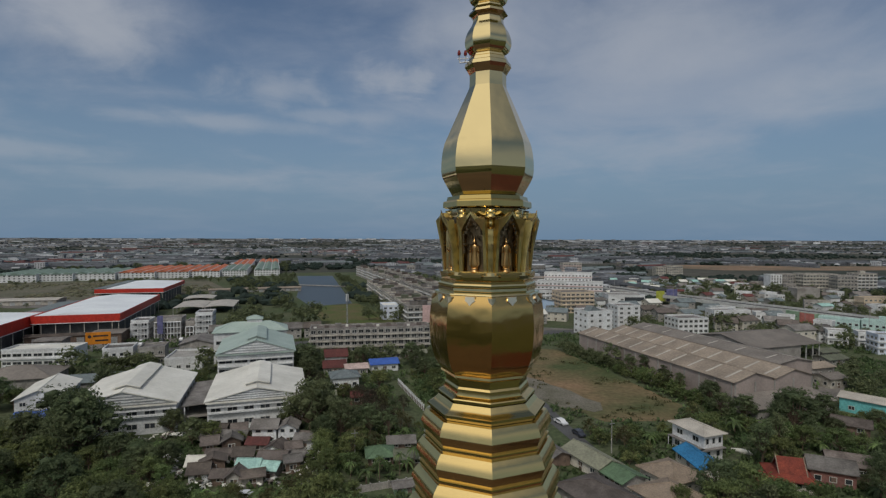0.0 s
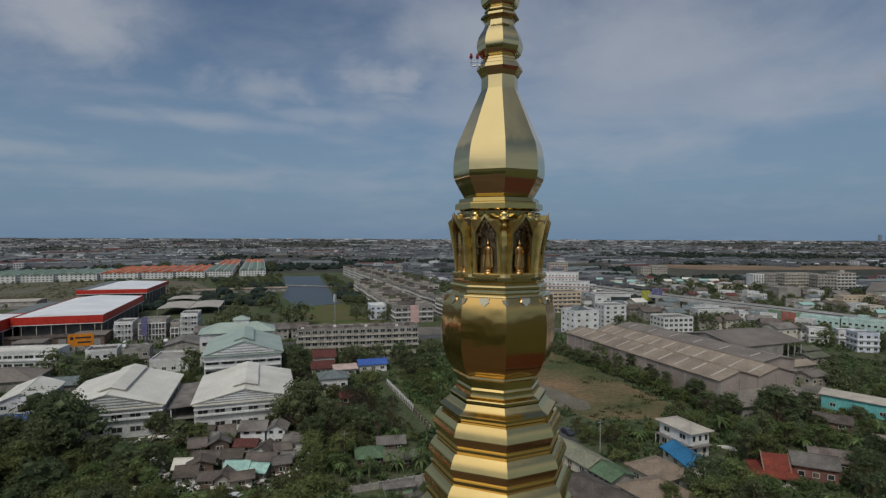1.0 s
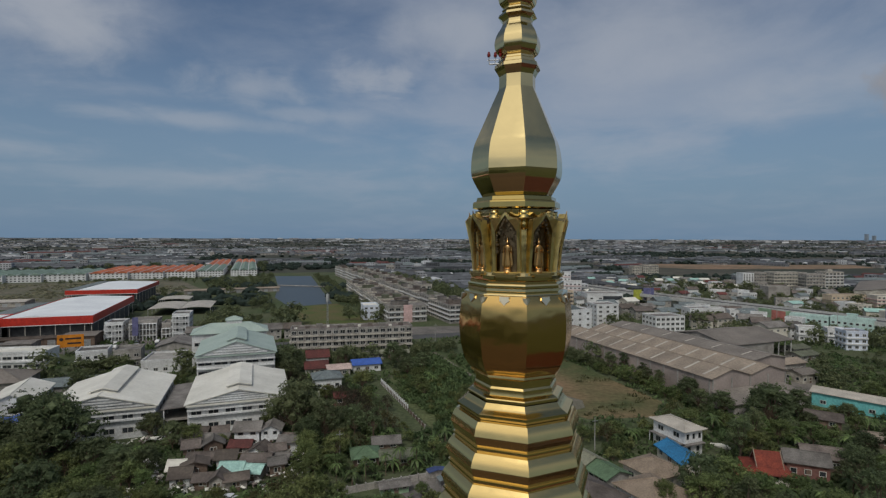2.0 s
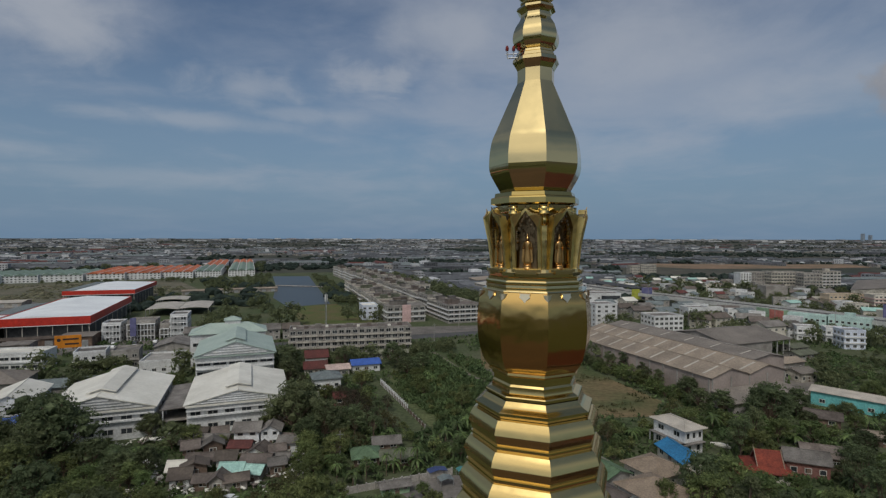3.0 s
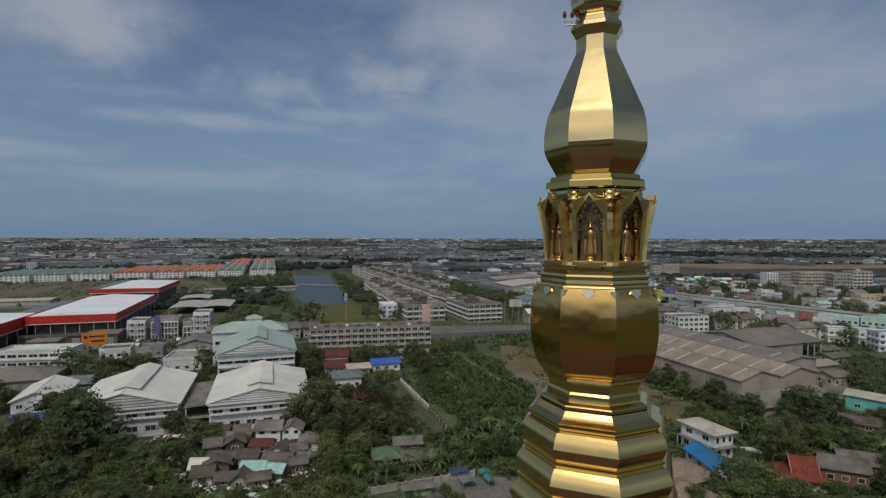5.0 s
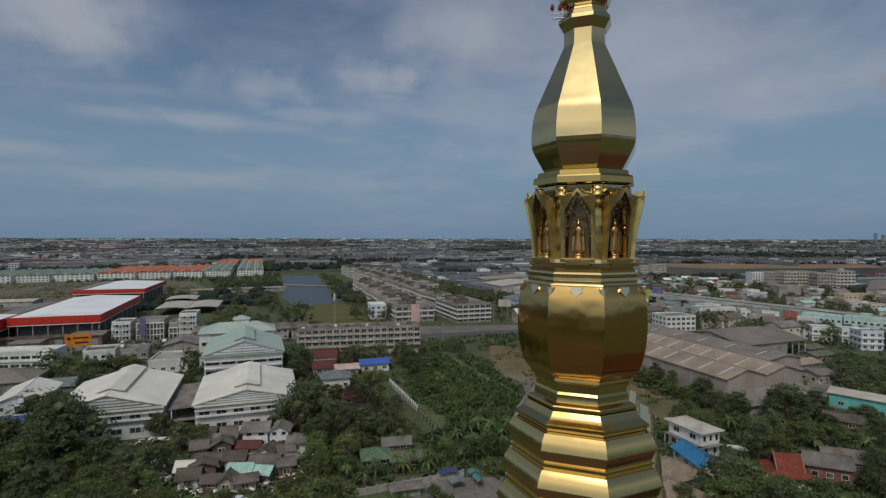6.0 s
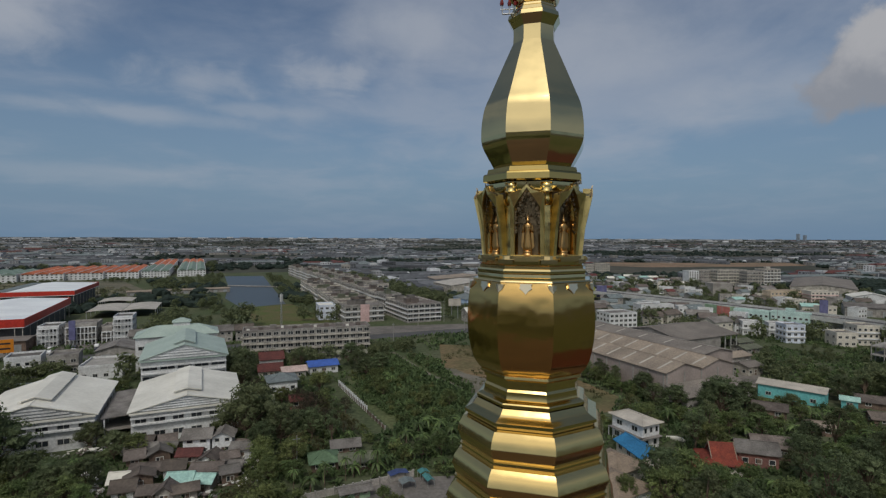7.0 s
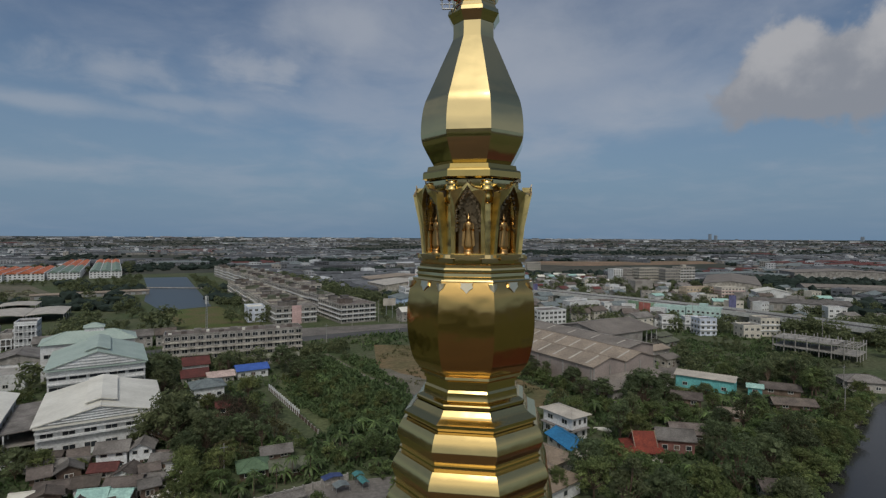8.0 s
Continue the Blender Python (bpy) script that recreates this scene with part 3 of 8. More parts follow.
def sheet_of(name, pts, z, material, label, category="ground"):
    bm = bmesh.new()
    top = [bm.verts.new((*p, z)) for p in pts]
    low = [bm.verts.new((*p, -0.6)) for p in pts]
    f = bm.faces.new(top)
    f.normal_update()
    if f.normal.z < 0:
        f.normal_flip()
    for i in range(len(pts)):
        j = (i + 1) % len(pts)
        bm.faces.new((low[i], low[j], top[j], top[i]))
    return tagged(new(name, mesh_of(bm, name, material)), label, category, kind="structure")


def land(r):
    """Height of the land: level, then a slow rise far off."""
    k = max(0.0, min(1.0, (r - 2200) / 2800))
    return 38.0 * k * k * (2 - k) if r > 2200 else 0.0


bm = bmesh.new()
rings = []
for r in (0.01, 60, 120, 200, 320, 500, 800, 1200, 1700, 2200, 2600, 3000, 3400, 3800, 4200, 4600, 5000, 5600, 7000):
    rings.append([bm.verts.new((r * math.sin(k * math.tau / 96), r * math.cos(k * math.tau / 96), land(r))) for k in range(96)])
for n, (a, b) in enumerate(zip(rings, rings[1:])):
    for k in range(96):
        j = (k + 1) % 96
        f = bm.faces.new((a[k], b[k], b[j], a[j]))
        f.normal_update()
        if f.normal.z < 0:
            f.normal_flip()
        f.smooth, f.material_index = True, 1 if n > 5 else 0
tagged(new("ground", mesh_of(bm, "ground", GROUND, FAR_SOIL)), "dark soil and rough grass across the flat town", "ground", kind="structure")

sheet_of("pond", [(-231, 697), (-184, 702), (-92, 410), (-119, 389), (-150, 450), (-181, 555)], 0.05, POND, "long still blue-grey pond between banks of trees", "pond")
sheet_of("grass", [(-120, 388), (-88, 410), (-42, 318), (-84, 305)], 0.06, GRASS, "mown grass and bare earth beside the pond", "grass")
sheet_of("field", [(14, 252), (41, 246), (54, 205), (66, 166), (58, 152), (38, 150), (22, 172), (12, 205)], 0.05, FIELD, "bare brown field with patches of weeds", "field")
sheet_of("gravel_track", [(9, 205), (13, 207), (17, 205), (20, 198), (25, 193), (29, 186), (34, 180), (37, 172), (41, 167), (40, 160), (37, 158), (33, 161), (28, 162), (24, 168), (20, 172), (16, 180), (13, 186), (11, 195)], 0.10, GRAVEL, "pale grey gravel strip across the field", "track")
sheet_of("lane", [(18.5, 178), (22, 178), (27, 148), (31, 130), (35, 112), (31.5, 111.5), (27.5, 129), (22.5, 148)], 0.07, ASPHALT, "narrow grey asphalt lane beside the field", "road")
sheet_of("road", [(-150, 225), (-149, 236), (-70, 262), (20, 292), (60, 300), (118, 318), (120, 308), (62, 290), (22, 281), (-66, 252)], 0.06, ASPHALT, "grey asphalt town road past the flats", "road")
sheet_of("yard", [(-212, 218), (-150, 236), (-140, 262), (-176, 330), (-182, 262), (-214, 250)], 0.08, YARD, "pale concrete car park before the store", "yard")
sheet_of("river", [(40, 40), (72, 74), (90, 89), (104, 100), (121, 110), (138, 122), (160, 134), (210, 158), (330, 190), (420, 120), (300, 0), (140, -20)], 0.04, RIVER, "dark still river reflecting the grey sky", "river")
sheet_of("orange_field", [(330, 985), (420, 890), (620, 900), (760, 940), (800, 1050), (600, 1030), (420, 1060)], 0.1, ORANGE_EARTH, "bare orange earth plot far off", "field")
sheet_of("scrub_field", [(-640, 430), (-420, 400), (-300, 380), (-262, 440), (-246, 520), (-330, 640), (-430, 590), (-640, 520)], 0.06, SCRUB_GROUND, "dull brown field of dry scrub before the estate", "field")
sheet_of("dirt_yard", [(-324, 362), (-296, 374), (-312, 404), (-352, 432), (-420, 420), (-400, 372)], 0.1, YARD, "dusty bare yard beside the stores", "yard")
sheet_of("verge", [(80, 560), (118, 570), (205, 385), (246, 300), (280, 205), (300, 110), (276, 106), (250, 205), (214, 292), (170, 375)], 0.06, GRASS, "green verge under the raised highway", "grass")

sheet_of("grass_plot", [(152, 208), (184, 246), (204, 236), (178, 200), (162, 186)], 0.06, GROUND, "open rough grass plot beside the warehouses", "grass")
sheet_of("apron", [(127, 205), (134, 211), (141, 204), (121, 176), (112, 173), (80, 150), (76, 153), (118, 186)], 0.07, YARD, "dusty concrete apron before the warehouse ends", "yard")
sheet_of("forecourt", [(-30, 270), (-24, 304), (30, 311), (64, 302), (60, 300.5), (20, 292.5), (-27, 277)], 0.05, YARD, "dusty concrete forecourt before the shop rows", "yard")
sheet_of("footpath", [(-9, 236), (-7, 237), (1.5, 213), (5.5, 202), (17, 178), (15, 178), (4, 200), (0, 212)], 0.07, GRAVEL, "narrow bare footpath through the green plot", "track")
sheet_of("lush_plot", [(-24, 186), (-6, 141), (12, 140), (15, 160), (18, 178), (11.8, 205), (4, 226), (-14, 224)], 0.045, LAWN, "open plot under green creepers and grass", "grass")
# out of view; added, and coloured brown, for its reflection in the gilding
sheet_of("courtyard", [(-110, -40), (-60, 58), (20, 66), (66, 30), (84, -30), (40, -110), (-60, -120)], 0.05, PAVING, "dark brown paved temple courtyard round the spire", "courtyard")

# ---- the gilded spire ----
AX, AY, TURN = -0.11, 16.63, -19.83
spire = new("chedi_spire")
spire.matrix_basis = pose(AX, AY, 0, 0, 0, TURN)
tagged(spire, "polished gold octagonal temple spire with stacked bulbs and tiers", "spire")


def lathe8(bm, *runs, mi=0):
    """Octagonal rings by (apothem, z), from the top down; each run is smooth along its height and sharp at its ends and corners."""
    last, last_at = None, None
    for run in runs:
        rows = []
        for k, (a, z) in enumerate(run):
            if k == 0 and last_at == (a, z):
                rows.append(last)
                continue
            R = a / math.cos(math.pi / 8)
            rows.append([bm.verts.new((R * math.sin((j - 0.5) * math.pi / 4), -R * math.cos((j - 0.5) * math.pi / 4), z)) for j in range(8)])
        for p, q in zip(rows, rows[1:]):
            for j in range(8):
                f = bm.faces.new((q[j], q[(j + 1) % 8], p[(j + 1) % 8], p[j]))
                f.smooth, f.material_index = True, mi
        for n, row in enumerate(rows):
            for j in range(8):
                if n:
                    bm.edges.get((rows[n - 1][j], row[j])).smooth = False
                if n in (0, len(rows) - 1):
                    bm.edges.get((row[j], row[(j + 1) % 8])).smooth = False
        last, last_at = rows[-1], tuple(run[-1])


def curve_run(pts, n=5):
    """A smooth run through the points."""
    out = []
    for i in range(len(pts) - 1):
        p0, p1, p2, p3 = pts[max(i - 1, 0)], pts[i], pts[i + 1], pts[min(i + 2, len(pts) - 1)]
        for s in range(n):
            t = s / n
            out.append(tuple(0.5 * (2 * b + (c - a) * t + (2 * a - 5 * b + 4 * c - d) * t * t + (3 * b - a - 3 * c + d) * t ** 3) for a, b, c, d in zip(p0, p1, p2, p3)))
    return out + [pts[-1]]


def lines(*pts):
    return [[p, q] for p, q in zip(pts, pts[1:])]


def spire_part(name, runs, material=GOLD, label=""):
    bm = bmesh.new()
    lathe8(bm, *runs)
    return part(name, bm, material, spire, label)


# crown of small bulbs, each like the one below it
z, s = 57.26, 1.0
bulbs = []
for k in range(6):
    f = s
    spire_part("small_bulb", [curve_run([(0.42 * f, z + 1.34 * f), (0.45 * f, z + 1.1 * f), (0.60 * f, z + 0.82 * f), (0.665 * f, z + 0.52 * f), (0.60 * f, z + 0.26 * f), (0.44 * f, z + 0.12 * f)], 4)]
               + lines((0.44 * f, z + 0.12 * f), (0.52 * f, z + 0.10 * f), (0.54 * f, z + 0.04 * f), (0.50 * f, z)))
    z += 1.34 * f
    spire_part("flange", lines((0.40 * f, z + 0.20 * f), (0.44 * f, z + 0.16 * f), (0.53 * f, z + 0.10 * f), (0.56 * f, z + 0.02 * f), (0.46 * f, z - 0.05 * f), (0.43 * f, z - 0.1 * f)))
    z += 0.18 * f
    s *= 0.84
spire_part("finial", [curve_run([(0.02, z + 3.2), (0.08, z + 1.8), (0.17, z + 0.6), (0.16, z - 0.05)])])

spire_part("neck_collar", lines((0.44, 57.30), (0.56, 57.27), (0.60, 57.17), (0.645, 57.14), (0.665, 57.03), (0.60, 56.93), (0.53, 56.80)))
spire_part("upper_bulb", [[(0.525, 56.80), (0.522, 56.6), (0.53, 56.41)]]
           + [curve_run([(0.53, 56.41), (0.80, 55.76), (1.10, 55.02), (1.24, 54.66), (1.31, 54.24), (1.325, 53.86)])]
           + [curve_run([(1.325, 53.86), (1.29, 53.66), (1.18, 53.42), (1.04, 53.16)])])
spire_part("cornice", [[(1.04, 53.16), (1.0, 53.08)]] + lines((1.0, 53.06), (1.14, 53.05), (1.165, 52.94), (1.245, 52.91), (1.265, 52.87), (1.27, 52.72), (1.20, 52.70), (1.05, 52.66)), GOLD_OLIVE)
spire_part("niche_core", [curve_run([(1.12, 52.66), (1.10, 52.45), (1.02, 52.2)]), [(1.02, 52.2), (1.02, 50.80)]], GOLD)
spire_part("ledge", lines((1.02, 50.80), (1.34, 50.79), (1.35, 50.70), (1.31, 50.68), (1.30, 50.56), (1.33, 50.54), (1.33, 50.45)), GOLD_WARM)
spire_part("ring", lines((1.33, 50.47), (1.385, 50.46), (1.395, 50.42), (1.395, 50.36), (1.36, 50.345)))
spire_part("ring", lines((1.36, 50.345), (1.395, 50.335), (1.40, 50.26), (1.38, 50.245), (1.38, 50.20), (1.50, 50.185), (1.52, 50.15), (1.49, 50.13)))
spire_part("lower_bulb", [curve_run([(1.49, 50.13), (1.575, 49.9), (1.615, 49.65), (1.638, 49.33), (1.638, 48.95), (1.59, 48.49), (1.47, 48.03), (1.27, 47.74)])], GOLD_SATIN)
spire_part("ring", lines((1.24, 47.77), (1.305, 47.765), (1.315, 47.70), (1.27, 47.68), (1.21, 47.63), (1.21, 47.56), (1.16, 47.54), (1.16, 47.40)), GOLD_TIER)
spire_part("tier", [[(1.16, 47.40), (1.20, 47.34)], [(1.20, 47.34), (1.205, 47.25), (1.225, 47.16)]] + lines((1.225, 47.16), (1.27, 47.15), (1.37, 47.10), (1.395, 47.07), (1.395, 47.02), (1.34, 47.0), (1.34, 46.95)), GOLD_TIER)
spire_part("tier", [curve_run([(1.38, 46.96), (1.42, 46.90), (1.50, 46.80), (1.66, 46.71)])] + lines((1.66, 46.71), (1.695, 46.69), (1.70, 46.62), (1.63, 46.60), (1.61, 46.50)), GOLD_TIER)
zt, at_, ab = 46.49, 1.735, 1.88
for k in range(13):
    spire_part("tier", [[(at_ - 0.10, zt + 0.02), (at_, zt)], curve_run([(at_, zt), (at_ + (ab - at_) * 0.62, zt - 0.17), (ab, zt - 0.37), (ab + 0.005, zt - 0.40)], 4)]
               + lines((ab + 0.005, zt - 0.40), (ab - 0.025, zt - 0.415), (ab - 0.055, zt - 0.53), (ab - 0.065, zt - 0.535), (ab - 0.095, zt - 0.64), (ab - 0.105, zt - 0.645), (ab - 0.125, zt - 0.715), (ab - 0.065, zt - 0.725), (ab - 0.060, zt - 0.765), (ab - 0.10, zt - 0.78), (ab - 0.12, zt - 0.90)), GOLD_TIER)
    zt -= 0.875
    at_, ab = at_ + 0.105, ab + 0.14
spire_part("bell", [curve_run([(3.4, 35.2), (3.7, 33.0), (4.3, 29.0), (5.2, 25.5), (6.4, 23.0), (7.2, 22.0)])], GOLD_TIER)
spire_part("base_drum", lines((7.2, 22.0), (8.0, 21.9), (8.0, 20.0), (7.6, 19.8), (7.8, 15.0), (9.0, 14.8), (9.0, 12.0), (8.6, 11.8), (9.2, 6.0), (10.5, 5.8), (10.5, 0.0)), STONE, "whitewashed octagonal base of the spire")

# corner pilasters, with flared capitals and plinths
for k in range(8):
    m = Matrix.Rotation((k + 0.5) * math.pi / 4, 4, "Z")
    bm = bmesh.new()
    prism(bm, [(-0.15, 50.80), (0.15, 50.80), (0.15, 52.22), (-0.15, 52.22)], -1.24, -1.06)
    col = part("column", bm, GOLD_BRUSHED, spire, at=m)
    for x in (-0.19, 0.15):
        bm = bmesh.new()
        box(bm, x, x + 0.04, -1.27, -1.06, 50.80, 52.22)
        part("edge_strip", bm, GOLD_WARM, col)
    bm = bmesh.new()
    rows = []
    for zz, r in ((52.05, 0.120), (52.14, 0.160), (52.24, 0.165), (52.34, 0.140), (52.37, 0.165), (52.42, 0.168), (52.45, 0.140), (52.52, 0.150), (52.63, 0.160)):
        rows.append([bm.verts.new((r * math.cos(a * math.tau / 16), -1.14 + r * math.sin(a * math.tau / 16), zz)) for a in range(16)])
    for lo, up in zip(rows, rows[1:]):
        for a in range(16):
            b = (a + 1) % 16
            bm.faces.new((lo[a], lo[b], up[b], up[a])).smooth = True
    bm.faces.new(rows[0][::-1]), bm.faces.new(rows[-1])
    part("capital", bm, GOLD_BRUSHED, col)
    bm = bmesh.new()
    box(bm, -0.21, 0.21, -1.42, -1.06, 50.60, 50.70)
    box(bm, -0.19, 0.19, -1.36, -1.06, 50.70, 50.80)
    part("plinth", bm, GOLD, col)

# a pointed niche on every face, leaning outwards at its top
NICHE_OUT = [(-0.41, 0.0), (0.41, 0.0), (0.41, 0.7), (0.42, 1.53), (0.30, 1.57), (0.13, 1.62), (0.0, 1.75), (-0.13, 1.62), (-0.30, 1.57), (-0.42, 1.53), (-0.41, 0.7)]
NICHE_IN = [(-0.32, 0.03), (0.32, 0.03), (0.32, 0.7), (0.32, 1.20), (0.22, 1.37), (0.10, 1.53), (0.0, 1.68), (-0.10, 1.53), (-0.22, 1.37), (-0.32, 1.20), (-0.32, 0.7)]


def niche_y(zz):
    return -1.30 - 0.13 * min(zz, 1.55) / 1.3 - 0.10 * max(0.0, min(zz, 1.55) - 1.15) / 0.4


def niche_plate(bm):
    v = {}
    for tag, loop in (("o", NICHE_OUT), ("i", NICHE_IN)):
        for back in (0, 1):
            v[tag, back] = [bm.verts.new((x, niche_y(zz) + (0.15 + 0.06 * zz) * back, 50.79 + zz)) for x, zz in loop]
    n = len(NICHE_OUT)
    for i in range(n):
        j = (i + 1) % n
        bm.faces.new((v["o", 0][i], v["o", 0][j], v["i", 0][j], v["i", 0][i]))
        bm.faces.new((v["o", 1][j], v["o", 1][i], v["i", 1][i], v["i", 1][j]))
        bm.faces.new((v["o", 1][i], v["o", 1][j], v["o", 0][j], v["o", 0][i]))
        bm.faces.new((v["i", 0][i], v["i", 0][j], v["i", 1][j], v["i", 1][i]))


def leaf_spike(bm, x, y, zz, dx, dz, w):
    """A small flame-shaped crest leaf."""
    n = Vector((dx, 0, dz)).normalized()
    side = Vector((-n.z, 0, n.x)) * w
    p = Vector((x, y, zz))
    tip = p + Vector((dx, -0.02, dz))
    a, b = p - side, p + side
    mid = p + n * (Vector((dx, 0, dz)).length * 0.5)
    vs = [bm.verts.new(q + Vector((0, o, 0))) for o in (0, 0.03) for q in (a, mid - side * 0.9, tip, mid + side * 0.7, b)]
    bm.faces.new(vs[:5]), bm.faces.new(vs[5:][::-1])
    for i in range(5):
        j = (i + 1) % 5
        bm.faces.new((vs[j], vs[i], vs[i + 5], vs[j + 5]))


def niche_shapes():
    plate = bmesh.new()
    niche_plate(plate)
    cheek = bmesh.new()
    for s in (-1, 1):
        box(cheek, min(s * 0.33, s * 0.405), max(s * 0.33, s * 0.405), -1.29, -0.96, 50.79, 52.06)
    rear = bmesh.new()
    box(rear, -0.345, 0.345, -1.10, -1.03, 50.79, 52.4)
    carve = bmesh.new()
    rng = random.Random(5)
    for s in (-1, 1):
        for i in range(10):
            f = i / 9
            x, zz = s * (0.315 - 0.30 * max(0.0, f - 0.42) / 0.58), 51.36 + f * 1.04
            y = niche_y(zz - 50.79) + 0.06
            for q in range(2):
                leaf_spike(carve, x, y - 0.012 * q, zz + 0.04 * q, -s * rng.uniform(0.06, 0.13), rng.uniform(-0.03, 0.09), 0.024)
        for i in range(16):
            leaf_spike(carve, s * rng.uniform(0.02, 0.28), -1.125 - 0.02 * (i % 3), 51.45 + i * 0.05, s * rng.uniform(-0.1, 0.1), 0.12, 0.030)
    for a in range(-7, 8):
        leaf_spike(carve, 0.020 * a, -1.14, 51.62, 0.27 * math.sin(a * 0.24), 0.27 * math.cos(a * 0.24), 0.018)
    crest = bmesh.new()
    for s in (-1, 1):
        for i in range(8):
            f = i / 8
            zz = 1.51 + 0.10 * f / 0.7 if f < 0.7 else 1.61 + 0.13 * (f - 0.7) / 0.3
            leaf_spike(crest, s * 0.42 * (1 - f), niche_y(zz) + 0.03, 50.78 + zz, s * 0.02, 0.055, 0.020)
    leaf_spike(crest, 0, niche_y(1.75) + 0.01, 50.79 + 1.71, 0, 0.12, 0.022)
    sill = bmesh.new()
    box(sill, -0.42, 0.42, -1.40, -1.02, 50.72, 50.79)
    box(sill, -0.30, 0.30, -1.44, -1.02, 50.66, 50.76)
    heart = bmesh.new()
    shape = [(0, -0.16), (0.07, -0.08), (0.15, -0.02), (0.13, 0.05), (0.15, 0.09), (-0.15, 0.09), (-0.13, 0.05), (-0.15, -0.02), (-0.07, -0.08)]
    fr = [heart.verts.new((x, -1.575 - 0.16 * -zz * 0.9, 50.03 + zz)) for x, zz in shape]
    bk = [heart.verts.new((x, -1.50, 50.03 + zz)) for x, zz in shape]
    heart.faces.new(fr)
    for i in range(len(shape)):
        j = (i + 1) % len(shape)
        heart.faces.new((fr[j], fr[i], bk[i], bk[j]))
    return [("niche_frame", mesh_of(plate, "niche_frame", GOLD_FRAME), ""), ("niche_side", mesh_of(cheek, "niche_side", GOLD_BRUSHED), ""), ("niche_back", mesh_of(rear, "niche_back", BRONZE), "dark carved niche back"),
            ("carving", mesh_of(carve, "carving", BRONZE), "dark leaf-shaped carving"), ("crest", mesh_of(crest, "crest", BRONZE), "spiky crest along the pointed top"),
            ("niche_sill", mesh_of(sill, "niche_sill", GOLD_WARM), ""), ("heart_ornament", mesh_of(heart, "heart_ornament", PALE_GOLD), "pale heart-shaped ornament")]


def statue_mesh():
    bm = bmesh.new()

    def ring_stack(rows, cx=0.0, sides=12):
        prev = None
        for zz, rx, ry in rows:
            cur = [bm.verts.new((cx + rx * math.cos(a * math.tau / sides), ry * math.sin(a * math.tau / sides), zz)) for a in range(sides)]
            if prev:
                for a in range(sides):
                    b = (a + 1) % sides
                    bm.faces.new((prev[a], prev[b], cur[b], cur[a])).smooth = True
            else:
                bm.faces.new(cur[::-1])
            prev = cur
        bm.faces.new(prev)
    ring_stack([(0, 0.105, 0.095), (0.035, 0.110, 0.10), (0.045, 0.085, 0.08), (0.075, 0.078, 0.075), (0.10, 0.092, 0.085), (0.115, 0.07, 0.065)])
    ring_stack([(0.115, 0.060, 0.040), (0.13, 0.088, 0.045), (0.20, 0.082, 0.045), (0.36, 0.066, 0.045), (0.47, 0.058, 0.042), (0.54, 0.060, 0.045), (0.61, 0.074, 0.046), (0.655, 0.080, 0.042), (0.685, 0.045, 0.032), (0.70, 0.021, 0.022)])
    ring_stack([(0.695, 0.02, 0.022), (0.715, 0.033, 0.036), (0.75, 0.036, 0.040), (0.78, 0.029, 0.030), (0.80, 0.014, 0.014), (0.835, 0.010, 0.010), (0.88, 0.002, 0.002)])
    for s in (-1, 1):
        tube(bm, (s * 0.078, 0, 0.65), (s * 0.098, 0.0, 0.50), 0.022, 0.018, 8)
        tube(bm, (s * 0.098, 0.0, 0.50), (s * 0.070, -0.075, 0.545), 0.018, 0.014, 8)
        tube(bm, (s * 0.070, -0.075, 0.545), (s * 0.066, -0.085, 0.60), 0.015, 0.008, 6)
        # the robe's hem hanging out on both sides
        prism(bm, [(s * 0.06, 0.50), (s * 0.105, 0.52), (s * 0.125, 0.20), (s * 0.085, 0.15)][::s], -0.012, 0.012)
    return mesh_of(bm, "statue", GOLD_STATUE)


NICHE = niche_shapes()
STATUE = statue_mesh()
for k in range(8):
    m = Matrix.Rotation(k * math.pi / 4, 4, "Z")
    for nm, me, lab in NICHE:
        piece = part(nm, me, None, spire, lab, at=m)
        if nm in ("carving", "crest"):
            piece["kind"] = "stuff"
    st = new("statue", STATUE)
    st.matrix_basis = spire.matrix_basis @ m @ Matrix.Translation((0, -1.20, 50.79)) @ Matrix.Diagonal((1.30, 1.20, 1.18, 1))
    tagged(st, "small gilded standing statue in a pointed niche", "statue", "statues round the spire")
    # half hearts where two faces of the lower bulb meet
    bm = bmesh.new()
    mm = Matrix.Rotation((k + 0.5) * math.pi / 4, 4, "Z")
    R = 1.60 / math.cos(math.pi / 8)
    vs = [(0, -R + 0.01, 50.10), (-0.11, -R + 0.058, 50.10), (-0.08, -R + 0.043, 49.99), (0, -R + 0.0, 49.91), (0.08, -R + 0.043, 49.99), (0.11, -R + 0.058, 50.10)]
    f = [bm.verts.new(p) for p in vs]
    g = [bm.verts.new((p[0], p[1] + 0.14, p[2])) for p in vs]
    for i in range(1, 5):
        bm.faces.new((f[0], f[i], f[i + 1]))
    for i in range(6):
        j = (i + 1) % 6
        bm.faces.new((f[j], f[i], g[i], g[j]))
    part("corner_ornament", bm, PALE_GOLD, spire, "pale leaf-shaped corner ornament", at=mm)

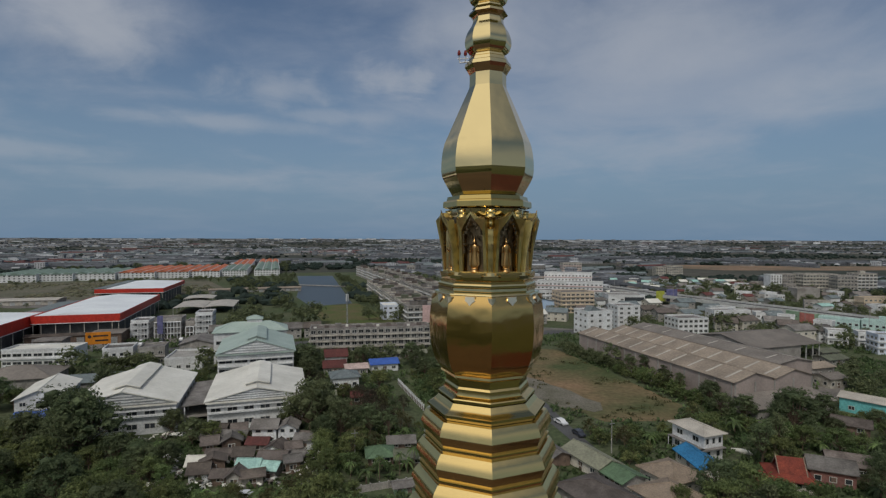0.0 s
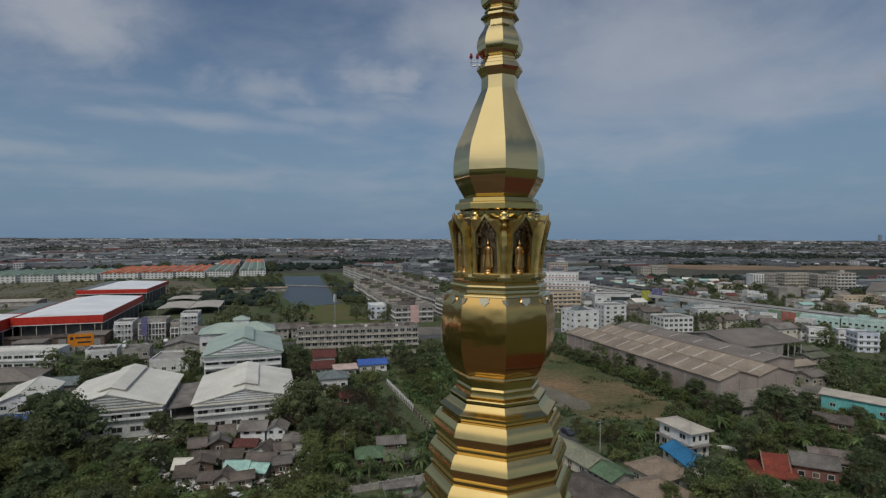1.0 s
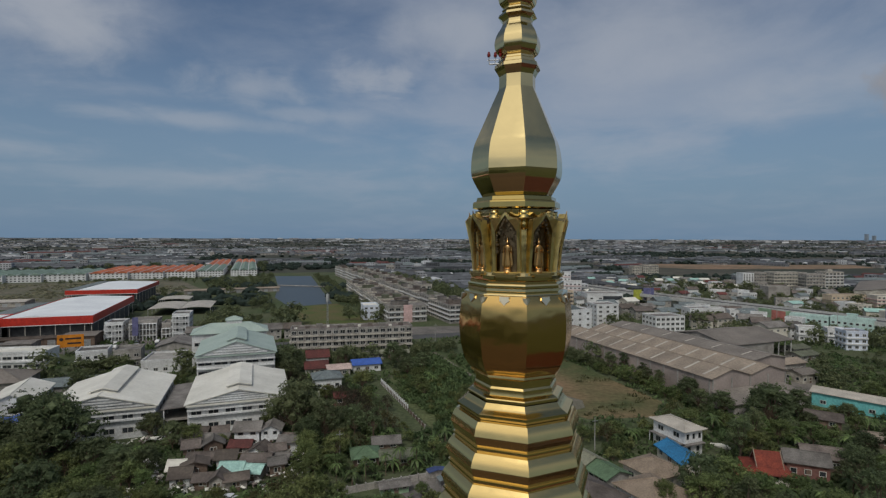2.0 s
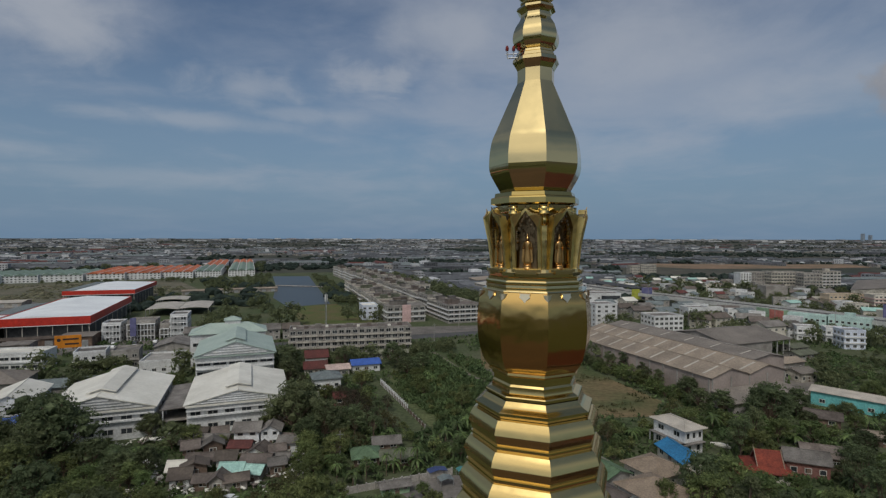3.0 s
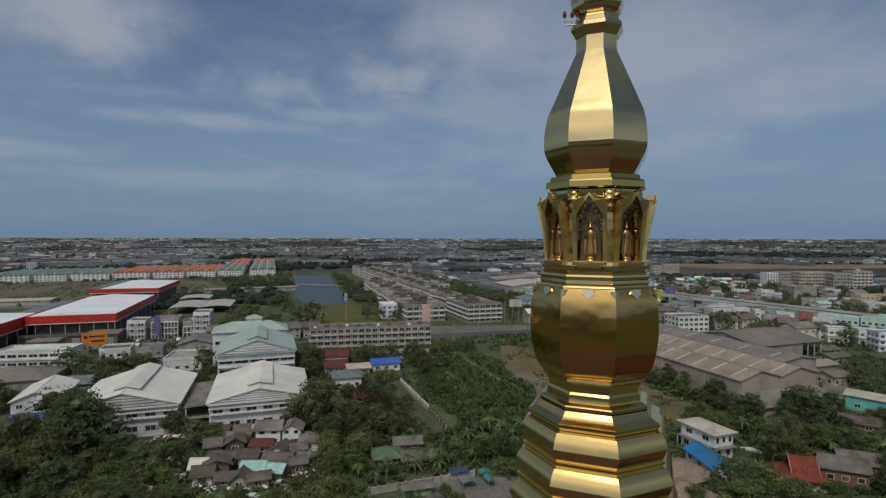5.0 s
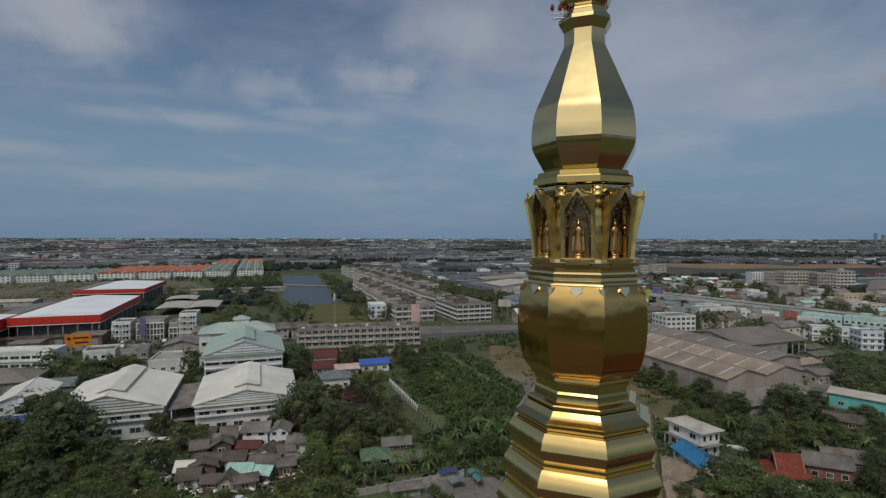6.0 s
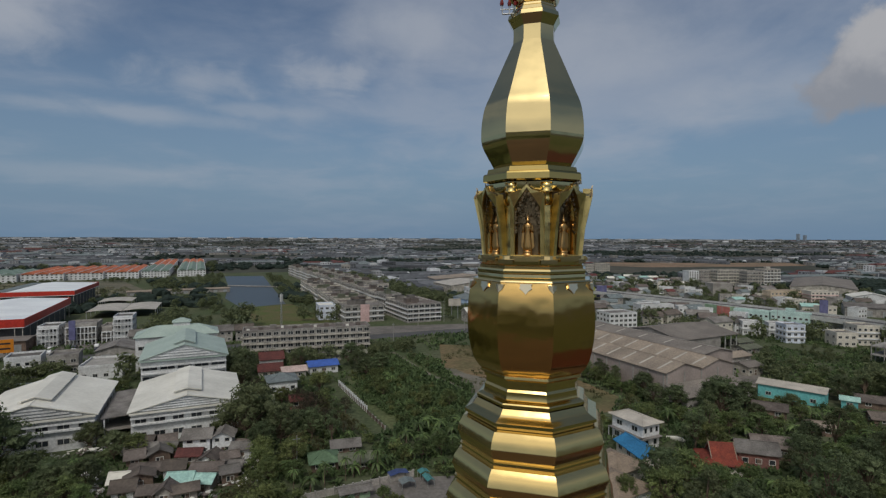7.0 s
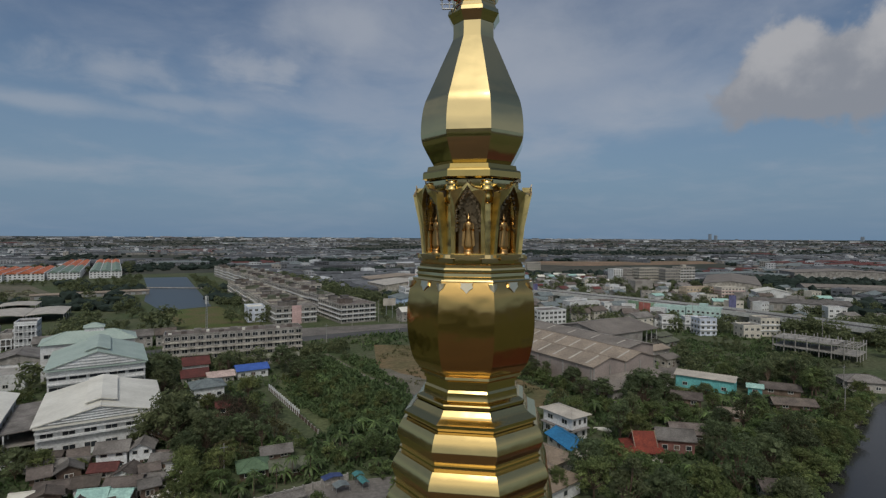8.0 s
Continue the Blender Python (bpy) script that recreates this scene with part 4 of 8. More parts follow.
lamp = new("warning_lamp")
lamp.matrix_basis = pose(AX, AY, 57.16, 0, 0, -12)
tagged(lamp, "small steel bracket of warning lamps on the spire", "lamp")
bm = bmesh.new()
tube(bm, (-0.50, -0.25, 0.02), (-0.84, -0.25, 0.02), 0.022)
tube(bm, (-0.84, -0.25, 0.02), (-0.86, -0.25, 0.26), 0.018)
tube(bm, (-0.66, -0.25, 0.02), (-0.66, -0.25, 0.24), 0.018)
tube(bm, (-0.50, -0.25, 0.02), (-0.50, -0.25, 0.24), 0.018)
tube(bm, (-0.90, -0.25, 0.14), (-0.56, -0.25, 0.14), 0.015)
bracket = part("bracket", bm, STEEL, lamp)
for x, zz in ((-0.86, 0.25), (-0.66, 0.23), (-0.50, 0.23)):
    bm = bmesh.new()
    tube(bm, (x, -0.25, zz), (x, -0.25, zz + 0.06), 0.045, 0.055)
    tube(bm, (x, -0.25, zz + 0.06), (x, -0.25, zz + 0.15), 0.055, 0.03)
    part("bulb", bm, LAMP_RED, lamp)

# ---- the town: large halls and stores ----


def rib_lines(ob, w, d, h, rise, n, material=PALE_STRIP, name="roof_light"):
    """Pale strips down both slopes of a front-gabled roof."""
    k = rise / (w / 2)
    for i in range(n):
        y = d * (i + 0.5) / n
        for s in (0, 1):
            bm = bmesh.new()
            x0, x1 = (w * 0.10, w * 0.44) if s == 0 else (w * 0.56, w * 0.90)
            z0, z1 = (h + x0 * k, h + x1 * k) if s == 0 else (h + (w - x0) * k, h + (w - x1) * k)
            v = [bm.verts.new(p) for p in ((x0, y - 0.35, z0 + 0.21), (x1, y - 0.35, z1 + 0.21), (x1, y + 0.35, z1 + 0.21), (x0, y + 0.35, z0 + 0.21))]
            u = [bm.verts.new(q.co - Vector((0, 0, 0.05))) for q in v]
            bm.faces.new(v)
            for a in range(4):
                b = (a + 1) % 4
                bm.faces.new((u[a], u[b], v[b], v[a]))
            part(name, bm, material, ob)


def gable_hall(label, x, y, ang, w, d, h, rise, roof, wall, floors=2, bays=6, monitor=True, porch=True, name="hall", side_bays=6, step=0.5):
    """A wide hall with a low front gable, a raised monitor on its ridge and banded front."""
    ob = site(name, label, "hall", x, y, ang, w, d, h + rise)
    house_walls(ob, w, d, h, wall, rise)
    gable_roof(ob, w, d, h, rise, roof, over=0.8, thick=0.25)
    k = rise / (w / 2)
    if monitor:
        mw, m0, m1, up = w * 0.22, d * 0.14, d * 0.98, 0.8
        bm = bmesh.new()
        zb = h + rise - mw / 2 * k
        prism(bm, [(w / 2 - mw / 2, zb - 0.2), (w / 2 + mw / 2, zb - 0.2), (w / 2 + mw / 2, zb + up), (w / 2, zb + up + mw / 2 * k), (w / 2 - mw / 2, zb + up)], m0, m1)
        mon = part("roof_monitor", bm, wall, ob)
        bm = bmesh.new()
        o = 0.6
        prism(bm, [(w / 2 - mw / 2 - o, zb + up - o * k), (w / 2, zb + up + mw / 2 * k), (w / 2 + mw / 2 + o, zb + up - o * k), (w / 2 + mw / 2 + o, zb + up - o * k + 0.22), (w / 2, zb + up + mw / 2 * k + 0.22), (w / 2 - mw / 2 - o, zb + up - o * k + 0.22)], m0 - 0.8, m1 + 0.3)
        part("monitor_roof", bm, roof, mon)
    for f, (dz, out) in enumerate(((0.0, 1.0), (-step * 2.4, 0.8), (-step * 5.5, 0.9))):
        bm = bmesh.new()
        box(bm, -0.3 + f * 0.2, w + 0.3 - f * 0.2, -out, -0.004, h + dz - 0.55, h + dz - 0.15)
        part("ledge", bm, roof if f == 0 else wall, ob)
    for f in range(4):
        bm = bmesh.new()
        half = w * (0.40 - 0.10 * f)
        zc = h + 0.12 + f * rise * 0.20
        box(bm, w / 2 - half, w / 2 + half, -0.75 + f * 0.08, -0.004, zc, zc + rise * 0.10)
        part("gable_ledge", bm, wall, ob)
    st = (h - 1.4) / floors
    windows(ob, "front", w, d, 0, st, floors, bays, w / bays * (0.62 if floors < 3 else 0.86), min(1.6, st * 0.45), sill=1.4)
    windows(ob, "right", w, d, 0, st, floors, side_bays, d / side_bays * 0.5, min(1.5, st * 0.45), sill=1.0)
    windows(ob, "left", w, d, 0, st, floors, side_bays, d / side_bays * 0.5, min(1.5, st * 0.45), sill=1.0)
    return ob


gable_hall("white hall with a low gabled metal roof and raised ridge", -102.1, 127.3, 19.6, 25.4, 30.2, 8.1, 3.6, WHITE_ROOF, WHITE_WALL)
gable_hall("white hall with stepped gable ledges and white metal roof", -69.8, 135.8, 20.2, 25.0, 29.0, 8.1, 2.9, WHITE_ROOF, WHITE_WALL)
gable_hall("three-storey white hall under a pale green metal roof", -86.1, 175.1, 20.8, 25.0, 28.5, 11.8, 4.2, GREEN_ROOF, WHITE_WALL, floors=3, bays=5, step=0.75)
ob = site("hall", "pale green roofed rear wing of the white hall", "hall", -102.5, 205.5, 21, 28, 13, 16)
house_walls(ob, 28, 13, 13.3, WHITE_WALL)
hip_roof(ob, 28, 13, 13.3, 3.2, GREEN_ROOF)
windows(ob, "front", 28, 13, 0, 3.8, 3, 6, 3.0, 1.5)
windows(ob, "right", 28, 13, 0, 3.8, 3, 3, 2.4, 1.5)
ob = site("roof_turret", "small pale green hipped roof turret on the hall", "turret", -93.0, 215.2, 21, 6, 5, 3, z=15.9, keep=False)
house_walls(ob, 6, 5, 1.6, WHITE_WALL)
hip_roof(ob, 6, 5, 1.6, 1.4, GREEN_ROOF, over=0.4)
ob = site("covered_passage", "grey roofed open passage between two white halls", "passage", -77.0, 136.4, 20, 6.9, 25, 6.5)
bm = bmesh.new()
prism(bm, [(-0.2, 6.3), (6.9, 6.7), (6.9, 6.9), (-0.2, 6.5)], 0, 25)
part("roof", bm, GREY_ROOF, ob)
for i in range(5):
    for x in (0.4, 6.2):
        bm = bmesh.new()
        box(bm, x, x + 0.3, i * 6.0 + 0.2, i * 6.0 + 0.5, -0.3, 6.35)
        part("post", bm, WHITE_WALL, ob)
bm = bmesh.new()
box(bm, 0.2, 6.7, 0.4, 24.5, 3.2, 3.5)
part("upper_floor", bm, GREY_WALL, ob)
small_house("white gabled building with a pale metal roof", -127.5, 140.5, 25, 11.5, 19, 6.0, 2.2, WHITE_ROOF, WHITE_WALL, along="y", bays=3, side=4, floors=2)
small_house("long building under a dusty grey-brown roof", -160, 160, 20, 22, 16, 5.0, 3.0, DUST_ROOF, STAINED_WALL, kind="hip", bays=4, side=3)
small_house("low building with a blue-grey metal roof", -132, 164, 20, 18, 10, 4.0, 1.4, SLATE_ROOF, GREY_WALL, bays=3)
ob = site("awning", "blue tarpaulin awning beside the white gabled building", "awning", -124.5, 135.2, 25, 9, 4.5, 3.2)
bm = bmesh.new()
for i in range(6):
    x0, x1 = i * 1.5, (i + 1) * 1.5
    z0, z1 = 3.0 + 0.25 * math.sin(i * 1.3), 3.0 + 0.25 * math.sin((i + 1) * 1.3)
    v = [bm.verts.new(p) for p in ((x0, 0, z0 - 0.8), (x1, 0, z1 - 0.8), (x1, 4.5, z1), (x0, 4.5, z0), (x0, 0, z0 - 0.87), (x1, 0, z1 - 0.87), (x1, 4.5, z1 - 0.07), (x0, 4.5, z0 - 0.07))]
    bm.faces.new(v[:4]), bm.faces.new(v[4:][::-1]), bm.faces.new((v[4], v[5], v[1], v[0])), bm.faces.new((v[6], v[7], v[3], v[2]))
part("canopy", bm, BLUE_TARP, ob)
for x in (0.1, 8.8):
    for y, zz in ((0.1, 2.1), (4.4, 2.9)):
        bm = bmesh.new()
        tube(bm, (x, y, -0.2), (x, y, zz), 0.06)
        part("pole", bm, STEEL, ob)


def big_store(label, x, y, ang, w, d, h, band, grey=0.0):
    """A flat white-roofed store, a deep red fascia on posts round it."""
    ob = site("store", label, "store", x, y, ang, w, d, h, "red banded stores")
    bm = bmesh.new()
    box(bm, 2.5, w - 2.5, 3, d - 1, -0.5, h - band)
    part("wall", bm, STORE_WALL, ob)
    bm = bmesh.new()
    k = 1.3
    prism(bm, [(0.25, h - band), (w - 0.25, h - band), (w - 0.25, h - 0.1), (w * 0.35, h - 0.1 + k), (0.25, h - 0.1)], 0.25, d - 0.25)
    part("roof", bm, BRIGHT_ROOF, ob)
    if grey:
        bm = bmesh.new()
        box(bm, 0.3, w * grey, 0.3, d - 0.3, h - 0.5, h + 0.9)
        part("grey_roof_strip", bm, SLATE_ROOF, ob)
    for a in ((0, w, 0, 0.24), (0, w, d - 0.24, d), (0, 0.24, 0.24, d - 0.24), (w - 0.24, w, 0.24, d - 0.24)):
        bm = bmesh.new()
        box(bm, *a, h - band, h + 0.25)
        fascia = part("fascia", bm, RED_FASCIA, ob)
        bm = bmesh.new()
        g = 0.06
        box(bm, a[0] - g, a[1] + g, a[2] - g, a[3] + g, h - band - 0.35, h - band - 0.004)
        part("white_edge", bm, WHITE_WALL, fascia)
    for i in range(9):
        y0 = 0.6 + i * (d - 2) / 8
        for x0 in (0.5, w - 1.0):
            bm = bmesh.new()
            box(bm, x0, x0 + 0.35, y0, y0 + 0.35, -0.5, h - band - 0.36)
            part("post", bm, FLATS_WALL, ob)
    for i in range(6):
        bm = bmesh.new()
        x0 = 4 + i * (w - 8) / 5
        box(bm, x0, x0 + 0.3, 0.6, 0.9, -0.5, h - band - 0.36)
        part("post", bm, FLATS_WALL, ob)
    return ob


big_store("large store with a white roof and red fascia", -217, 249.5, 20, 39, 95, 12, 3.6)
big_store("long store with a white roof and red fascia, farther", -281, 381, 18, 47, 78, 12, 2.8, grey=0.16)
big_store("store with a deep red fascia beside the car park", -251.0, 168.0, 19, 58, 84, 12, 5.0)
ob = site("shed", "low grey roofed annex beside the store", "shed", -245, 262, 20, 24, 80, 9)
house_walls(ob, 24, 80, 8, GREY_WALL, 1.0)
gable_roof(ob, 24, 80, 8, 1.0, SLATE_ROOF)


def sign_board(label, x, y, ang, w, z0, z1, material, bars=0, legs=2):
    ob = site("billboard", label, "billboard", x, y, ang, w, 0.8, z1)
    bm = bmesh.new()
    box(bm, 0, w, 0, 0.5, z0, z1)
    face = part("panel", bm, material, ob)
    for i in range(bars):
        bm = bmesh.new()
        zc = z1 - (i + 0.8) * (z1 - z0) / (bars + 0.6)
        box(bm, w * (0.30 if i == 0 else 0.38), w * 0.9, -0.06, -0.004, zc - 0.35, zc + 0.35)
        part("lettering", bm, DARK_PAINT, face)
    if bars:
        bm = bmesh.new()
        tube(bm, (w * 0.16, 0.0, (z0 * 0.35 + z1 * 0.65)), (w * 0.16, -0.08, (z0 * 0.35 + z1 * 0.65)), 0.75, sides=14)
        part("emblem", bm, DARK_PAINT, face)
    for i in range(legs):
        bm = bmesh.new()
        xx = w * (i + 0.5) / legs
        tube(bm, (xx, 0.25, -0.4), (xx, 0.25, z0 + 0.2), 0.2)
        part("post", bm, STEEL, ob)
    return ob


sign_board("orange roadside sign board with dark lettering", -171.6, 226.5, 24, 9.8, 3.4, 8.8, ORANGE_SIGN, bars=2)
sign_board("lime green billboard by the raised highway", 146, 418, 5, 6.5, 3.0, 11.0, LIME_SIGN)
sign_board("violet blue billboard by the raised highway", 153.5, 417, 5, 8.5, 3.0, 12.5, VIOLET_SIGN)
sign_board("large grey billboard on steel posts", 25.5, 331.5, 10, 8, 8.0, 12.5, PALE_STRIP)
sign_board("blue and white sign on a shop front", -157, 256.8, 18, 2.6, 3.0, 12.0, VIOLET_SIGN)
sign_board("tall purple sign beside the highway", 262, 318, -30, 4.5, 3.0, 12.0, VIOLET_SIGN)

# warehouses
ob = site("warehouse", "long warehouse with twin tan gabled roofs", "warehouse", 79.5, 162, 20, 31.5, 86, 11)
bm = bmesh.new()
prism(bm, [(0, -0.5), (31.5, -0.5), (31.5, 8.6), (23.6, 10.9), (15.75, 8.6), (7.9, 10.9), (0, 8.6)], 0, 86)
part("wall", bm, END_WALL, ob)
for i in range(14):
    bm = bmesh.new()
    box(bm, -0.25, -0.004, i * 6.5 + 0.6, i * 6.5 + 1.0, -0.5, 8.2)
    part("pilaster", bm, CONCRETE, ob)
for i in range(5):
    bm = bmesh.new()
    box(bm, i * 7.7 + 0.1, i * 7.7 + 0.5, -0.25, -0.004, -0.5, 8.2)
    part("pilaster", bm, CONCRETE, ob)
for x0 in (0, 15.75):
    sub = new("bay")
    sub.parent = ob
    sub.matrix_basis = Matrix.Translation((x0, 0, 0))
    gable_roof(sub, 15.75, 86, 8.6, 2.3, TAN_ROOF, over=0.55)
    for c in list(sub.children):
        c.parent = ob
        c.matrix_basis = sub.matrix_basis
    bpy.data.objects.remove(sub)
    k = 2.3 / 7.875
    for i in range(11):
        y = 4 + i * 7.8
        for s in (0, 1):
            a, b = (0.6, 7.0) if s == 0 else (8.7, 15.1)
            za, zb = (8.6 + a * k, 8.6 + b * k) if s == 0 else (8.6 + (15.75 - a) * k, 8.6 + (15.75 - b) * k)
            bm = bmesh.new()
            v = [bm.verts.new(p) for p in ((x0 + a, y - 0.4, za + 0.24), (x0 + b, y - 0.4, zb + 0.24), (x0 + b, y + 0.4, zb + 0.24), (x0 + a, y + 0.4, za + 0.24))]
            u = [bm.verts.new(q.co - Vector((0, 0, 0.06))) for q in v]
            bm.faces.new(v)
            for e in range(4):
                bm.faces.new((u[e], u[(e + 1) % 4], v[(e + 1) % 4], v[e]))
            part("roof_light", bm, PALE_STRIP, ob)
ob = site("shed", "low grey lean-to before the warehouse end", "shed", 82.0, 153.5, 20, 30, 8.6, 4.5)
bm = bmesh.new()
box(bm, 0.4, 29.6, 0.5, 8.4, -0.5, 3.2)
part("wall", bm, GREY_WALL, ob)
bm = bmesh.new()
v = [bm.verts.new(p) for p in ((-0.4, -0.4, 3.1), (30.4, -0.4, 3.1), (30.4, 8.5, 4.9), (-0.4, 8.5, 4.9), (-0.4, -0.4, 3.25), (30.4, -0.4, 3.25), (30.4, 8.5, 5.05), (-0.4, 8.5, 5.05))]
for f in ((3, 2, 1, 0), (4, 5, 6, 7), (0, 1, 5, 4), (1, 2, 6, 5), (2, 3, 7, 6), (3, 0, 4, 7)):
    bm.faces.new([v[i] for i in f])
part("roof", bm, DUST_ROOF, ob)


def shed(label, x, y, ang, w, d, h, rise, roof, wall=GREY_WALL, along="y", strips=0, name="warehouse", keep=True):
    ob = site(name, label, "warehouse", x, y, ang, w, d, h + rise, keep=keep)
    house_walls(ob, w, d, h, wall, rise, along)
    gable_roof(ob, w, d, h, rise, roof, along=along)
    if strips:
        rib_lines(ob, w, d, h, rise, strips)
    n = max(2, int(w / 8))
    for i in range(n):
        bm = bmesh.new()
        x0 = w * (i + 0.5) / n
        box(bm, x0 - 1.6, x0 + 1.6, -0.08, 0.02, 0, min(4.0, h * 0.7))
        part("shutter", bm, STEEL, ob)
    return ob


shed("long dark roofed warehouse beside the twin roofs", 106.2, 185.5, 20, 15, 80, 9.0, 1.3, DUST_ROOF, END_WALL, strips=6)
ob = site("warehouse", "wide grey-brown roofed warehouse with an open posted end", "warehouse", 117.5, 222, 22, 38, 34, 10.7)
bm = bmesh.new()
prism(bm, [(0, -0.5), (34, -0.5), (34, 6.6), (17, 9.8), (0, 6.6)], 0, 26)
bm.transform(Matrix(((0, 1, 0, 0), (1, 0, 0, 0), (0, 0, 1, 0), (0, 0, 0, 1))))
bmesh.ops.reverse_faces(bm, faces=bm.faces)
part("wall", bm, GREY_WALL, ob)
gable_roof(ob, 38, 34, 6.6, 3.2, DUST_ROOF, along="x")
for x in (29.5, 33.5, 37.5):
    for y in (0.2, 8.5, 17, 25.5, 33.6):
        bm = bmesh.new()
        box(bm, x, x + 0.35, y, y + 0.35, -0.5, 6.6 + 3.2 * (1 - abs(y + 0.17 - 17) / 17))
        part("post", bm, PALE_CONCRETE, ob)
shed("broad pale roofed factory shed behind the shop rows", 40, 470, 20, 60, 40, 8, 3, PALE_STRIP, FLATS_WALL)
shed("pale blue-grey roofed factory shed", 42, 372, 20, 20, 22, 7, 2, SLATE_ROOF, BLUE_WALL)
shed("long grey roofed factory shed by the highway", 30, 540, 10, 80, 36, 8, 3, TAN_ROOF)
shed("long low grey roofed shed beyond the highway", 290, 330, -35, 60, 18, 6, 2, GREY_ROOF, STAINED_WALL, along="x")
shed("broad dusty roofed factory beyond the highway", 342, 447, -40, 48, 130, 8, 3, DUST_ROOF, FLATS_WALL)
shed("white gabled factory shed beyond the highway", 345, 385, -30, 26, 20, 6, 3, WHITE_ROOF, WHITE_WALL)
shed("long dusty roofed market shed", 440, 430, -30, 90, 24, 5, 2, DUST_ROOF, STAINED_WALL, along="x")
shed("long grey roofed market shed", 455, 395, -30, 80, 14, 5, 2, GREY_ROOF, STAINED_WALL, along="x")
shed("wide pale roofed shed with tall ends", 420, 330, -40, 40, 18, 7, 2, PALE_STRIP, FLATS_WALL, along="x")
shed("long dusty roofed factory beyond the flats", 560, 560, -25, 120, 50, 9, 3, DUST_ROOF, STAINED_WALL)

# blocks of flats, offices and shop rows
flats = flat_block("apartment_building", "long grey-brown four-storey flats with stained walls", -70.8, 229.5, 13.2, 54, 11, 10.6, 4, 18, STAINED_WALL, ww=2.2, wh=1.6, bands=FLATS_WALL, roof=RUST_ROOF, side_bays=2)
for k in range(11):
    bm = bmesh.new()
    x0 = 1.5 + k * 4.7
    box(bm, x0, x0 + 1.2 + (k % 3) * 0.8, 2 + (k % 4) * 1.6, 4 + (k % 4) * 1.6, 10.73, 11.5 + (k % 3) * 0.5)
    part("roof_clutter", bm, (WHITE_ROOF, RUST_ROOF, GREY_ROOF)[k % 3], flats)
for i, (x, y, w, h, wall, lab) in enumerate(((-170, 256, 8, 9, WHITE_WALL, "narrow white shop house with balconies"), (-160, 259.5, 12.5, 9.5, STAINED_WALL, "stained grey shop house with balconies"), (-146.5, 264.5, 4.2, 7.5, GREY_WALL, "thin grey shop house"), (-141.7, 265.5, 8, 12, WHITE_WALL, "white five-storey shop house with open floors"))):
    ob = flat_block("shop_house", lab, x, y, 18, w, 12, h, int(h / 2.9), max(1, int(w / 2.8)), wall, side_bays=3, bands=wall, right=True, left=False)
    for f in range(int(h / 2.9)):
        bm = bmesh.new()
        box(bm, 0, w, -1.7, -0.3, 2.9 * f + 2.5, 2.9 * f + 2.75)
        part("balcony", bm, WHITE_WALL, ob)
        for k in range(int(w / 1.5) + 1):
            bm = bmesh.new()
            xk = 0.1 + k * (w - 0.5) / int(w / 1.5)
            box(bm, xk, xk + 0.3, -1.7, -1.4, 2.9 * f - 0.15, 2.9 * f + 2.5)
            part("balcony_post", bm, WHITE_WALL, ob)
flat_block("shop_house", "long white two-storey building with dark ribbon windows", -184.5, 198, 12, 26, 11, 6.4, 2, 7, WHITE_WALL, bands=WHITE_WALL, ww=3.2, roof=WHITE_ROOF)
flat_block("shop_house", "white two-storey building with a flat roof", -144, 199.0, 24, 10.5, 10, 7.2, 2, 4, WHITE_WALL, bands=WHITE_WALL)
flat_block("shop_house", "brown grey two-storey building with an open front", -133, 204.5, 22, 9.5, 10, 6.6, 2, 3, STAINED_WALL, bands=GREY_WALL)
flat_block("workshop", "low workshop with a flat grey roof and white edges", -117.5, 196.5, 15, 13.5, 16, 4.4, 1, 4, WHITE_WALL, ww=1.6, roof=CONCRETE)
shed("grey gabled workshop beside the market", -126, 222, 18, 14, 16, 5, 2, GREY_ROOF, STAINED_WALL)
for i, (x, y, w, roof) in enumerate(((-128, 252, 12, GREY_ROOF), (-115, 256, 10, GREY_ROOF), (-104.5, 259, 9, RED_TILE), (-94.5, 262, 9, GREY_ROOF), (-84.5, 265, 8, DARK_ROOF))):
    small_house("two-storey house with a weathered gabled roof" if roof is not RED_TILE else "two-storey house with a red tiled roof", x, y, 18, w, 9, 5.6, 2.0, roof, STAINED_WALL, floors=2, bays=3, group="houses behind the green hall")

# rows of shop houses running away beyond the flats
ca, sa = math.cos(radians(18.5)), math.sin(radians(18.5))
for i in range(12):
    d = i * 15.6
    lab = "three-storey shop house with white balcony bands" if i else "three-storey corner shop house with pink centre"
    flat_block("shop_house", lab, -37.5 - sa * d, 317 + ca * d, 18.5, 24, 15.4, 9.6 + (i % 3) * 0.5, 3, 6 if i == 0 else 2, (STAINED_WALL, FLATS_WALL, FLATS_WALL)[i % 3], group="shop row by the pond", side_bays=4, bands=CREAM_WALL if i % 2 else WHITE_WALL, ww=2.9, wh=1.7, keep=i < 3, huts=3, roof=(GREY_ROOF, DARK_ROOF, MOSS_ROOF, RUST_ROOF, GREY_ROOF)[i % 5])
bm = bmesh.new()
ob = site("stair_tower", "pink painted stair tower on the shop row", "building", -37.5 + 9.5 * ca, 317 + 9.5 * sa - 0.9, 18.5, 5.5, 0.8, 13)
box(bm, 0, 5.5, 0, 0.28, -0.5, 10.8)
part("wall", bm, PINK_WALL, ob)
cb, sb_ = math.cos(radians(21)), math.sin(radians(21))
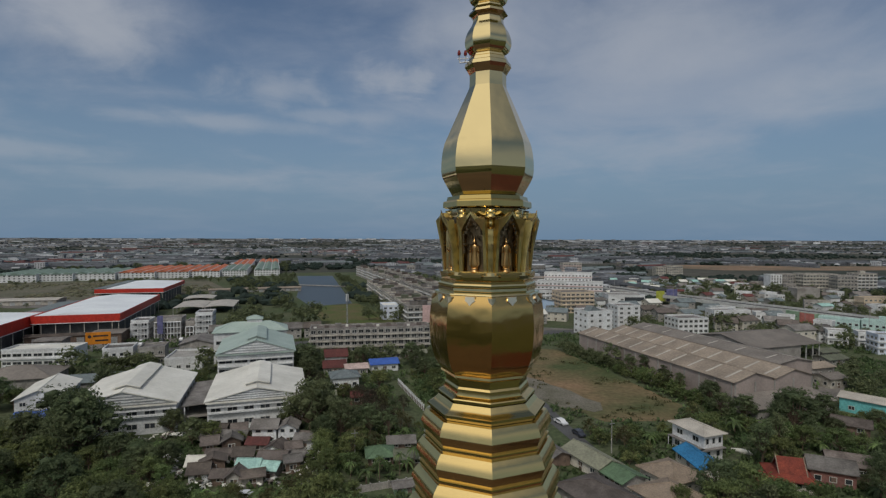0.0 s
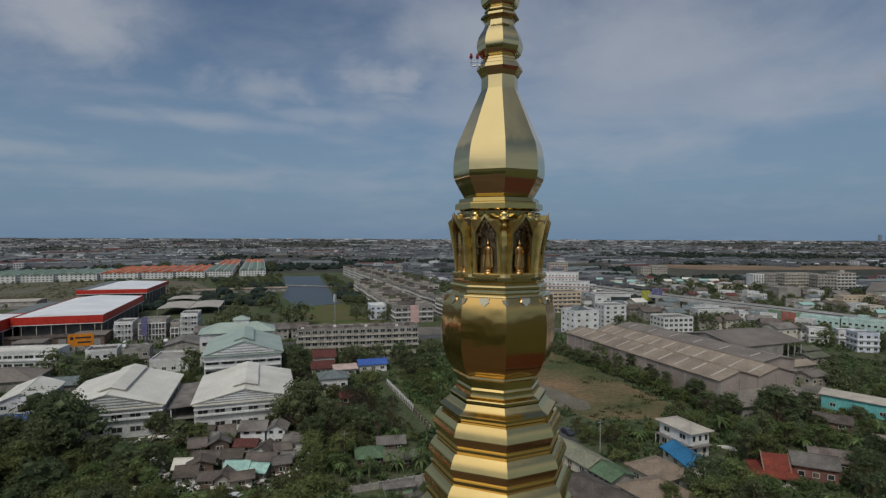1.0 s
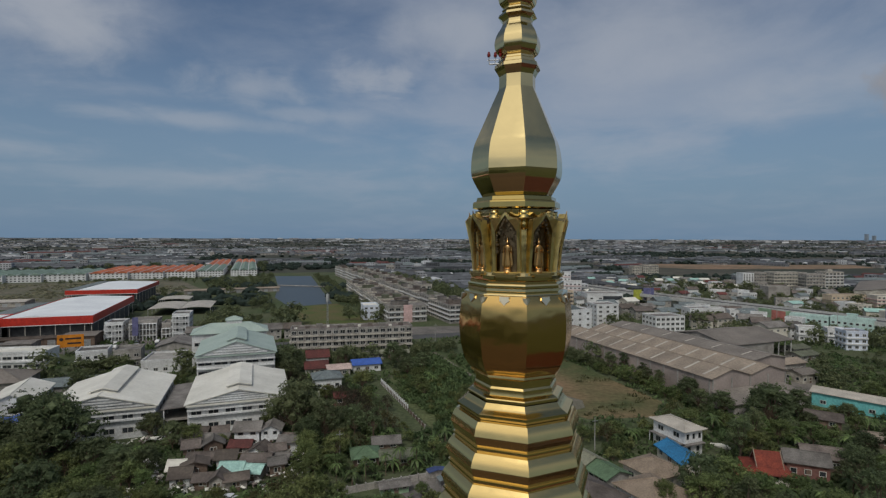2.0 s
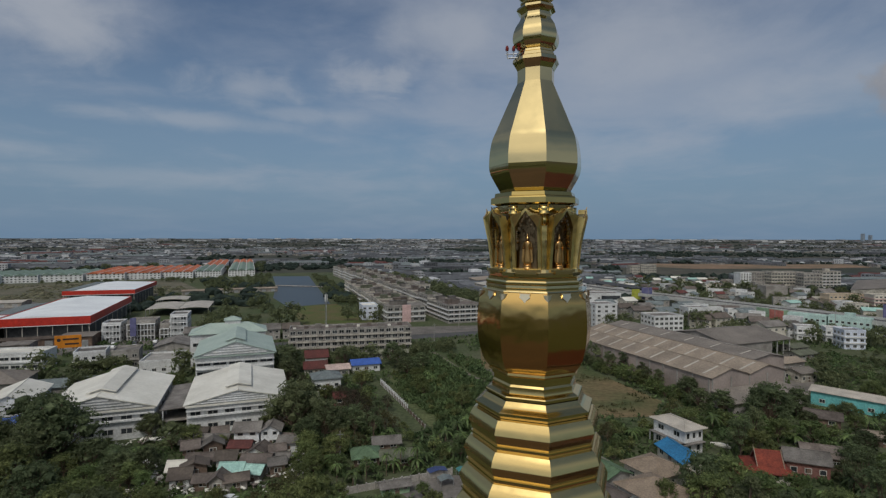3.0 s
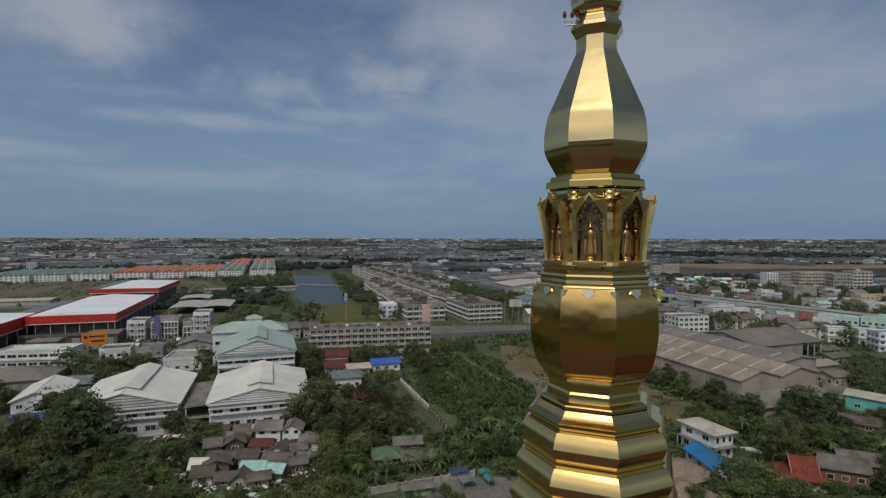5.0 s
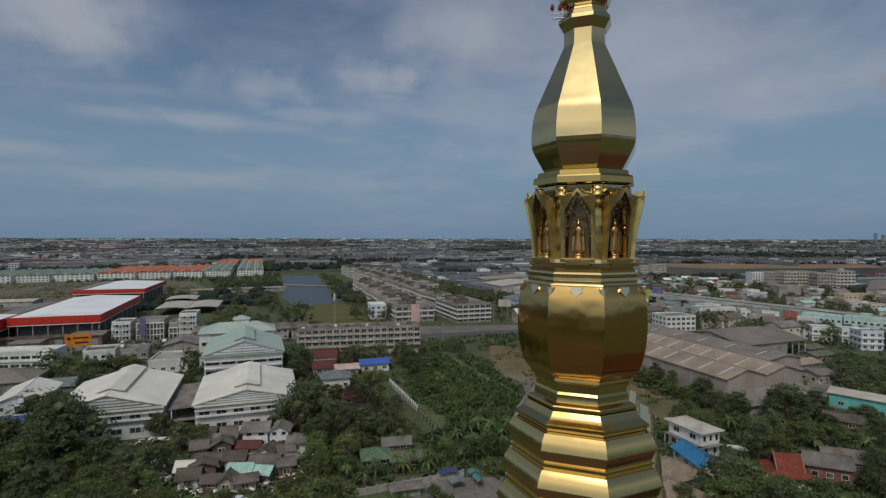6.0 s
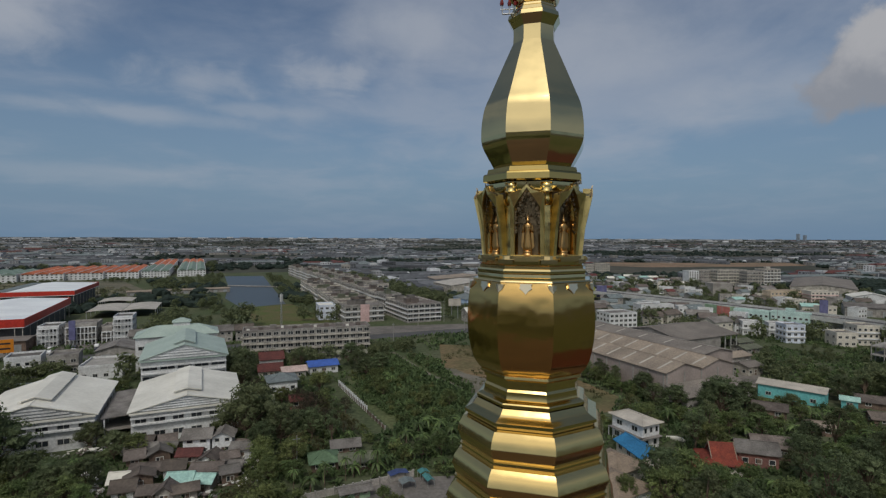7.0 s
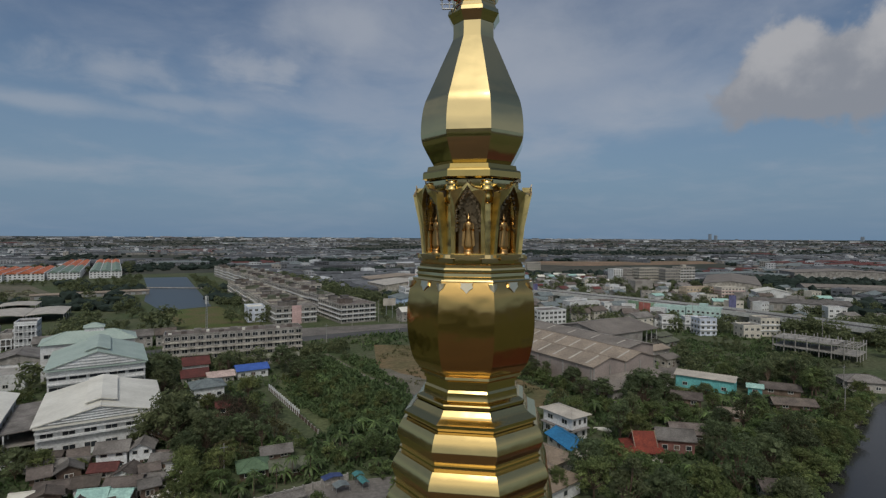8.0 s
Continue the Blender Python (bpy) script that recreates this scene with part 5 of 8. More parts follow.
for i in range(22):
    d = i * 19.6
    lab = "four-storey shop house with long white balconies" if i else "corner shop house with stained upper floors"
    wide, tall = (22.0, 10.6) if i < 2 else (11.0, 12.0 + (i % 3) * 0.4)
    flat_block("shop_house", lab, -0.5 - sb_ * d, 315 + cb * d, 21, wide, 19.4, tall, 4, 6 if i == 0 else 1, (STAINED_WALL, FLATS_WALL)[i % 2], group="long shop row", side_bays=5 if i < 14 else 0, bands=WHITE_WALL, ww=3.0, wh=1.75, keep=i < 3, huts=3 if i < 2 else 2, roof=(RUST_ROOF, GREY_ROOF, MOSS_ROOF, DARK_ROOF)[i % 4])
for i in range(9):
    d = 150 + i * 34
    flat_block("shop_house", "three-storey shop house with a weathered flat roof", 29 - sb_ * d, 318 + cb * d, 21, 10, 33, 10, 3, 2, FLATS_WALL, group="shop row behind", side_bays=7, bands=WHITE_WALL, ww=3.4, wh=1.7, keep=False, huts=2, roof=(GREY_ROOF, DARK_ROOF, RUST_ROOF)[i % 3])
flat_block("shop_house", "small blue and white building by the grass", -54.5, 329, 16, 10, 15, 8.5, 3, 3, PALE_BLUE_WALL, roof=WHITE_ROOF, side_bays=3)

flat_block("office_building", "white five-storey building with a stepped front", 62.5, 281, 22, 15.5, 13, 12.5, 4, 3, WHITE_WALL, side_bays=3, ww=1.7)
ob = site("rooftop_frame", "dark sloping steel frame on a white roof", "frame", 64.0, 284.0, 22, 7, 6, 3, z=12.62)
bm = bmesh.new()
prism(bm, [(0, 0), (8, 0), (8, 0.4), (3, 2.8), (2.4, 2.8)], 0, 6)
part("glazing", bm, SLATE_ROOF, ob)
flat_block("office_building", "white five-storey building with grouped dark windows", 84.5, 304, 10, 13.5, 13, 12.8, 5, 3, WHITE_WALL, side_bays=3, ww=1.8)
flat_block("office_building", "white three-storey building with small square windows", 113.0, 290.0, 10, 17.5, 14, 8.0, 3, 6, WHITE_WALL, side_bays=4, ww=2.0, wh=1.5)
ob = flat_block("office_building", "white building with a dark glass band", 104, 398, 2, 27, 16, 9.2, 2, 4, WHITE_WALL, side_bays=3)
bm = bmesh.new()
box(bm, 12, 26.4, -0.12, -0.004, 5.0, 8.0)
part("glass_band", bm, PANE, ob, "dark glass band")
flat_block("office_building", "beige five-storey building with open ribbed floors", 63.5, 366, 12, 24, 18, 14, 5, 7, BEIGE_WALL, side_bays=3, bands=BEIGE_WALL, ww=2.4)
flat_block("office_building", "white four-storey building with ribbon windows", 46.5, 386, 10, 19, 16, 13, 4, 6, WHITE_WALL, side_bays=3, bands=WHITE_WALL, ww=2.4)
flat_block("apartment_building", "long white and pink four-storey flats", 60, 470, -16, 56, 14, 13.5, 4, 16, WHITE_WALL, bands=PINK_WALL, side_bays=3, ww=1.8, right=True)
flat_block("apartment_building", "white and pink five-storey flats behind", 72, 508, -12, 44, 14, 18.5, 5, 14, WHITE_WALL, bands=PINK_WALL, side_bays=3, ww=1.6)
# distant white flats take the duller stained render in place of haze
flat_block("apartment_building", "white four-storey flats in the distance", 245, 702, 4, 13, 12, 14, 4, 4, FLATS_WALL, keep=False, ww=2.0, wh=1.6)
flat_block("apartment_building", "white five-storey flats in the distance", 259.5, 703, 4, 21, 13, 15.5, 5, 7, FLATS_WALL, keep=False, ww=2.0, wh=1.6)
flat_block("apartment_building", "white and red six-storey flats in the distance", 130, 735, 5, 26, 16, 17, 5, 7, FLATS_WALL, bands=PINK_WALL, keep=False, ww=2.0, wh=1.6)
flat_block("apartment_building", "tall narrow white block with vertical bands", 308, 553, 2, 11.5, 12, 14.7, 5, 4, WHITE_WALL, keep=False, ww=1.2, wh=2.4)
flat_block("apartment_building", "grey five-storey flats beside the white block", 320.2, 554, 2, 16, 14, 15.5, 5, 6, GREY_WALL, keep=False, ww=2.0, wh=1.6)
flat_block("apartment_building", "broad white five-storey flats with ribbon windows", 333.7, 541.8, 2, 34, 16, 16.5, 5, 11, FLATS_WALL, bands=CREAM_WALL, keep=False, ww=2.2, wh=1.7, side_bays=4)
flat_block("apartment_building", "pale six-storey flats with weathered walls", 351.6, 519.7, 2, 18.7, 12, 16.5, 5, 6, GREY_WALL, keep=False, ww=2.0, wh=1.7, side_bays=4, bands=FLATS_WALL)
flat_block("apartment_building", "white seven-storey flats by the highway", 370.6, 520.4, 2, 18.4, 14, 18.5, 6, 5, FLATS_WALL, keep=False, ww=2.6, wh=1.8, side_bays=4, bands=WHITE_WALL, huts=1)
flat_block("office_building", "plain grey windowless box building", 270.3, 447, 2, 18.7, 12, 10.5, 1, 1, GREY_WALL, keep=False, ww=1.0, wh=0.8)
flat_block("shop_house", "yellow three-storey shop row by the highway", 285.4, 394.5, 0, 29, 10, 9.0, 3, 9, BEIGE_WALL, bands=BEIGE_WALL, keep=False, roof=RUST_ROOF)
flat_block("shop_house", "pink and cream shop house by the highway", 309, 382, -8, 20, 12, 10, 4, 7, CREAM_WALL, bands=PINK_WALL, keep=False)
ob = flat_block("shop_house", "green and coral fronted market building", 197.0, 337, -71, 18.5, 4, 7.0, 2, 4, GREEN_SIGN, keep=True, ww=1.0, wh=0.6)
bm = bmesh.new()
box(bm, 9.4, 18.5, -0.4, -0.02, 0.6, 7.6)
part("front_panel", bm, CORAL_SIGN, ob, "coral red front panel")
flat_block("shop_house", "mint green two-storey row with pale windows", 198.5, 309, -50, 19, 6, 7.5, 2, 7, MINT_WALL, ww=1.5, right=False, side_bays=2, roof=PALE_CONCRETE)
flat_block("shop_house", "mint green two-storey row with a raised hut", 211.2, 293.8, -50, 19, 6, 8.2, 2, 7, MINT_WALL, ww=1.5, roof=PALE_CONCRETE, huts=1)
for x, y, a in ((160, 349, 12), (167, 338, -12), (174, 328, -12), (181, 318, -30), (176, 267, -20), (187, 262, -20), (190, 300, -45), (166, 352, 10)):
    flat_block("shop_house", "white two-storey shop house with dark windows", x, y, a, 8.5, 7.5, 6.6, 2, 3, WHITE_WALL, side_bays=2, bands=WHITE_WALL, group="white shop houses below the highway", roof=GREY_ROOF, keep=False)
flat_block("shop_house", "white and pale blue three-storey house", 183.4, 245.0, -8, 9.0, 9, 8.4, 3, 3, PALE_BLUE_WALL, side_bays=3, bands=WHITE_WALL, ww=1.6)
flat_block("shop_house", "cream three-storey house with white balconies", 214, 238, -10, 10, 10, 9, 3, 4, CREAM_WALL, bands=WHITE_WALL, side_bays=3)
flat_block("shop_house", "cream two-storey house with a flat roof", 201, 235, -10, 9, 9, 6.2, 2, 3, CREAM_WALL, side_bays=2)
flat_block("shop_house", "white two-storey house near the highway", 150, 330, 5, 14, 10, 7.5, 2, 5, WHITE_WALL, side_bays=2)

FOOT.append(((pose(197.0, 337, 0, 0, 0, -71) @ Matrix.Translation((-3, -26, 0))).inverted(), 24, 26, 1.0, False))
rng = random.Random(11)
# mixed low buildings between warehouses and highway
for x, y in ((136, 300), (152, 300), (168, 308), (134, 330), (165, 288), (178, 322), (160, 268), (176, 270), (150, 352), (132, 352), (118, 335), (112, 352), (90, 345), (36, 318), (48, 332), (70, 338), (176, 345), (148, 382), (128, 378), (108, 370)):
    roof, lab = rng.choice(((GREY_ROOF, "grey"), (RUST_ROOF, "rusty brown"), (WHITE_ROOF, "pale metal"), (DARK_ROOF, "dark"), (SLATE_ROOF, "slate grey")))
    small_house("two-storey town house with a %s gabled roof" % lab, x + rng.uniform(-2, 2), y + rng.uniform(-2, 2), rng.choice((18, -20, 8)), rng.uniform(9, 14), rng.uniform(8, 11), rng.uniform(5, 7), 2.0, roof, rng.choice((WHITE_WALL, STAINED_WALL, CREAM_WALL)), floors=2, bays=3, side=2, group="town houses near the highway")

TOWN = [[(112, 322), (190, 300), (214, 262), (242, 262), (205, 345), (165, 400), (112, 470), (90, 440), (96, 350)], [(212, 388), (262, 318), (300, 250), (330, 262), (420, 420), (380, 560), (240, 640), (150, 600), (160, 500)]]


def in_poly(poly, x, y):
    hit = False
    for i in range(len(poly)):
        (x0, y0), (x1, y1) = poly[i], poly[i - 1]
        if (y0 > y) != (y1 > y) and x < (x1 - x0) * (y - y0) / (y1 - y0) + x0:
            hit = not hit
    return hit


trg = random.Random(77)
made = 0
while made < 300:
    k = trg.choice((0, 0, 1, 1, 1))
    x, y = trg.uniform(90, 420), trg.uniform(170, 640)
    w, d = trg.uniform(6.5, 12), trg.uniform(6, 9)
    if not in_poly(TOWN[k], x, y):
        continue
    made += 1
    p = Vector((x + w / 2, y + d / 2, 0))
    if any(-w * 0.6 < q.x < fw + w * 0.6 and -d * 0.7 < q.y < fd + d * 0.7 for m, fw, fd, fh, fk in FOOT for q in (m @ p,)):
        continue
    roof, lab = trg.choice(((GREY_ROOF, "grey"), (RUST_ROOF, "brown"), (WHITE_ROOF, "pale"), (DARK_ROOF, "dark"), (SLATE_ROOF, "slate"), (GREY_ROOF, "grey"), (DULL_RED_ROOF, "dull red"), (SLATE_ROOF, "slate"), (AQUA_ROOF, "pale aqua")))
    wall = trg.choice((WHITE_WALL, WHITE_WALL, WHITE_WALL, CREAM_WALL, GREY_WALL, STAINED_WALL))
    if trg.random() < 0.3:
        flat_block("town_house", "pale flat-roofed town house of several floors", x, y, trg.choice((18, -25, 5)), w, d, trg.choice((5.4, 6.0, 6.6)), 2, 3, wall, keep=False, group="town houses on the plain")
    else:
        small_house("town house with a %s gabled roof" % lab, x, y, trg.choice((18, -25, 5, 40)), w, d, trg.choice((3.0, 5.2, 5.6)), trg.uniform(1.2, 2.0), roof, wall, bays=2, side=0, name="town_house", keep=False, group="town houses on the plain", floors=1)

# estate of paired terraces whose ridges run back from the street, green and orange roofs
ce, se = math.cos(radians(29.3)), math.sin(radians(29.3))
s = -8.0
for blk, (bw, roofs, n) in enumerate(((42, "ggg", 4), (34, "ggg", 4), (44, "ggg", 4), (40, "ooooo", 6), (38, "ooooo", 6), (38, "ooooo", 6), (40, "ggggggoooooo", 14), (42, "gggggggggooo", 14))):
    for r in range(n):
        c = roofs[min(r, len(roofs) - 1)]
        w = bw - (9.0 if blk > 5 else 2.2 if blk % 3 == 2 else 0.4)
        x, y = -522 + ce * s - math.sin(radians(20.5)) * r * 24, 562 + se * s + math.cos(radians(20.5)) * r * 24
        ob = site("terrace", "white three-storey terrace with a %s roof" % ("green" if c == "g" else "orange tiled"), "terrace", x, y, 20.5, w, 24, 6, "estate terraces", keep=r == 0)
        bm = bmesh.new()
        box(bm, 0, w, 0, 23.6, -0.5, 8.2)
        part("wall", bm, WHITE_WALL, ob)
        bays = 3
        for k in range(bays):
            bm = bmesh.new()
            x0, x1 = w * k / bays + 0.5, w * (k + 1) / bays - 0.5
            prism(bm, [(x0, 8.0), (x1, 8.0), (x1, 8.3), ((x0 + x1) / 2, 10.6), (x0, 8.3)], -0.5, 23.6)
            part("roof", bm, ESTATE_GREEN if c == "g" else ORANGE_TILE, ob)
            bm = bmesh.new()
            box(bm, x1 + 0.05, x1 + 0.55, 0, 23.6, 8.2, 9.0)
            part("party_wall", bm, WHITE_WALL, ob)
        if r == 0:
            windows(ob, "front", w, 24, 0, 2.7, 3, 9, 1.9, 1.4)
    s += bw

shed("long low pale roofed shed before the estate", -238, 470, 24, 82, 9, 3.2, 0.8, TAN_ROOF, GREY_WALL, along="x")
shed("long low pale roofed shed beside the dirt yard", -352, 372, 20, 40, 20, 3.4, 0.7, PALE_STRIP, FLATS_WALL, along="x", name="shed")
shed("low shed with a pale flat roof behind the yellow sign", -180, 241, 18, 13, 13, 5.4, 0.5, DUST_ROOF, WOOD_WALL, along="x", name="shed")
shed("low shed with a grey roof in the car park", -198, 229, 18, 11, 10, 4.0, 0.4, GREY_ROOF, STAINED_WALL, along="x", name="shed")
# added dark roof in place of the shadowed clutter and cars
shed("long dark shed standing in for shadowed clutter at the store", -213, 241, 20, 28, 6, 3.4, 0.6, DARK_ROOF, WOOD_WALL, along="x", name="shed")
shed("small dark roofed lean-to by the store", -170.5, 272, 18, 7, 10, 5.0, 0.6, RUST_ROOF, WOOD_WALL, along="x", name="shed")
# vaulted shelters
for x, y, w, d in ((-196.7, 339, 19, 38), (-178.4, 345.4, 18.6, 38), (-217.5, 389.6, 21, 24)):
    ob = site("vaulted_shelter", "open shelter with a shallow arched pale roof", "shelter", x, y, 18.5, w, d, 6.5, "arched shelters")
    bm = bmesh.new()
    arc = [(w * t, 4.4 + 0.8 * math.sin(math.pi * t)) for t in [i / 10 for i in range(11)]]
    prism(bm, arc + [(px, pz + 0.2) for px, pz in arc[::-1]], 0, d)
    part("roof", bm, PALE_STRIP, ob)
    for xx in (0.2, w - 0.5):
        for i in range(4):
            bm = bmesh.new()
            box(bm, xx, xx + 0.3, 0.4 + i * (d - 1.2) / 3, 0.7 + i * (d - 1.2) / 3, -0.3, 4.6)
            part("post", bm, STEEL, ob)

# radio mast, pipe across the pond, street poles
ob = site("radio_mast", "slender white radio mast by the pond", "mast", -73.5, 313, 0, 1, 1, 19)
bm = bmesh.new()
for x, y in ((-0.5, -0.3), (0.5, -0.3), (0, 0.55)):
    tube(bm, (x, y, -0.3), (x * 0.5, y * 0.5, 18.5), 0.09)
part("leg", bm, STEEL, ob)
bm = bmesh.new()
for i in range(12):
    zz = i * 1.5
    f = 1 - 0.5 * zz / 18.5
    pts = [(x * f, y * f, zz) for x, y in ((-0.5, -0.3), (0.5, -0.3), (0, 0.55))]
    for a in range(3):
        b = pts[(a + 1) % 3]
        tube(bm, pts[a], (b[0] * 0.96, b[1] * 0.96, zz + 1.5), 0.05, sides=5)
part("brace", bm, STEEL, ob)
for a in range(3):
    bm = bmesh.new()
    an = a * 2.1
    box(bm, -0.25, 0.25, -0.15, 0.15, 13.5, 17.8, m=Matrix.Rotation(an, 4, "Z") @ Matrix.Translation((0, -0.75, 0)))
    part("antenna", bm, WHITE_WALL, ob)
bm = bmesh.new()
tube(bm, (-183, 556, 0.9), (-118, 540, 0.9), 0.5, sides=10)
for k in range(7):
    tube(bm, (-183 + k * 10.5, 556 - k * 2.6, -0.5), (-183 + k * 10.5, 556 - k * 2.6, 0.8), 0.3)
tagged(new("pipe_bridge", mesh_of(bm, "pipe_bridge", GREY_WALL)), "grey pipe on short piers across the pond", "pipe")


def pole(x, y, h, label="grey concrete street pole with a cross arm", arm=True):
    ob = site("street_pole", label, "pole", x, y, 20, 0.4, 0.4, h, "street poles", keep=False)
    bm = bmesh.new()
    tube(bm, (0, 0, -0.3), (0, 0, h), 0.14, 0.09)
    part("shaft", bm, CONCRETE, ob)
    if arm:
        bm = bmesh.new()
        box(bm, -0.8, 0.8, -0.05, 0.05, h - 0.9, h - 0.80)
        part("cross_arm", bm, STEEL, ob)
    return ob


for x, y, h in ((21.5, 318.5, 13), (5.5, 306, 14), (-27, 121, 7), (-8, 262, 9), (30, 285, 9), (62, 293, 9), (34, 128, 8), (-40, 246, 9), (160, 145, 10), (141, 128, 9)):
    pole(x, y, h)
for k in range(10):
    pole(128 + k * 13.5 - k * k * 0.15, 470 - k * 32, 16, "tall grey highway lamp pole")

# raised highway
HW = [(98, 565), (138, 462), (184, 376), (226, 300), (257, 209), (279, 110), (292, 0)]
pts = []
for i in range(len(HW) - 1):
    p0, p1, p2, p3 = (Vector(HW[max(0, min(len(HW) - 1, j))]) for j in (i - 1, i, i + 1, i + 2))
    for s in range(8):
        t = s / 8
        pts.append(0.5 * (2 * p1 + (p2 - p0) * t + (2 * p0 - 5 * p1 + 4 * p2 - p3) * t * t + (3 * p1 - p0 - 3 * p2 + p3) * t ** 3))
pts.append(Vector(HW[-1]))


def ribbon(bm, off0, off1, z0, z1):
    rows = []
    for i, p in enumerate(pts):
        d = (pts[min(i + 1, len(pts) - 1)] - pts[max(i - 1, 0)]).normalized()
        n = Vector((-d.y, d.x))
        rows.append([bm.verts.new((*(p + n * o), zz)) for o, zz in ((off0, z0), (off1, z0), (off1, z1), (off0, z1))])
    for a, b in zip(rows, rows[1:]):
        for k in range(4):
            j = (k + 1) % 4
            bm.faces.new((a[k], a[j], b[j], b[k]))


highway = tagged(new("highway_viaduct"), "raised concrete highway on piers with pale parapets", "highway", kind="structure")
bm = bmesh.new()
ribbon(bm, -8, 8, 5.6, 6.8)
part("deck", bm, PALE_CONCRETE, highway)
bm = bmesh.new()
ribbon(bm, -7.5, 7.5, 6.804, 6.85)
part("carriageway", bm, ASPHALT, highway)
for o in (-8.0, 7.6):
    bm = bmesh.new()
    ribbon(bm, o, o + 0.4, 6.81, 8.1)
    part("parapet", bm, PALE_CONCRETE, highway)
for p, q in zip(pts[::3], pts[3::3]):
    FOOT.append((pose(p.x, p.y, 0, 0, 0, math.degrees(math.atan2(q.y - p.y, q.x - p.x))).inverted() @ Matrix.Identity(4), (q - p).length, 8.0, 9.0, True))
for p in pts[::2]:
    bm = bmesh.new()
    tube(bm, (p.x, p.y, -0.5), (p.x, p.y, 5.0), 1.0, sides=10)
    box(bm, p.x - 4, p.x + 4, p.y - 0.9, p.y + 0.9, 4.9, 5.62)
    part("pier", bm, CONCRETE, highway)

# concrete frame under construction
ob = site("building_frame", "unfinished concrete building frame with bare columns", "building", 190.5, 206.0, -62, 31, 14.5, 9)
for zz in (3.4, 6.9):
    for k in range(8):
        bm = bmesh.new()
        box(bm, k * 4.4, k * 4.4 + 0.4, 0, 14.4, zz - 0.45, zz)
        part("beam", bm, CONCRETE, ob)
    for k in range(4):
        bm = bmesh.new()
        box(bm, 0, 31.2, k * 4.7, k * 4.7 + 0.4, zz - 0.447, zz - 0.003)
        part("beam", bm, CONCRETE, ob)
bm = bmesh.new()
box(bm, 0.5, 30.8, 0.5, 14, 3.404, 3.55)
part("slab", bm, CONCRETE, ob)
bm = bmesh.new()
box(bm, 0.5, 24.0, 0.5, 14, 6.904, 7.05)
part("slab", bm, STAINED_WALL, ob)
bm = bmesh.new()
tube(bm, (0, 0, 0), (0, 0, 1), 0.22, sides=4)
COLUMN = mesh_of(bm, "column", CONCRETE)
for i in range(8):
    for k in range(4):
        part("column", COLUMN, None, ob, at=Matrix.Translation((i * 4.4 + 0.2, k * 4.7 + 0.2, -0.3)) @ Matrix.Diagonal((1, 1, 8.6 + rng.uniform(-0.4, 0.8), 1)))

# ---- houses near the spire ----
ob = site("house", "white two-storey house with a pale hipped roof", "house", 50.3, 133.1, -68, 9.9, 5.6, 7.6)
house_walls(ob, 9.9, 5.6, 6.2, WHITE_WALL)
hip_roof(ob, 9.9, 5.6, 6.2, 1.3, PALE_STRIP, over=0.8)
windows(ob, "front", 9.9, 5.6, 3.1, 3.1, 1, 2, 1.9, 1.3)
windows(ob, "right", 9.9, 5.6, 3.1, 3.1, 1, 3, 0.9, 1.4)
windows(ob, "front", 9.9, 5.6, 0, 3.1, 1, 3, 1.6, 1.4)
windows(ob, "right", 9.9, 5.6, 0, 3.1, 1, 2, 1.2, 1.5)
bm = bmesh.new()
prism(bm, [(-0.3, 3.0), (10.6, 3.0), (10.6, 3.15), (-0.3, 3.15)], -1.3, -0.004)
part("canopy", bm, GREY_ROOF, ob)
bm = bmesh.new()
box(bm, 9.904, 11.0, -1.3, 5.6, 3.0, 3.15)
part("canopy", bm, GREY_ROOF, ob)
for x in (0, 4, 8, 10.6):
    bm = bmesh.new()
    tube(bm, (x, -1.2, -0.2), (x, -1.2, 3.02), 0.09)
    part("post", bm, WHITE_WALL, ob)
small_house("single-storey house with a bright blue metal roof", 48.0, 125.0, -83, 11.0, 5.4, 2.6, 1.2, BLUE_ROOF, CREAM_WALL, bays=3, right=True)
small_house("tan hipped roof house with a wide lower eave", 36.2, 113.8, -62, 9.0, 8.4, 3.1, 1.9, BROWN_TILE, CREAM_WALL, kind="hip", right=True)
small_house("brown hipped roof house with pale eaves", 31.5, 103.5, -62, 9.5, 9.5, 3.2, 2.2, BROWN_TILE, WHITE_WALL, kind="hip", right=True)
small_house("house with a dull grey-brown hipped roof", 17.0, 103.5, -60, 12, 9.5, 3.6, 2.0, RUST_ROOF, GREY_WALL, kind="hip")
small_house("long low house with an olive grey roof", 21.8, 123.5, -63, 12.0, 6.2, 2.8, 1.3, OLIVE_ROOF, CREAM_WALL, bays=3)
small_house("small house with a faded green roof", 27.8, 112.4, -63, 6.0, 6.2, 2.5, 1.1, LEAF_ROOF, GREY_WALL)
small_house("small shed with a grey roof beside the lane", 15.0, 124.5, -63, 7.0, 5.0, 2.6, 1.0, GREY_ROOF, WOOD_WALL)
ob = site("temple_hall", "temple hall with two-tiered steep red tiled roofs", "temple", 62.6, 110.8, -14, 7.0, 6.8, 7)
house_walls(ob, 7.0, 6.8, 2.4, CREAM_WALL)
hip_roof(ob, 7.0, 6.8, 2.4, 2.2, RED_TILE, over=0.9)
bm = bmesh.new()
prism(bm, [(0.9, 3.2), (3.4, 5.9), (5.9, 3.2), (5.9, 3.4), (3.4, 6.1), (0.9, 3.4)], 1.0, 6.0)
bm.transform(Matrix(((0, 1, 0, 0), (1, 0, 0, 0), (0, 0, 1, 0), (0, 0, 0, 1))))
bmesh.ops.reverse_faces(bm, faces=bm.faces)
part("upper_roof", bm, RED_TILE, ob)
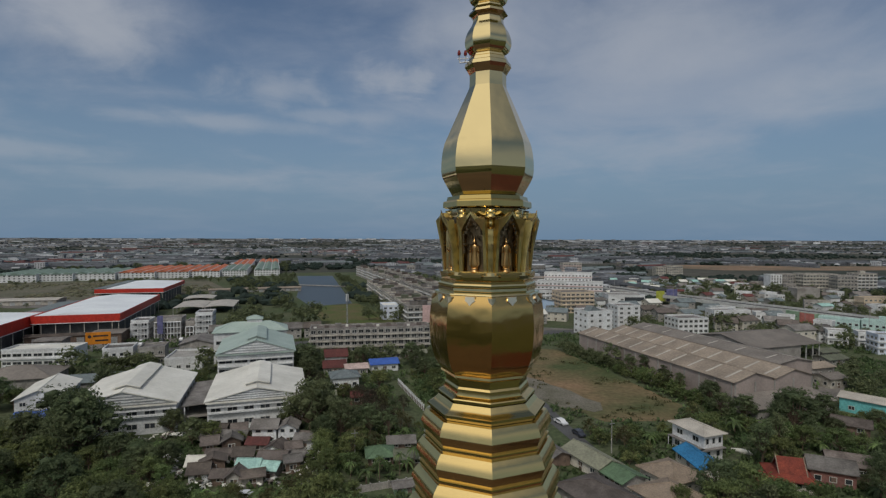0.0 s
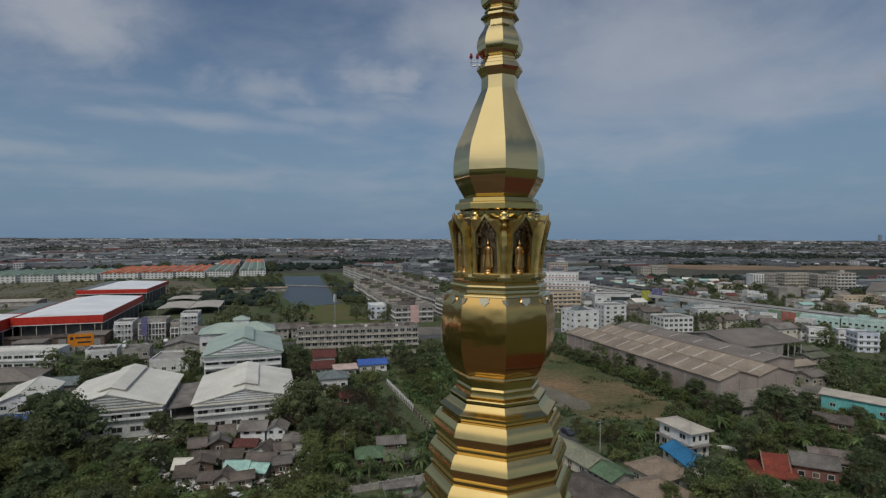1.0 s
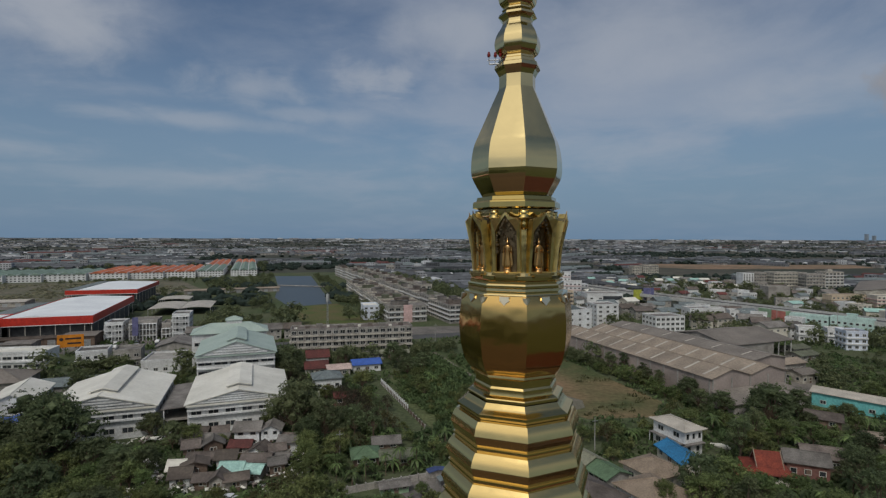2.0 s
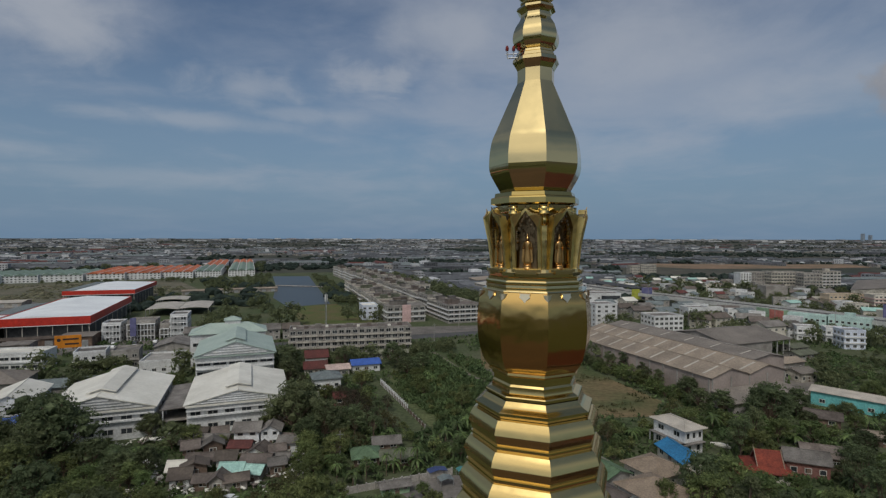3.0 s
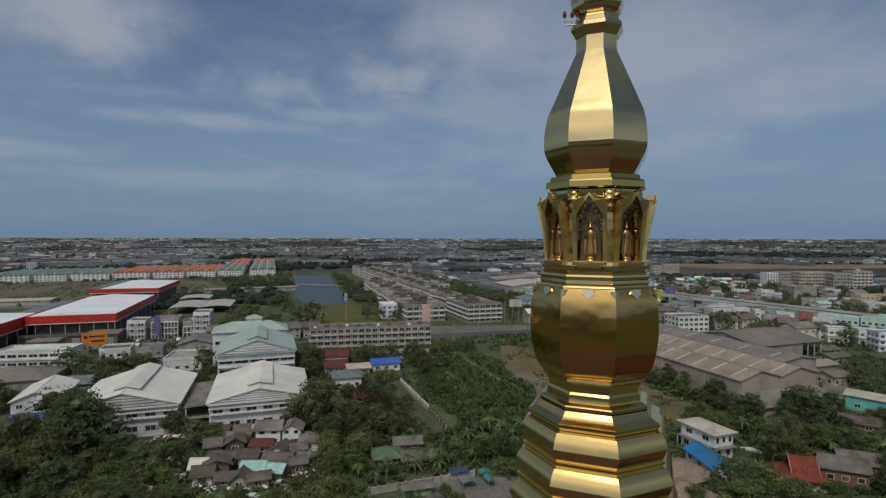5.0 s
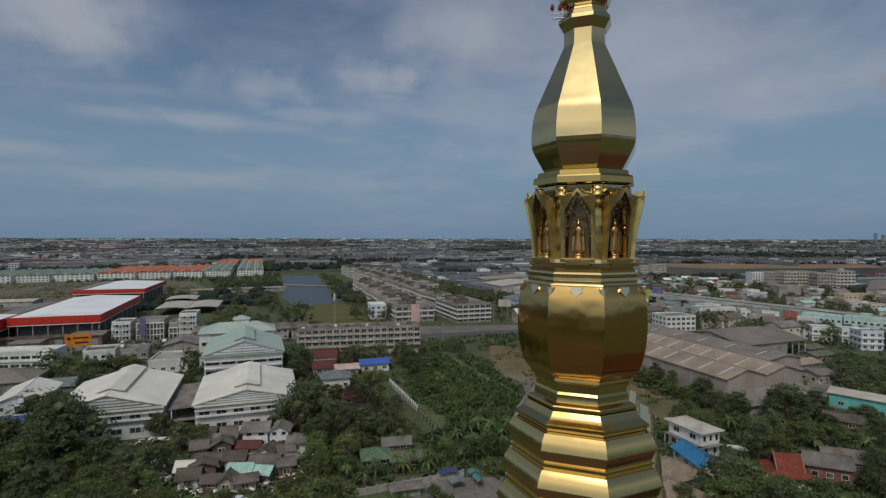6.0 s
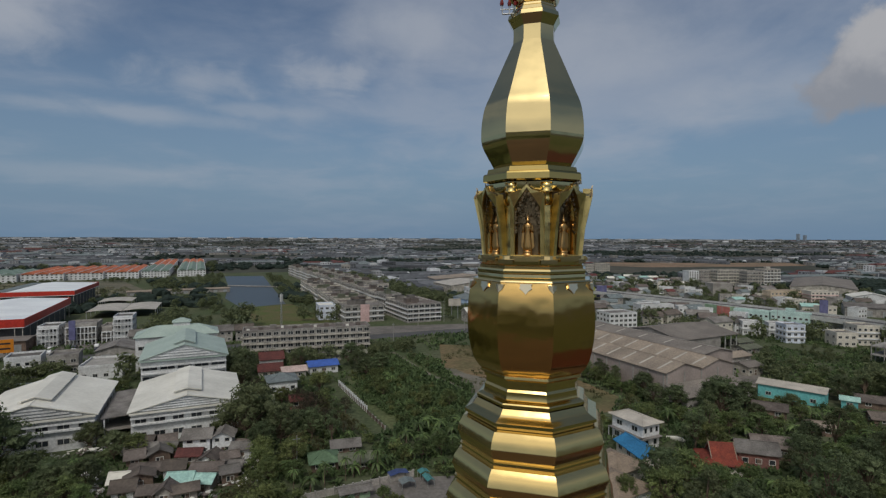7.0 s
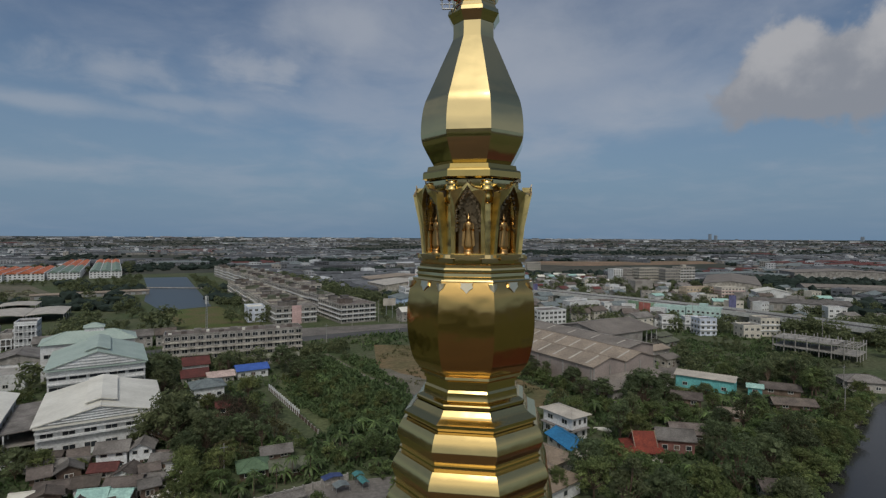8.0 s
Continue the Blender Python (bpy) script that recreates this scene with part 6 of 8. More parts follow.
bm = bmesh.new()
prism(bm, [(1.4, 3.3), (5.4, 3.3), (3.4, 5.7)], 1.25, 5.75)
bm.transform(Matrix(((0, 1, 0, 0), (1, 0, 0, 0), (0, 0, 1, 0), (0, 0, 0, 1))))
bmesh.ops.reverse_faces(bm, faces=bm.faces)
part("gable_wall", bm, DULL_RED_ROOF, ob)
bm = bmesh.new()
box(bm, -3.4, -0.4, -2.2, 2.0, -0.3, 1.6)
part("porch", bm, CREAM_WALL, ob)
bm = bmesh.new()
prism(bm, [(-3.9, 1.5), (-1.9, 2.9), (0.1, 1.5), (0.1, 1.7), (-1.9, 3.1), (-3.9, 1.7)], -2.8, 2.6)
part("porch_roof", bm, RED_TILE, ob)
windows(ob, "front", 7.0, 6.8, 0, 2.4, 1, 4, 1.0, 1.1)
for xx in (0.9, 6.1):
    bm = bmesh.new()
    for y0, y1 in ((0.7, 3.4), (6.1, 3.4)):
        tube(bm, (xx, y0, 3.2), (xx, y1, 6.15), 0.11, sides=6)
    tube(bm, (xx, 3.4, 6.1), (xx + (0.3 if xx > 3 else -0.3), 3.4, 7.0), 0.10, 0.02, sides=6)
    part("gable_finial", bm, BROWN_TILE, ob)
small_house("house with a grey roof and dark red walls", 72.0, 114.6, -22, 8.0, 6.0, 3.4, 1.5, GREY_ROOF, DARK_WALL, bays=3, floors=1)
small_house("house with a wide weathered grey roof", 78.5, 118.5, -22, 8.0, 6.0, 3.0, 1.4, RUST_ROOF, WOOD_WALL)
small_house("low hut with a pale brown roof among trees", 102.5, 131.0, -22, 5.5, 4.0, 2.2, 0.9, TAN_ROOF, WOOD_WALL)
small_house("long teal walled house with a pale roof", 111.7, 164.2, -47.3, 17.8, 7.0, 4.3, 0.9, PALE_STRIP, TEAL_WALL, bays=3, side=2)
small_house("brown roofed wooden house under trees", 97.5, 146.0, -35, 8, 5, 2.6, 1.2, RUST_ROOF, WOOD_WALL)
small_house("teal painted hut beside the brown roof", 128.5, 150.5, -40, 4, 3.5, 2.8, 0.6, AQUA_ROOF, TEAL_WALL, bays=1)
small_house("low house with a long brown roof", 134, 151, -35, 11, 5.5, 2.2, 1.2, RUST_ROOF, WOOD_WALL)
small_house("low house with a grey-brown roof near the river", 125, 136, -25, 11, 5.5, 2.0, 1.1, DARK_ROOF, WOOD_WALL)
small_house("grey hipped roof house near the frame", 165, 148, -25, 12, 8, 3.4, 1.8, GREY_ROOF, GREY_WALL, kind="hip")
small_house("weathered brown roofed hut by the river", 77.5, 89.0, -25, 6.5, 5.0, 2.8, 1.0, RUST_ROOF, STAINED_WALL)
small_house("white house with a slate grey hipped roof", -46.8, 176.5, 20, 9.0, 8, 3.8, 1.8, SLATE_ROOF, WHITE_WALL, kind="hip", bays=3, right=True)
small_house("house with a dull red roof and white walls", -58.2, 209.5, 18, 8.5, 7.5, 3.6, 2.0, DULL_RED_ROOF, WHITE_WALL, bays=3)
small_house("low house with a dull red roof", -54.8, 195.0, 18, 8, 6.5, 2.8, 1.8, DULL_RED_ROOF, CREAM_WALL)
small_house("low house with a pale pink roof", -46.0, 193.5, 20, 8, 6, 2.8, 1.0, PINK_ROOF, GREY_WALL)
small_house("low house under a strong blue tarpaulin roof", -37.8, 200.0, 20, 10.5, 7, 3.0, 1.2, BLUE_TARP, WHITE_WALL, bays=3)
small_house("long low shed with an olive grey roof", -34.5, 222, 8, 16, 5, 2.6, 0.8, OLIVE_ROOF, GREY_WALL)
small_house("hut with a rusty red roof among trees", -36.5, 160.5, 15, 6, 4, 2.6, 1.0, DULL_RED_ROOF, WOOD_WALL)
small_house("hut with an olive roof among trees", -47.0, 158.5, 15, 5.5, 5, 2.6, 1.2, OLIVE_ROOF, WOOD_WALL)
small_house("house with a faded green hipped roof", -23.0, 117.0, 14, 5.6, 5.2, 2.2, 1.6, LEAF_ROOF, WOOD_WALL, kind="hip")
small_house("house with an olive grey gabled roof", -16.8, 117.0, 10, 6.6, 4.6, 2.1, 1.0, MOSS_ROOF, WOOD_WALL)
small_house("hut with a dark grey roof", -19.8, 126.0, 12, 6.2, 3.6, 2.0, 0.9, GREY_ROOF, WOOD_WALL)
small_house("hut with a dull red roof under trees", -39.3, 151.0, 12, 4.4, 3.6, 2.0, 1.0, DULL_RED_ROOF, WOOD_WALL)
for x, y, w, d, cover, lab in ((-6.0, 111.4, 4.2, 2.2, NAVY_TARP, "dark blue"), (0.2, 112.2, 2.2, 1.8, TEAL_TARP, "teal"), (1.6, 108.6, 1.6, 3.2, TEAL_TARP, "teal"), (-3.6, 107.6, 3.0, 2.4, SLATE_ROOF, "grey")):
    ob = site("stall_cover", "low %s tarpaulin over a frame on poles" % lab, "awning", x, y, 20, w, d, 1.8)
    bm = bmesh.new()
    prism(bm, [(0, 1.45), (w / 2, 1.85), (w, 1.45), (w, 1.51), (w / 2, 1.91), (0, 1.51)], 0, d)
    part("canopy", bm, cover, ob)
    for px in (0.1, w - 0.1):
        for py in (0.1, d - 0.1):
            bm = bmesh.new()
            tube(bm, (px, py, -0.2), (px, py, 1.5), 0.04)
            part("pole", bm, STEEL, ob)
small_house("low hut with dark green shutters beside the wall", -15.2, 104.2, 18, 5.6, 2.4, 1.7, 0.4, GREY_ROOF, GREEN_SIGN, bays=3, side=0)
sheet_of("yard", [(-14, 108.6), (-3, 113.6), (8, 114), (7.5, 104), (-8, 101)], 0.07, YARD, "grey concrete yard beside the white wall", "yard")
ob = site("boat", "upturned white boat hull beside the white house", "boat", 63.5, 131.0, -40, 4.5, 1.2, 1.0, keep=False)
bm = bmesh.new()
tube(bm, (0, 0.6, 0.35), (2.4, 0.6, 0.45), 0.25, 0.6, 10)
tube(bm, (2.4, 0.6, 0.45), (4.6, 0.6, 0.4), 0.6, 0.45, 10)
part("hull", bm, WHITE_ROOF, ob)
small_house("low pale annex at the warehouse corner", 124.5, 187.5, 20, 8, 7, 3.4, 1.0, DUST_ROOF, FLATS_WALL, floors=1, bays=3, side=2)
small_house("low shed with a grey-green roof beside the open warehouse", 153.5, 236, 20, 10, 7, 2.4, 1.0, MOSS_ROOF, STAINED_WALL, bays=2)
small_house("low shed with a moss grey roof on the plot edge", 147.0, 222, 20, 11, 7, 2.4, 1.0, MOSS_ROOF, STAINED_WALL, bays=2)
small_house("low annex with a tan roof beside the warehouse", 125.0, 201.0, 20, 14, 8, 3.6, 1.0, TAN_ROOF, STAINED_WALL, bays=3)

def temple(label, x, y, ang, w, d, h, rise):
    ob = site("temple_hall", label, "temple", x, y, ang, w, d, h + rise, keep=False)
    house_walls(ob, w, d, h, WHITE_WALL, rise, "x")
    gable_roof(ob, w, d, h, rise, DULL_RED_ROOF, along="x", over=1.5, thick=0.3)
    for s_ in (0, 1):
        bm = bmesh.new()
        if s_ == 0:
            prism(bm, [(-5.0, h - 2.2), (0.2, h - 0.2), (0.2, h + 0.1), (-5.0, h - 1.9)], -1.0, w + 1.0)
        else:
            prism(bm, [(d - 0.2, h - 0.2), (d + 5.0, h - 2.2), (d + 5.0, h - 1.9), (d - 0.2, h + 0.1)], -1.0, w + 1.0)
        bm.transform(Matrix(((0, 1, 0, 0), (1, 0, 0, 0), (0, 0, 1, 0), (0, 0, 0, 1))))
        bmesh.ops.reverse_faces(bm, faces=bm.faces)
        part("lower_roof", bm, DULL_RED_ROOF, ob)
    windows(ob, "front", w, d, 0, h, 1, 7, 1.2, 2.4, sill=1.2)


temple("large temple hall with broad dull red tiled roofs", 58, -20, 62, 40, 20, 9, 9)
temple("temple hall with steep dull red roofs by the river", 16, -62, 80, 26, 14, 7, 7)

# crowded small houses, rows of weathered roofs
SHACK_ROOFS = ((GREY_ROOF, "grey"), (GREY_ROOF, "weathered grey"), (DARK_ROOF, "dark"), (RUST_ROOF, "rusty brown"), (RUST_ROOF, "brown"), (GREY_ROOF, "stained grey"), (RUST_ROOF, "pale brown"), (DARK_ROOF, "dark brown"))
placed = []
srng = random.Random(4)
FIXED = [(-50.5, 110.6, 4.4, 3.2, AQUA_ROOF, "pale aqua"), (-45.8, 110.8, 3.8, 3.2, AQUA_ROOF, "pale aqua"), (-48.0, 125.2, 2.8, 2.4, PINK_ROOF, "pale pink"), (-53.5, 123.0, 4.6, 3.0, DULL_RED_ROOF, "dull red"), (-62.0, 111.5, 3.0, 2.6, WHITE_ROOF, "pale"), (-41.5, 116.5, 3.4, 3.4, GREY_ROOF, "grey")]
for k in range(560):
    if k < len(FIXED):
        x, y, w, d, roof, lab = FIXED[k]
    else:
        x, y, w, d = srng.uniform(-69, -38), srng.uniform(105, 138), srng.uniform(3.0, 6.6), srng.uniform(2.8, 4.2)
        roof, lab = srng.choice(SHACK_ROOFS)
        if x < -60 - (y - 108) * 0.5 or x + w > -35.5 - (y - 108) * 0.15 or y + d > 134.5 + (x + 70) * 0.30:
            continue
    if any(abs(x + w / 2 - px) < (w + pw) * 0.48 and abs(y + d / 2 - py) < (d + pd) * 0.5 for px, py, pw, pd in placed) or (-55 < x + w and x < -43 and y + d > 127.0):
        continue
    placed.append((x + w / 2, y + d / 2, w, d))
    small_house("small crowded house with a %s sheet roof" % lab, x, y, srng.choice((-6, 2, 8, 14, 22)), w, d, srng.uniform(1.9, 2.9), srng.uniform(0.6, 1.2), roof, srng.choice((WOOD_WALL, GREY_WALL, STAINED_WALL, WOOD_WALL, WHITE_WALL)), group="crowded houses", name="shack", bays=1, side=1, along=srng.choice("xxy"))
small_house("white two-storey house with a grey roof", -54.2, 127.6, 8, 5.8, 4.4, 4.4, 1.3, GREY_ROOF, WHITE_WALL, floors=2, bays=2)
small_house("small white house with a grey gabled roof", -48.0, 128.6, 8, 4.4, 4.2, 4.2, 1.2, GREY_ROOF, WHITE_WALL, floors=2, along="y")
# loose sheets and rubbish heaps among the huts
bm = bmesh.new()
for i in range(340):
    cx, cy = rng.choice(((-76.5, 131), (-63.5, 111), (-61.5, 127), (-38.5, 116), (-69, 118), (-65.5, 104), (-33, 106), (-36, 112), (-41, 124), (-83.5, 128.5), (-56, 105), (-48, 106), (-42, 108), (-38, 121), (-59, 117)))
    m = Matrix.Translation((cx + rng.gauss(0, 1.5), cy + rng.gauss(0, 1.2), rng.uniform(0.3, 1.2))) @ Euler((rng.uniform(-0.5, 0.5), rng.uniform(-0.5, 0.5), rng.uniform(0, 3))).to_matrix().to_4x4()
    a, b = rng.uniform(0.2, 0.75), rng.uniform(0.15, 0.45)
    box(bm, -a, a, -b, b, 0, 0.05 + rng.random() * 0.2, mi=rng.choice((0, 0, 1, 2)), m=m)
tagged(new("rubbish", mesh_of(bm, "rubbish", WHITE_ROOF, RUST_ROOF, PALE_CONCRETE)), "heaps of pale sheets and scrap among huts", "rubbish", kind="stuff")


def fence_run(label, x0, y0, x1, y1, h, n, material=STAINED_WALL, panel=GREY_WALL, thick=0.18, fill=0.82):
    ob = new("fence")
    a = math.degrees(math.atan2(y1 - y0, x1 - x0))
    ob.matrix_basis = pose(x0, y0, 0, 0, 0, a)
    tagged(ob, label, "fence")
    length = math.hypot(x1 - x0, y1 - y0)
    bm = bmesh.new()
    for k in range(n):
        box(bm, length * k / n + 0.01, length * (k + 1) / n - 0.01, 0, 0.12, -0.3, h * fill - 0.03 * (k * 7 % 3))
    box(bm, 0, length, -0.02, 0.14, h * fill - 0.16, h * fill + 0.02)
    part("panel", bm, panel, ob)
    bm = bmesh.new()
    box(bm, -thick, thick, -0.12, 0.24, -0.3, h)
    box(bm, -thick - 0.04, thick + 0.04, -0.16, 0.28, h, h + 0.06)
    post = mesh_of(bm, "post", material)
    for k in range(n + 1):
        part("post", post, None, ob, at=Matrix.Translation((length * k / n, 0, 0.03 * (k * 5 % 4))))
    FOOT.append(((ob.matrix_basis @ Matrix.Translation((0, -2.5, 0))).inverted(), length, 5.0, h, True))


fence_run("pale concrete boundary fence with white posts", -25.3, 184.5, -14.0, 156.4, 1.9, 17, WHITE_WALL, WOOD_WALL, 0.16, 0.55)
fence_run("low stained boundary wall overgrown at its foot", -14.0, 156.4, -8.2, 142.0, 1.0, 6, GREY_WALL, WOOD_WALL, 0.12, 0.9)
fence_run("pale wall with posts beside the lane", -24.0, 104.4, -1.2, 114.0, 1.5, 13, STAINED_WALL, GREY_WALL, 0.12, 0.94)
fence_run("pale concrete fence along the field edge", 50, 236, 76, 166, 1.6, 20)
fence_run("blue-grey retaining wall by the river", 122, 111.5, 158, 133.8, 0.8, 14, GREY_WALL)


def car(x, y, ang, paint, label):
    ob = new("car")
    ob.matrix_basis = pose(x, y, 0.08, 0, 0, ang)
    tagged(ob, label, "car", "parked cars")
    bm = bmesh.new()
    prof = [(-2.1, 0.35), (2.1, 0.35), (2.15, 0.75), (1.2, 0.92), (0.55, 1.42), (-1.1, 1.45), (-1.75, 0.98), (-2.15, 0.9)]
    prism(bm, prof, -0.85, 0.85)
    body = part("body", bm, paint, ob)
    bm = bmesh.new()
    prism(bm, [(-1.6, 0.98), (1.05, 0.96), (0.5, 1.36), (-1.05, 1.38)], -0.87, 0.87)
    part("side_window", bm, PANE, body)
    for x_ in (-1.3, 1.3):
        for y_ in (-0.86, 0.68):
            bm = bmesh.new()
            tube(bm, (x_, y_, 0.32), (x_, y_ + 0.2, 0.32), 0.32, sides=14)
            wheel = part("wheel", bm, RUBBER, ob)


car(25.3, 147.3, -62, CAR_WHITE, "white parked saloon car on the lane")
car(28.5, 139.0, -68, CAR_DARK, "dark parked car on the lane")
car(-44.5, 101.3, 10, CAR_WHITE, "white parked pickup beside low roofs")
car(-63.5, 99.8, 30, CAR_WHITE, "white parked car under trees")
for k in range(9):
    car(-165 + k * 4.2, 240 + k * 1.4 + (k % 2) * 9, 108, CAR_WHITE if k % 3 else CAR_DARK, "parked car in the store car park")

# ---- trees ----


def leaf_quads(bm, rng, centre, radii, n, size, mi=0, up=0.35):
    """Small bent leaves in loose sprays over and round a lobe, so that its outline breaks up."""
    left = n
    while left > 0:
        d = Vector((rng.gauss(0, 1), rng.gauss(0, 1), rng.gauss(0, 1) + up)).normalized()
        spray = centre + Vector((d.x * radii.x, d.y * radii.y, d.z * radii.z)) * rng.uniform(0.80, 1.28)
        for _ in range(min(left, rng.randint(3, 6))):
            left -= 1
            p = spray + Vector((rng.gauss(0, 1), rng.gauss(0, 1), rng.gauss(0, 0.7))) * size * 0.9
            n_ = (d * 0.45 + Vector((rng.gauss(0, 0.6), rng.gauss(0, 0.6), 0.45 + rng.gauss(0, 0.5)))).normalized()
            t = n_.orthogonal().normalized()
            t = Matrix.Rotation(rng.uniform(0, math.tau), 3, n_) @ t
            b = n_.cross(t)
            s = size * rng.uniform(0.55, 1.35)
            w = s * rng.uniform(0.35, 0.6)
            v = [bm.verts.new(q) for q in (p - t * s, p + b * w + n_ * s * 0.15, p + t * s - n_ * s * 0.25, p - b * w + n_ * s * 0.15)]
            bm.faces.new(v).material_index = mi


def lobe(bm, rng, centre, radii, sub=1, mi=0):
    """A ragged clump of dense leaves."""
    geo = bmesh.ops.create_icosphere(bm, subdivisions=sub, radius=1.0)
    for v in geo["verts"]:
        d = v.co.normalized()
        k = 0.70 + 0.45 * noise.noise(d * 2.6 + centre * 0.9) + rng.uniform(-0.14, 0.14)
        v.co = centre + Vector((d.x * radii.x, d.y * radii.y, d.z * radii.z)) * k
    for f in {f for v in geo["verts"] for f in v.link_faces}:
        f.material_index = mi


def tree_meshes(seed, h, spread, trunk_h, lobes, leaves, size, leaf_mat, core=True):
    rng = random.Random(seed)
    tb, cb_ = bmesh.new(), bmesh.new()
    top = Vector((rng.uniform(-0.3, 0.3), rng.uniform(-0.3, 0.3), trunk_h))
    tube(tb, (0, 0, -0.4), top, 0.030 * h, 0.020 * h, 8)
    for i in range(lobes):
        a = i * 2.4 + rng.uniform(-0.6, 0.6)
        f = (i + 0.5) / lobes
        r = spread * math.sqrt(f) * (0.80 + 0.28 * noise.noise(Vector((math.cos(a) * 1.3, math.sin(a) * 1.3, seed)))) * (1.0 - 0.35 * max(0, f - 0.6))
        zc = trunk_h + (h - trunk_h) * (0.80 - 0.66 * f ** 1.6 + rng.uniform(-0.16, 0.14))
        c = Vector((r * math.cos(a), r * math.sin(a), zc))
        rad = Vector((rng.uniform(0.8, 1.25), rng.uniform(0.8, 1.25), rng.uniform(0.55, 0.85))) * spread * rng.uniform(0.17, 0.36)
        tube(tb, top - Vector((0, 0, trunk_h * 0.15)), c, 0.012 * h, 0.004 * h, 5)
        if core:
            lobe(cb_, rng, c, rad * 0.80, 1, 0)
        leaf_quads(cb_, rng, c, rad, leaves // lobes, size)
    return mesh_of(tb, "trunk", BARK), mesh_of(cb_, "crown", leaf_mat)


def frond_meshes(seed, h, n, length, width, material):
    """Banana or palm: arching fronds from the top of a stem."""
    rng = random.Random(seed)
    tb, cb_ = bmesh.new(), bmesh.new()
    tube(tb, (0, 0, -0.3), (0.2, 0.1, h), 0.16, 0.11, 7)
    for i in range(n):
        a = i * 2.4 + rng.uniform(-0.3, 0.3)
        d = Vector((math.cos(a), math.sin(a), 0))
        s = Vector((-d.y, d.x, 0))
        rise = rng.uniform(0.3, 1.1)
        prev = None
        for k in range(7):
            t = k / 6
            p = Vector((0.2, 0.1, h)) + d * length * t * (1 - 0.1 * t) + Vector((0, 0, length * (rise * t - 1.15 * t * t)))
            w = width * math.sin(math.pi * min(1, t * 0.9 + 0.08)) * rng.uniform(0.8, 1.1)
            cur = [cb_.verts.new(p - s * w - Vector((0, 0, w * 0.4))), cb_.verts.new(p), cb_.verts.new(p + s * w - Vector((0, 0, w * 0.4)))]
            if prev:
                cb_.faces.new((prev[0], prev[1], cur[1], cur[0]))
                cb_.faces.new((prev[1], prev[2], cur[2], cur[1]))
            prev = cur
    return mesh_of(tb, "trunk", BARK), mesh_of(cb_, "crown", material)


KINDS = {
    "broad": ("dense spreading broadleaf tree with a dark green crown", [tree_meshes(k, 11, 6.2, 2.2, 34, 3300, 0.27, LEAF_DEEP) for k in (1, 2, 3)], 11, 6.2),
    "bright": ("leafy tree with a fresh green crown", [tree_meshes(k, 8.5, 4.2, 2.4, 22, 1700, 0.26, LEAF) for k in (4, 5, 6)], 8.5, 4.2),
    "tall": ("tall slender tree with a deep green crown", [tree_meshes(k, 13, 3.4, 4.2, 16, 1350, 0.28, LEAF_DEEP) for k in (7, 8)], 13, 3.6),
    "dry": ("small tree with thin yellowing leaves", [tree_meshes(k, 6.0, 3.0, 1.8, 11, 620, 0.27, LEAF_DRY, False) for k in (9, 10)], 6, 3.0),
    "brown": ("spreading tree with sparse brownish leaves and bare limbs", [tree_meshes(k, 9.0, 5.0, 2.6, 24, 1500, 0.22, LEAF_BROWN, False) for k in (19, 20)], 9, 5.0),
    "bush": ("low rounded bush with green leaves", [tree_meshes(k, 3.2, 2.3, 0.5, 9, 460, 0.24, LEAF) for k in (11, 12)], 3.4, 2.2),
    "banana": ("clump of banana plants with long arching leaves", [frond_meshes(k, 2.6, 13, 2.8, 0.38, FROND) for k in (13, 14)], 4.2, 2.2),
    "palm": ("slender palm tree with arching fronds", [frond_meshes(k, 8.5, 16, 3.2, 0.30, FROND) for k in (15,)], 9.5, 2.6),
    "far": ("distant tree with a dark green crown", [tree_meshes(k, 10, 5.2, 2.0, 11, 190, 0.85, LEAF_DEEP) for k in (16, 17, 18)], 10, 5.4),
}
trng = random.Random(21)
EYE = Vector((-2.5, 1.0))
EYE_H = 51.5
KEEP = [f for f in FOOT if f[4]]
PLANTED = []


def inside(poly, x, y):
    hit = False
    for i in range(len(poly)):
        (x0, y0), (x1, y1) = poly[i], poly[i - 1]
        if (y0 > y) != (y1 > y) and x < (x1 - x0) * (y - y0) / (y1 - y0) + x0:
            hit = not hit
    return hit


WATER = [[(40, 40), (72, 74), (90, 89), (104, 100), (121, 110), (138, 122), (160, 134), (210, 158), (330, 190), (420, 120), (300, 0), (140, -20)],
         [(-231, 697), (-184, 702), (-92, 410), (-119, 389), (-150, 450), (-181, 555)]]
OPEN = WATER + [[(14, 252), (41, 246), (54, 205), (66, 166), (58, 152), (38, 150), (22, 172), (12, 205)], [(18.5, 178), (22, 178), (27, 148), (31, 130), (35, 112), (31.5, 111.5), (27.5, 129), (22.5, 148)],
                [(-150, 225), (-149, 236), (-70, 262), (20, 292), (60, 300), (118, 318), (120, 308), (62, 290), (22, 281), (-66, 252)]]
GREEN_PLOT = [(152, 208), (184, 246), (204, 236), (178, 200), (162, 186)]
APRON = [(127, 205), (134, 211), (141, 204), (121, 176), (112, 173), (118, 186)]
TRACK = [(-9, 236), (-4.5, 237), (3, 214), (7, 202), (18, 178), (15, 178), (4, 200), (-1, 212)]
OPEN += [[(-30, 262), (-24, 306), (30, 311), (64, 302), (62, 290), (22, 281), (-28, 264)], [(-12, 108), (-3, 115.5), (8, 114), (7, 104), (-6, 101)], GREEN_PLOT, APRON, TRACK]
VIEWED = [WATER[1], [(-120, 388), (-88, 410), (-42, 318), (-84, 305)], OPEN[2], OPEN[3], *OPEN[5:]]


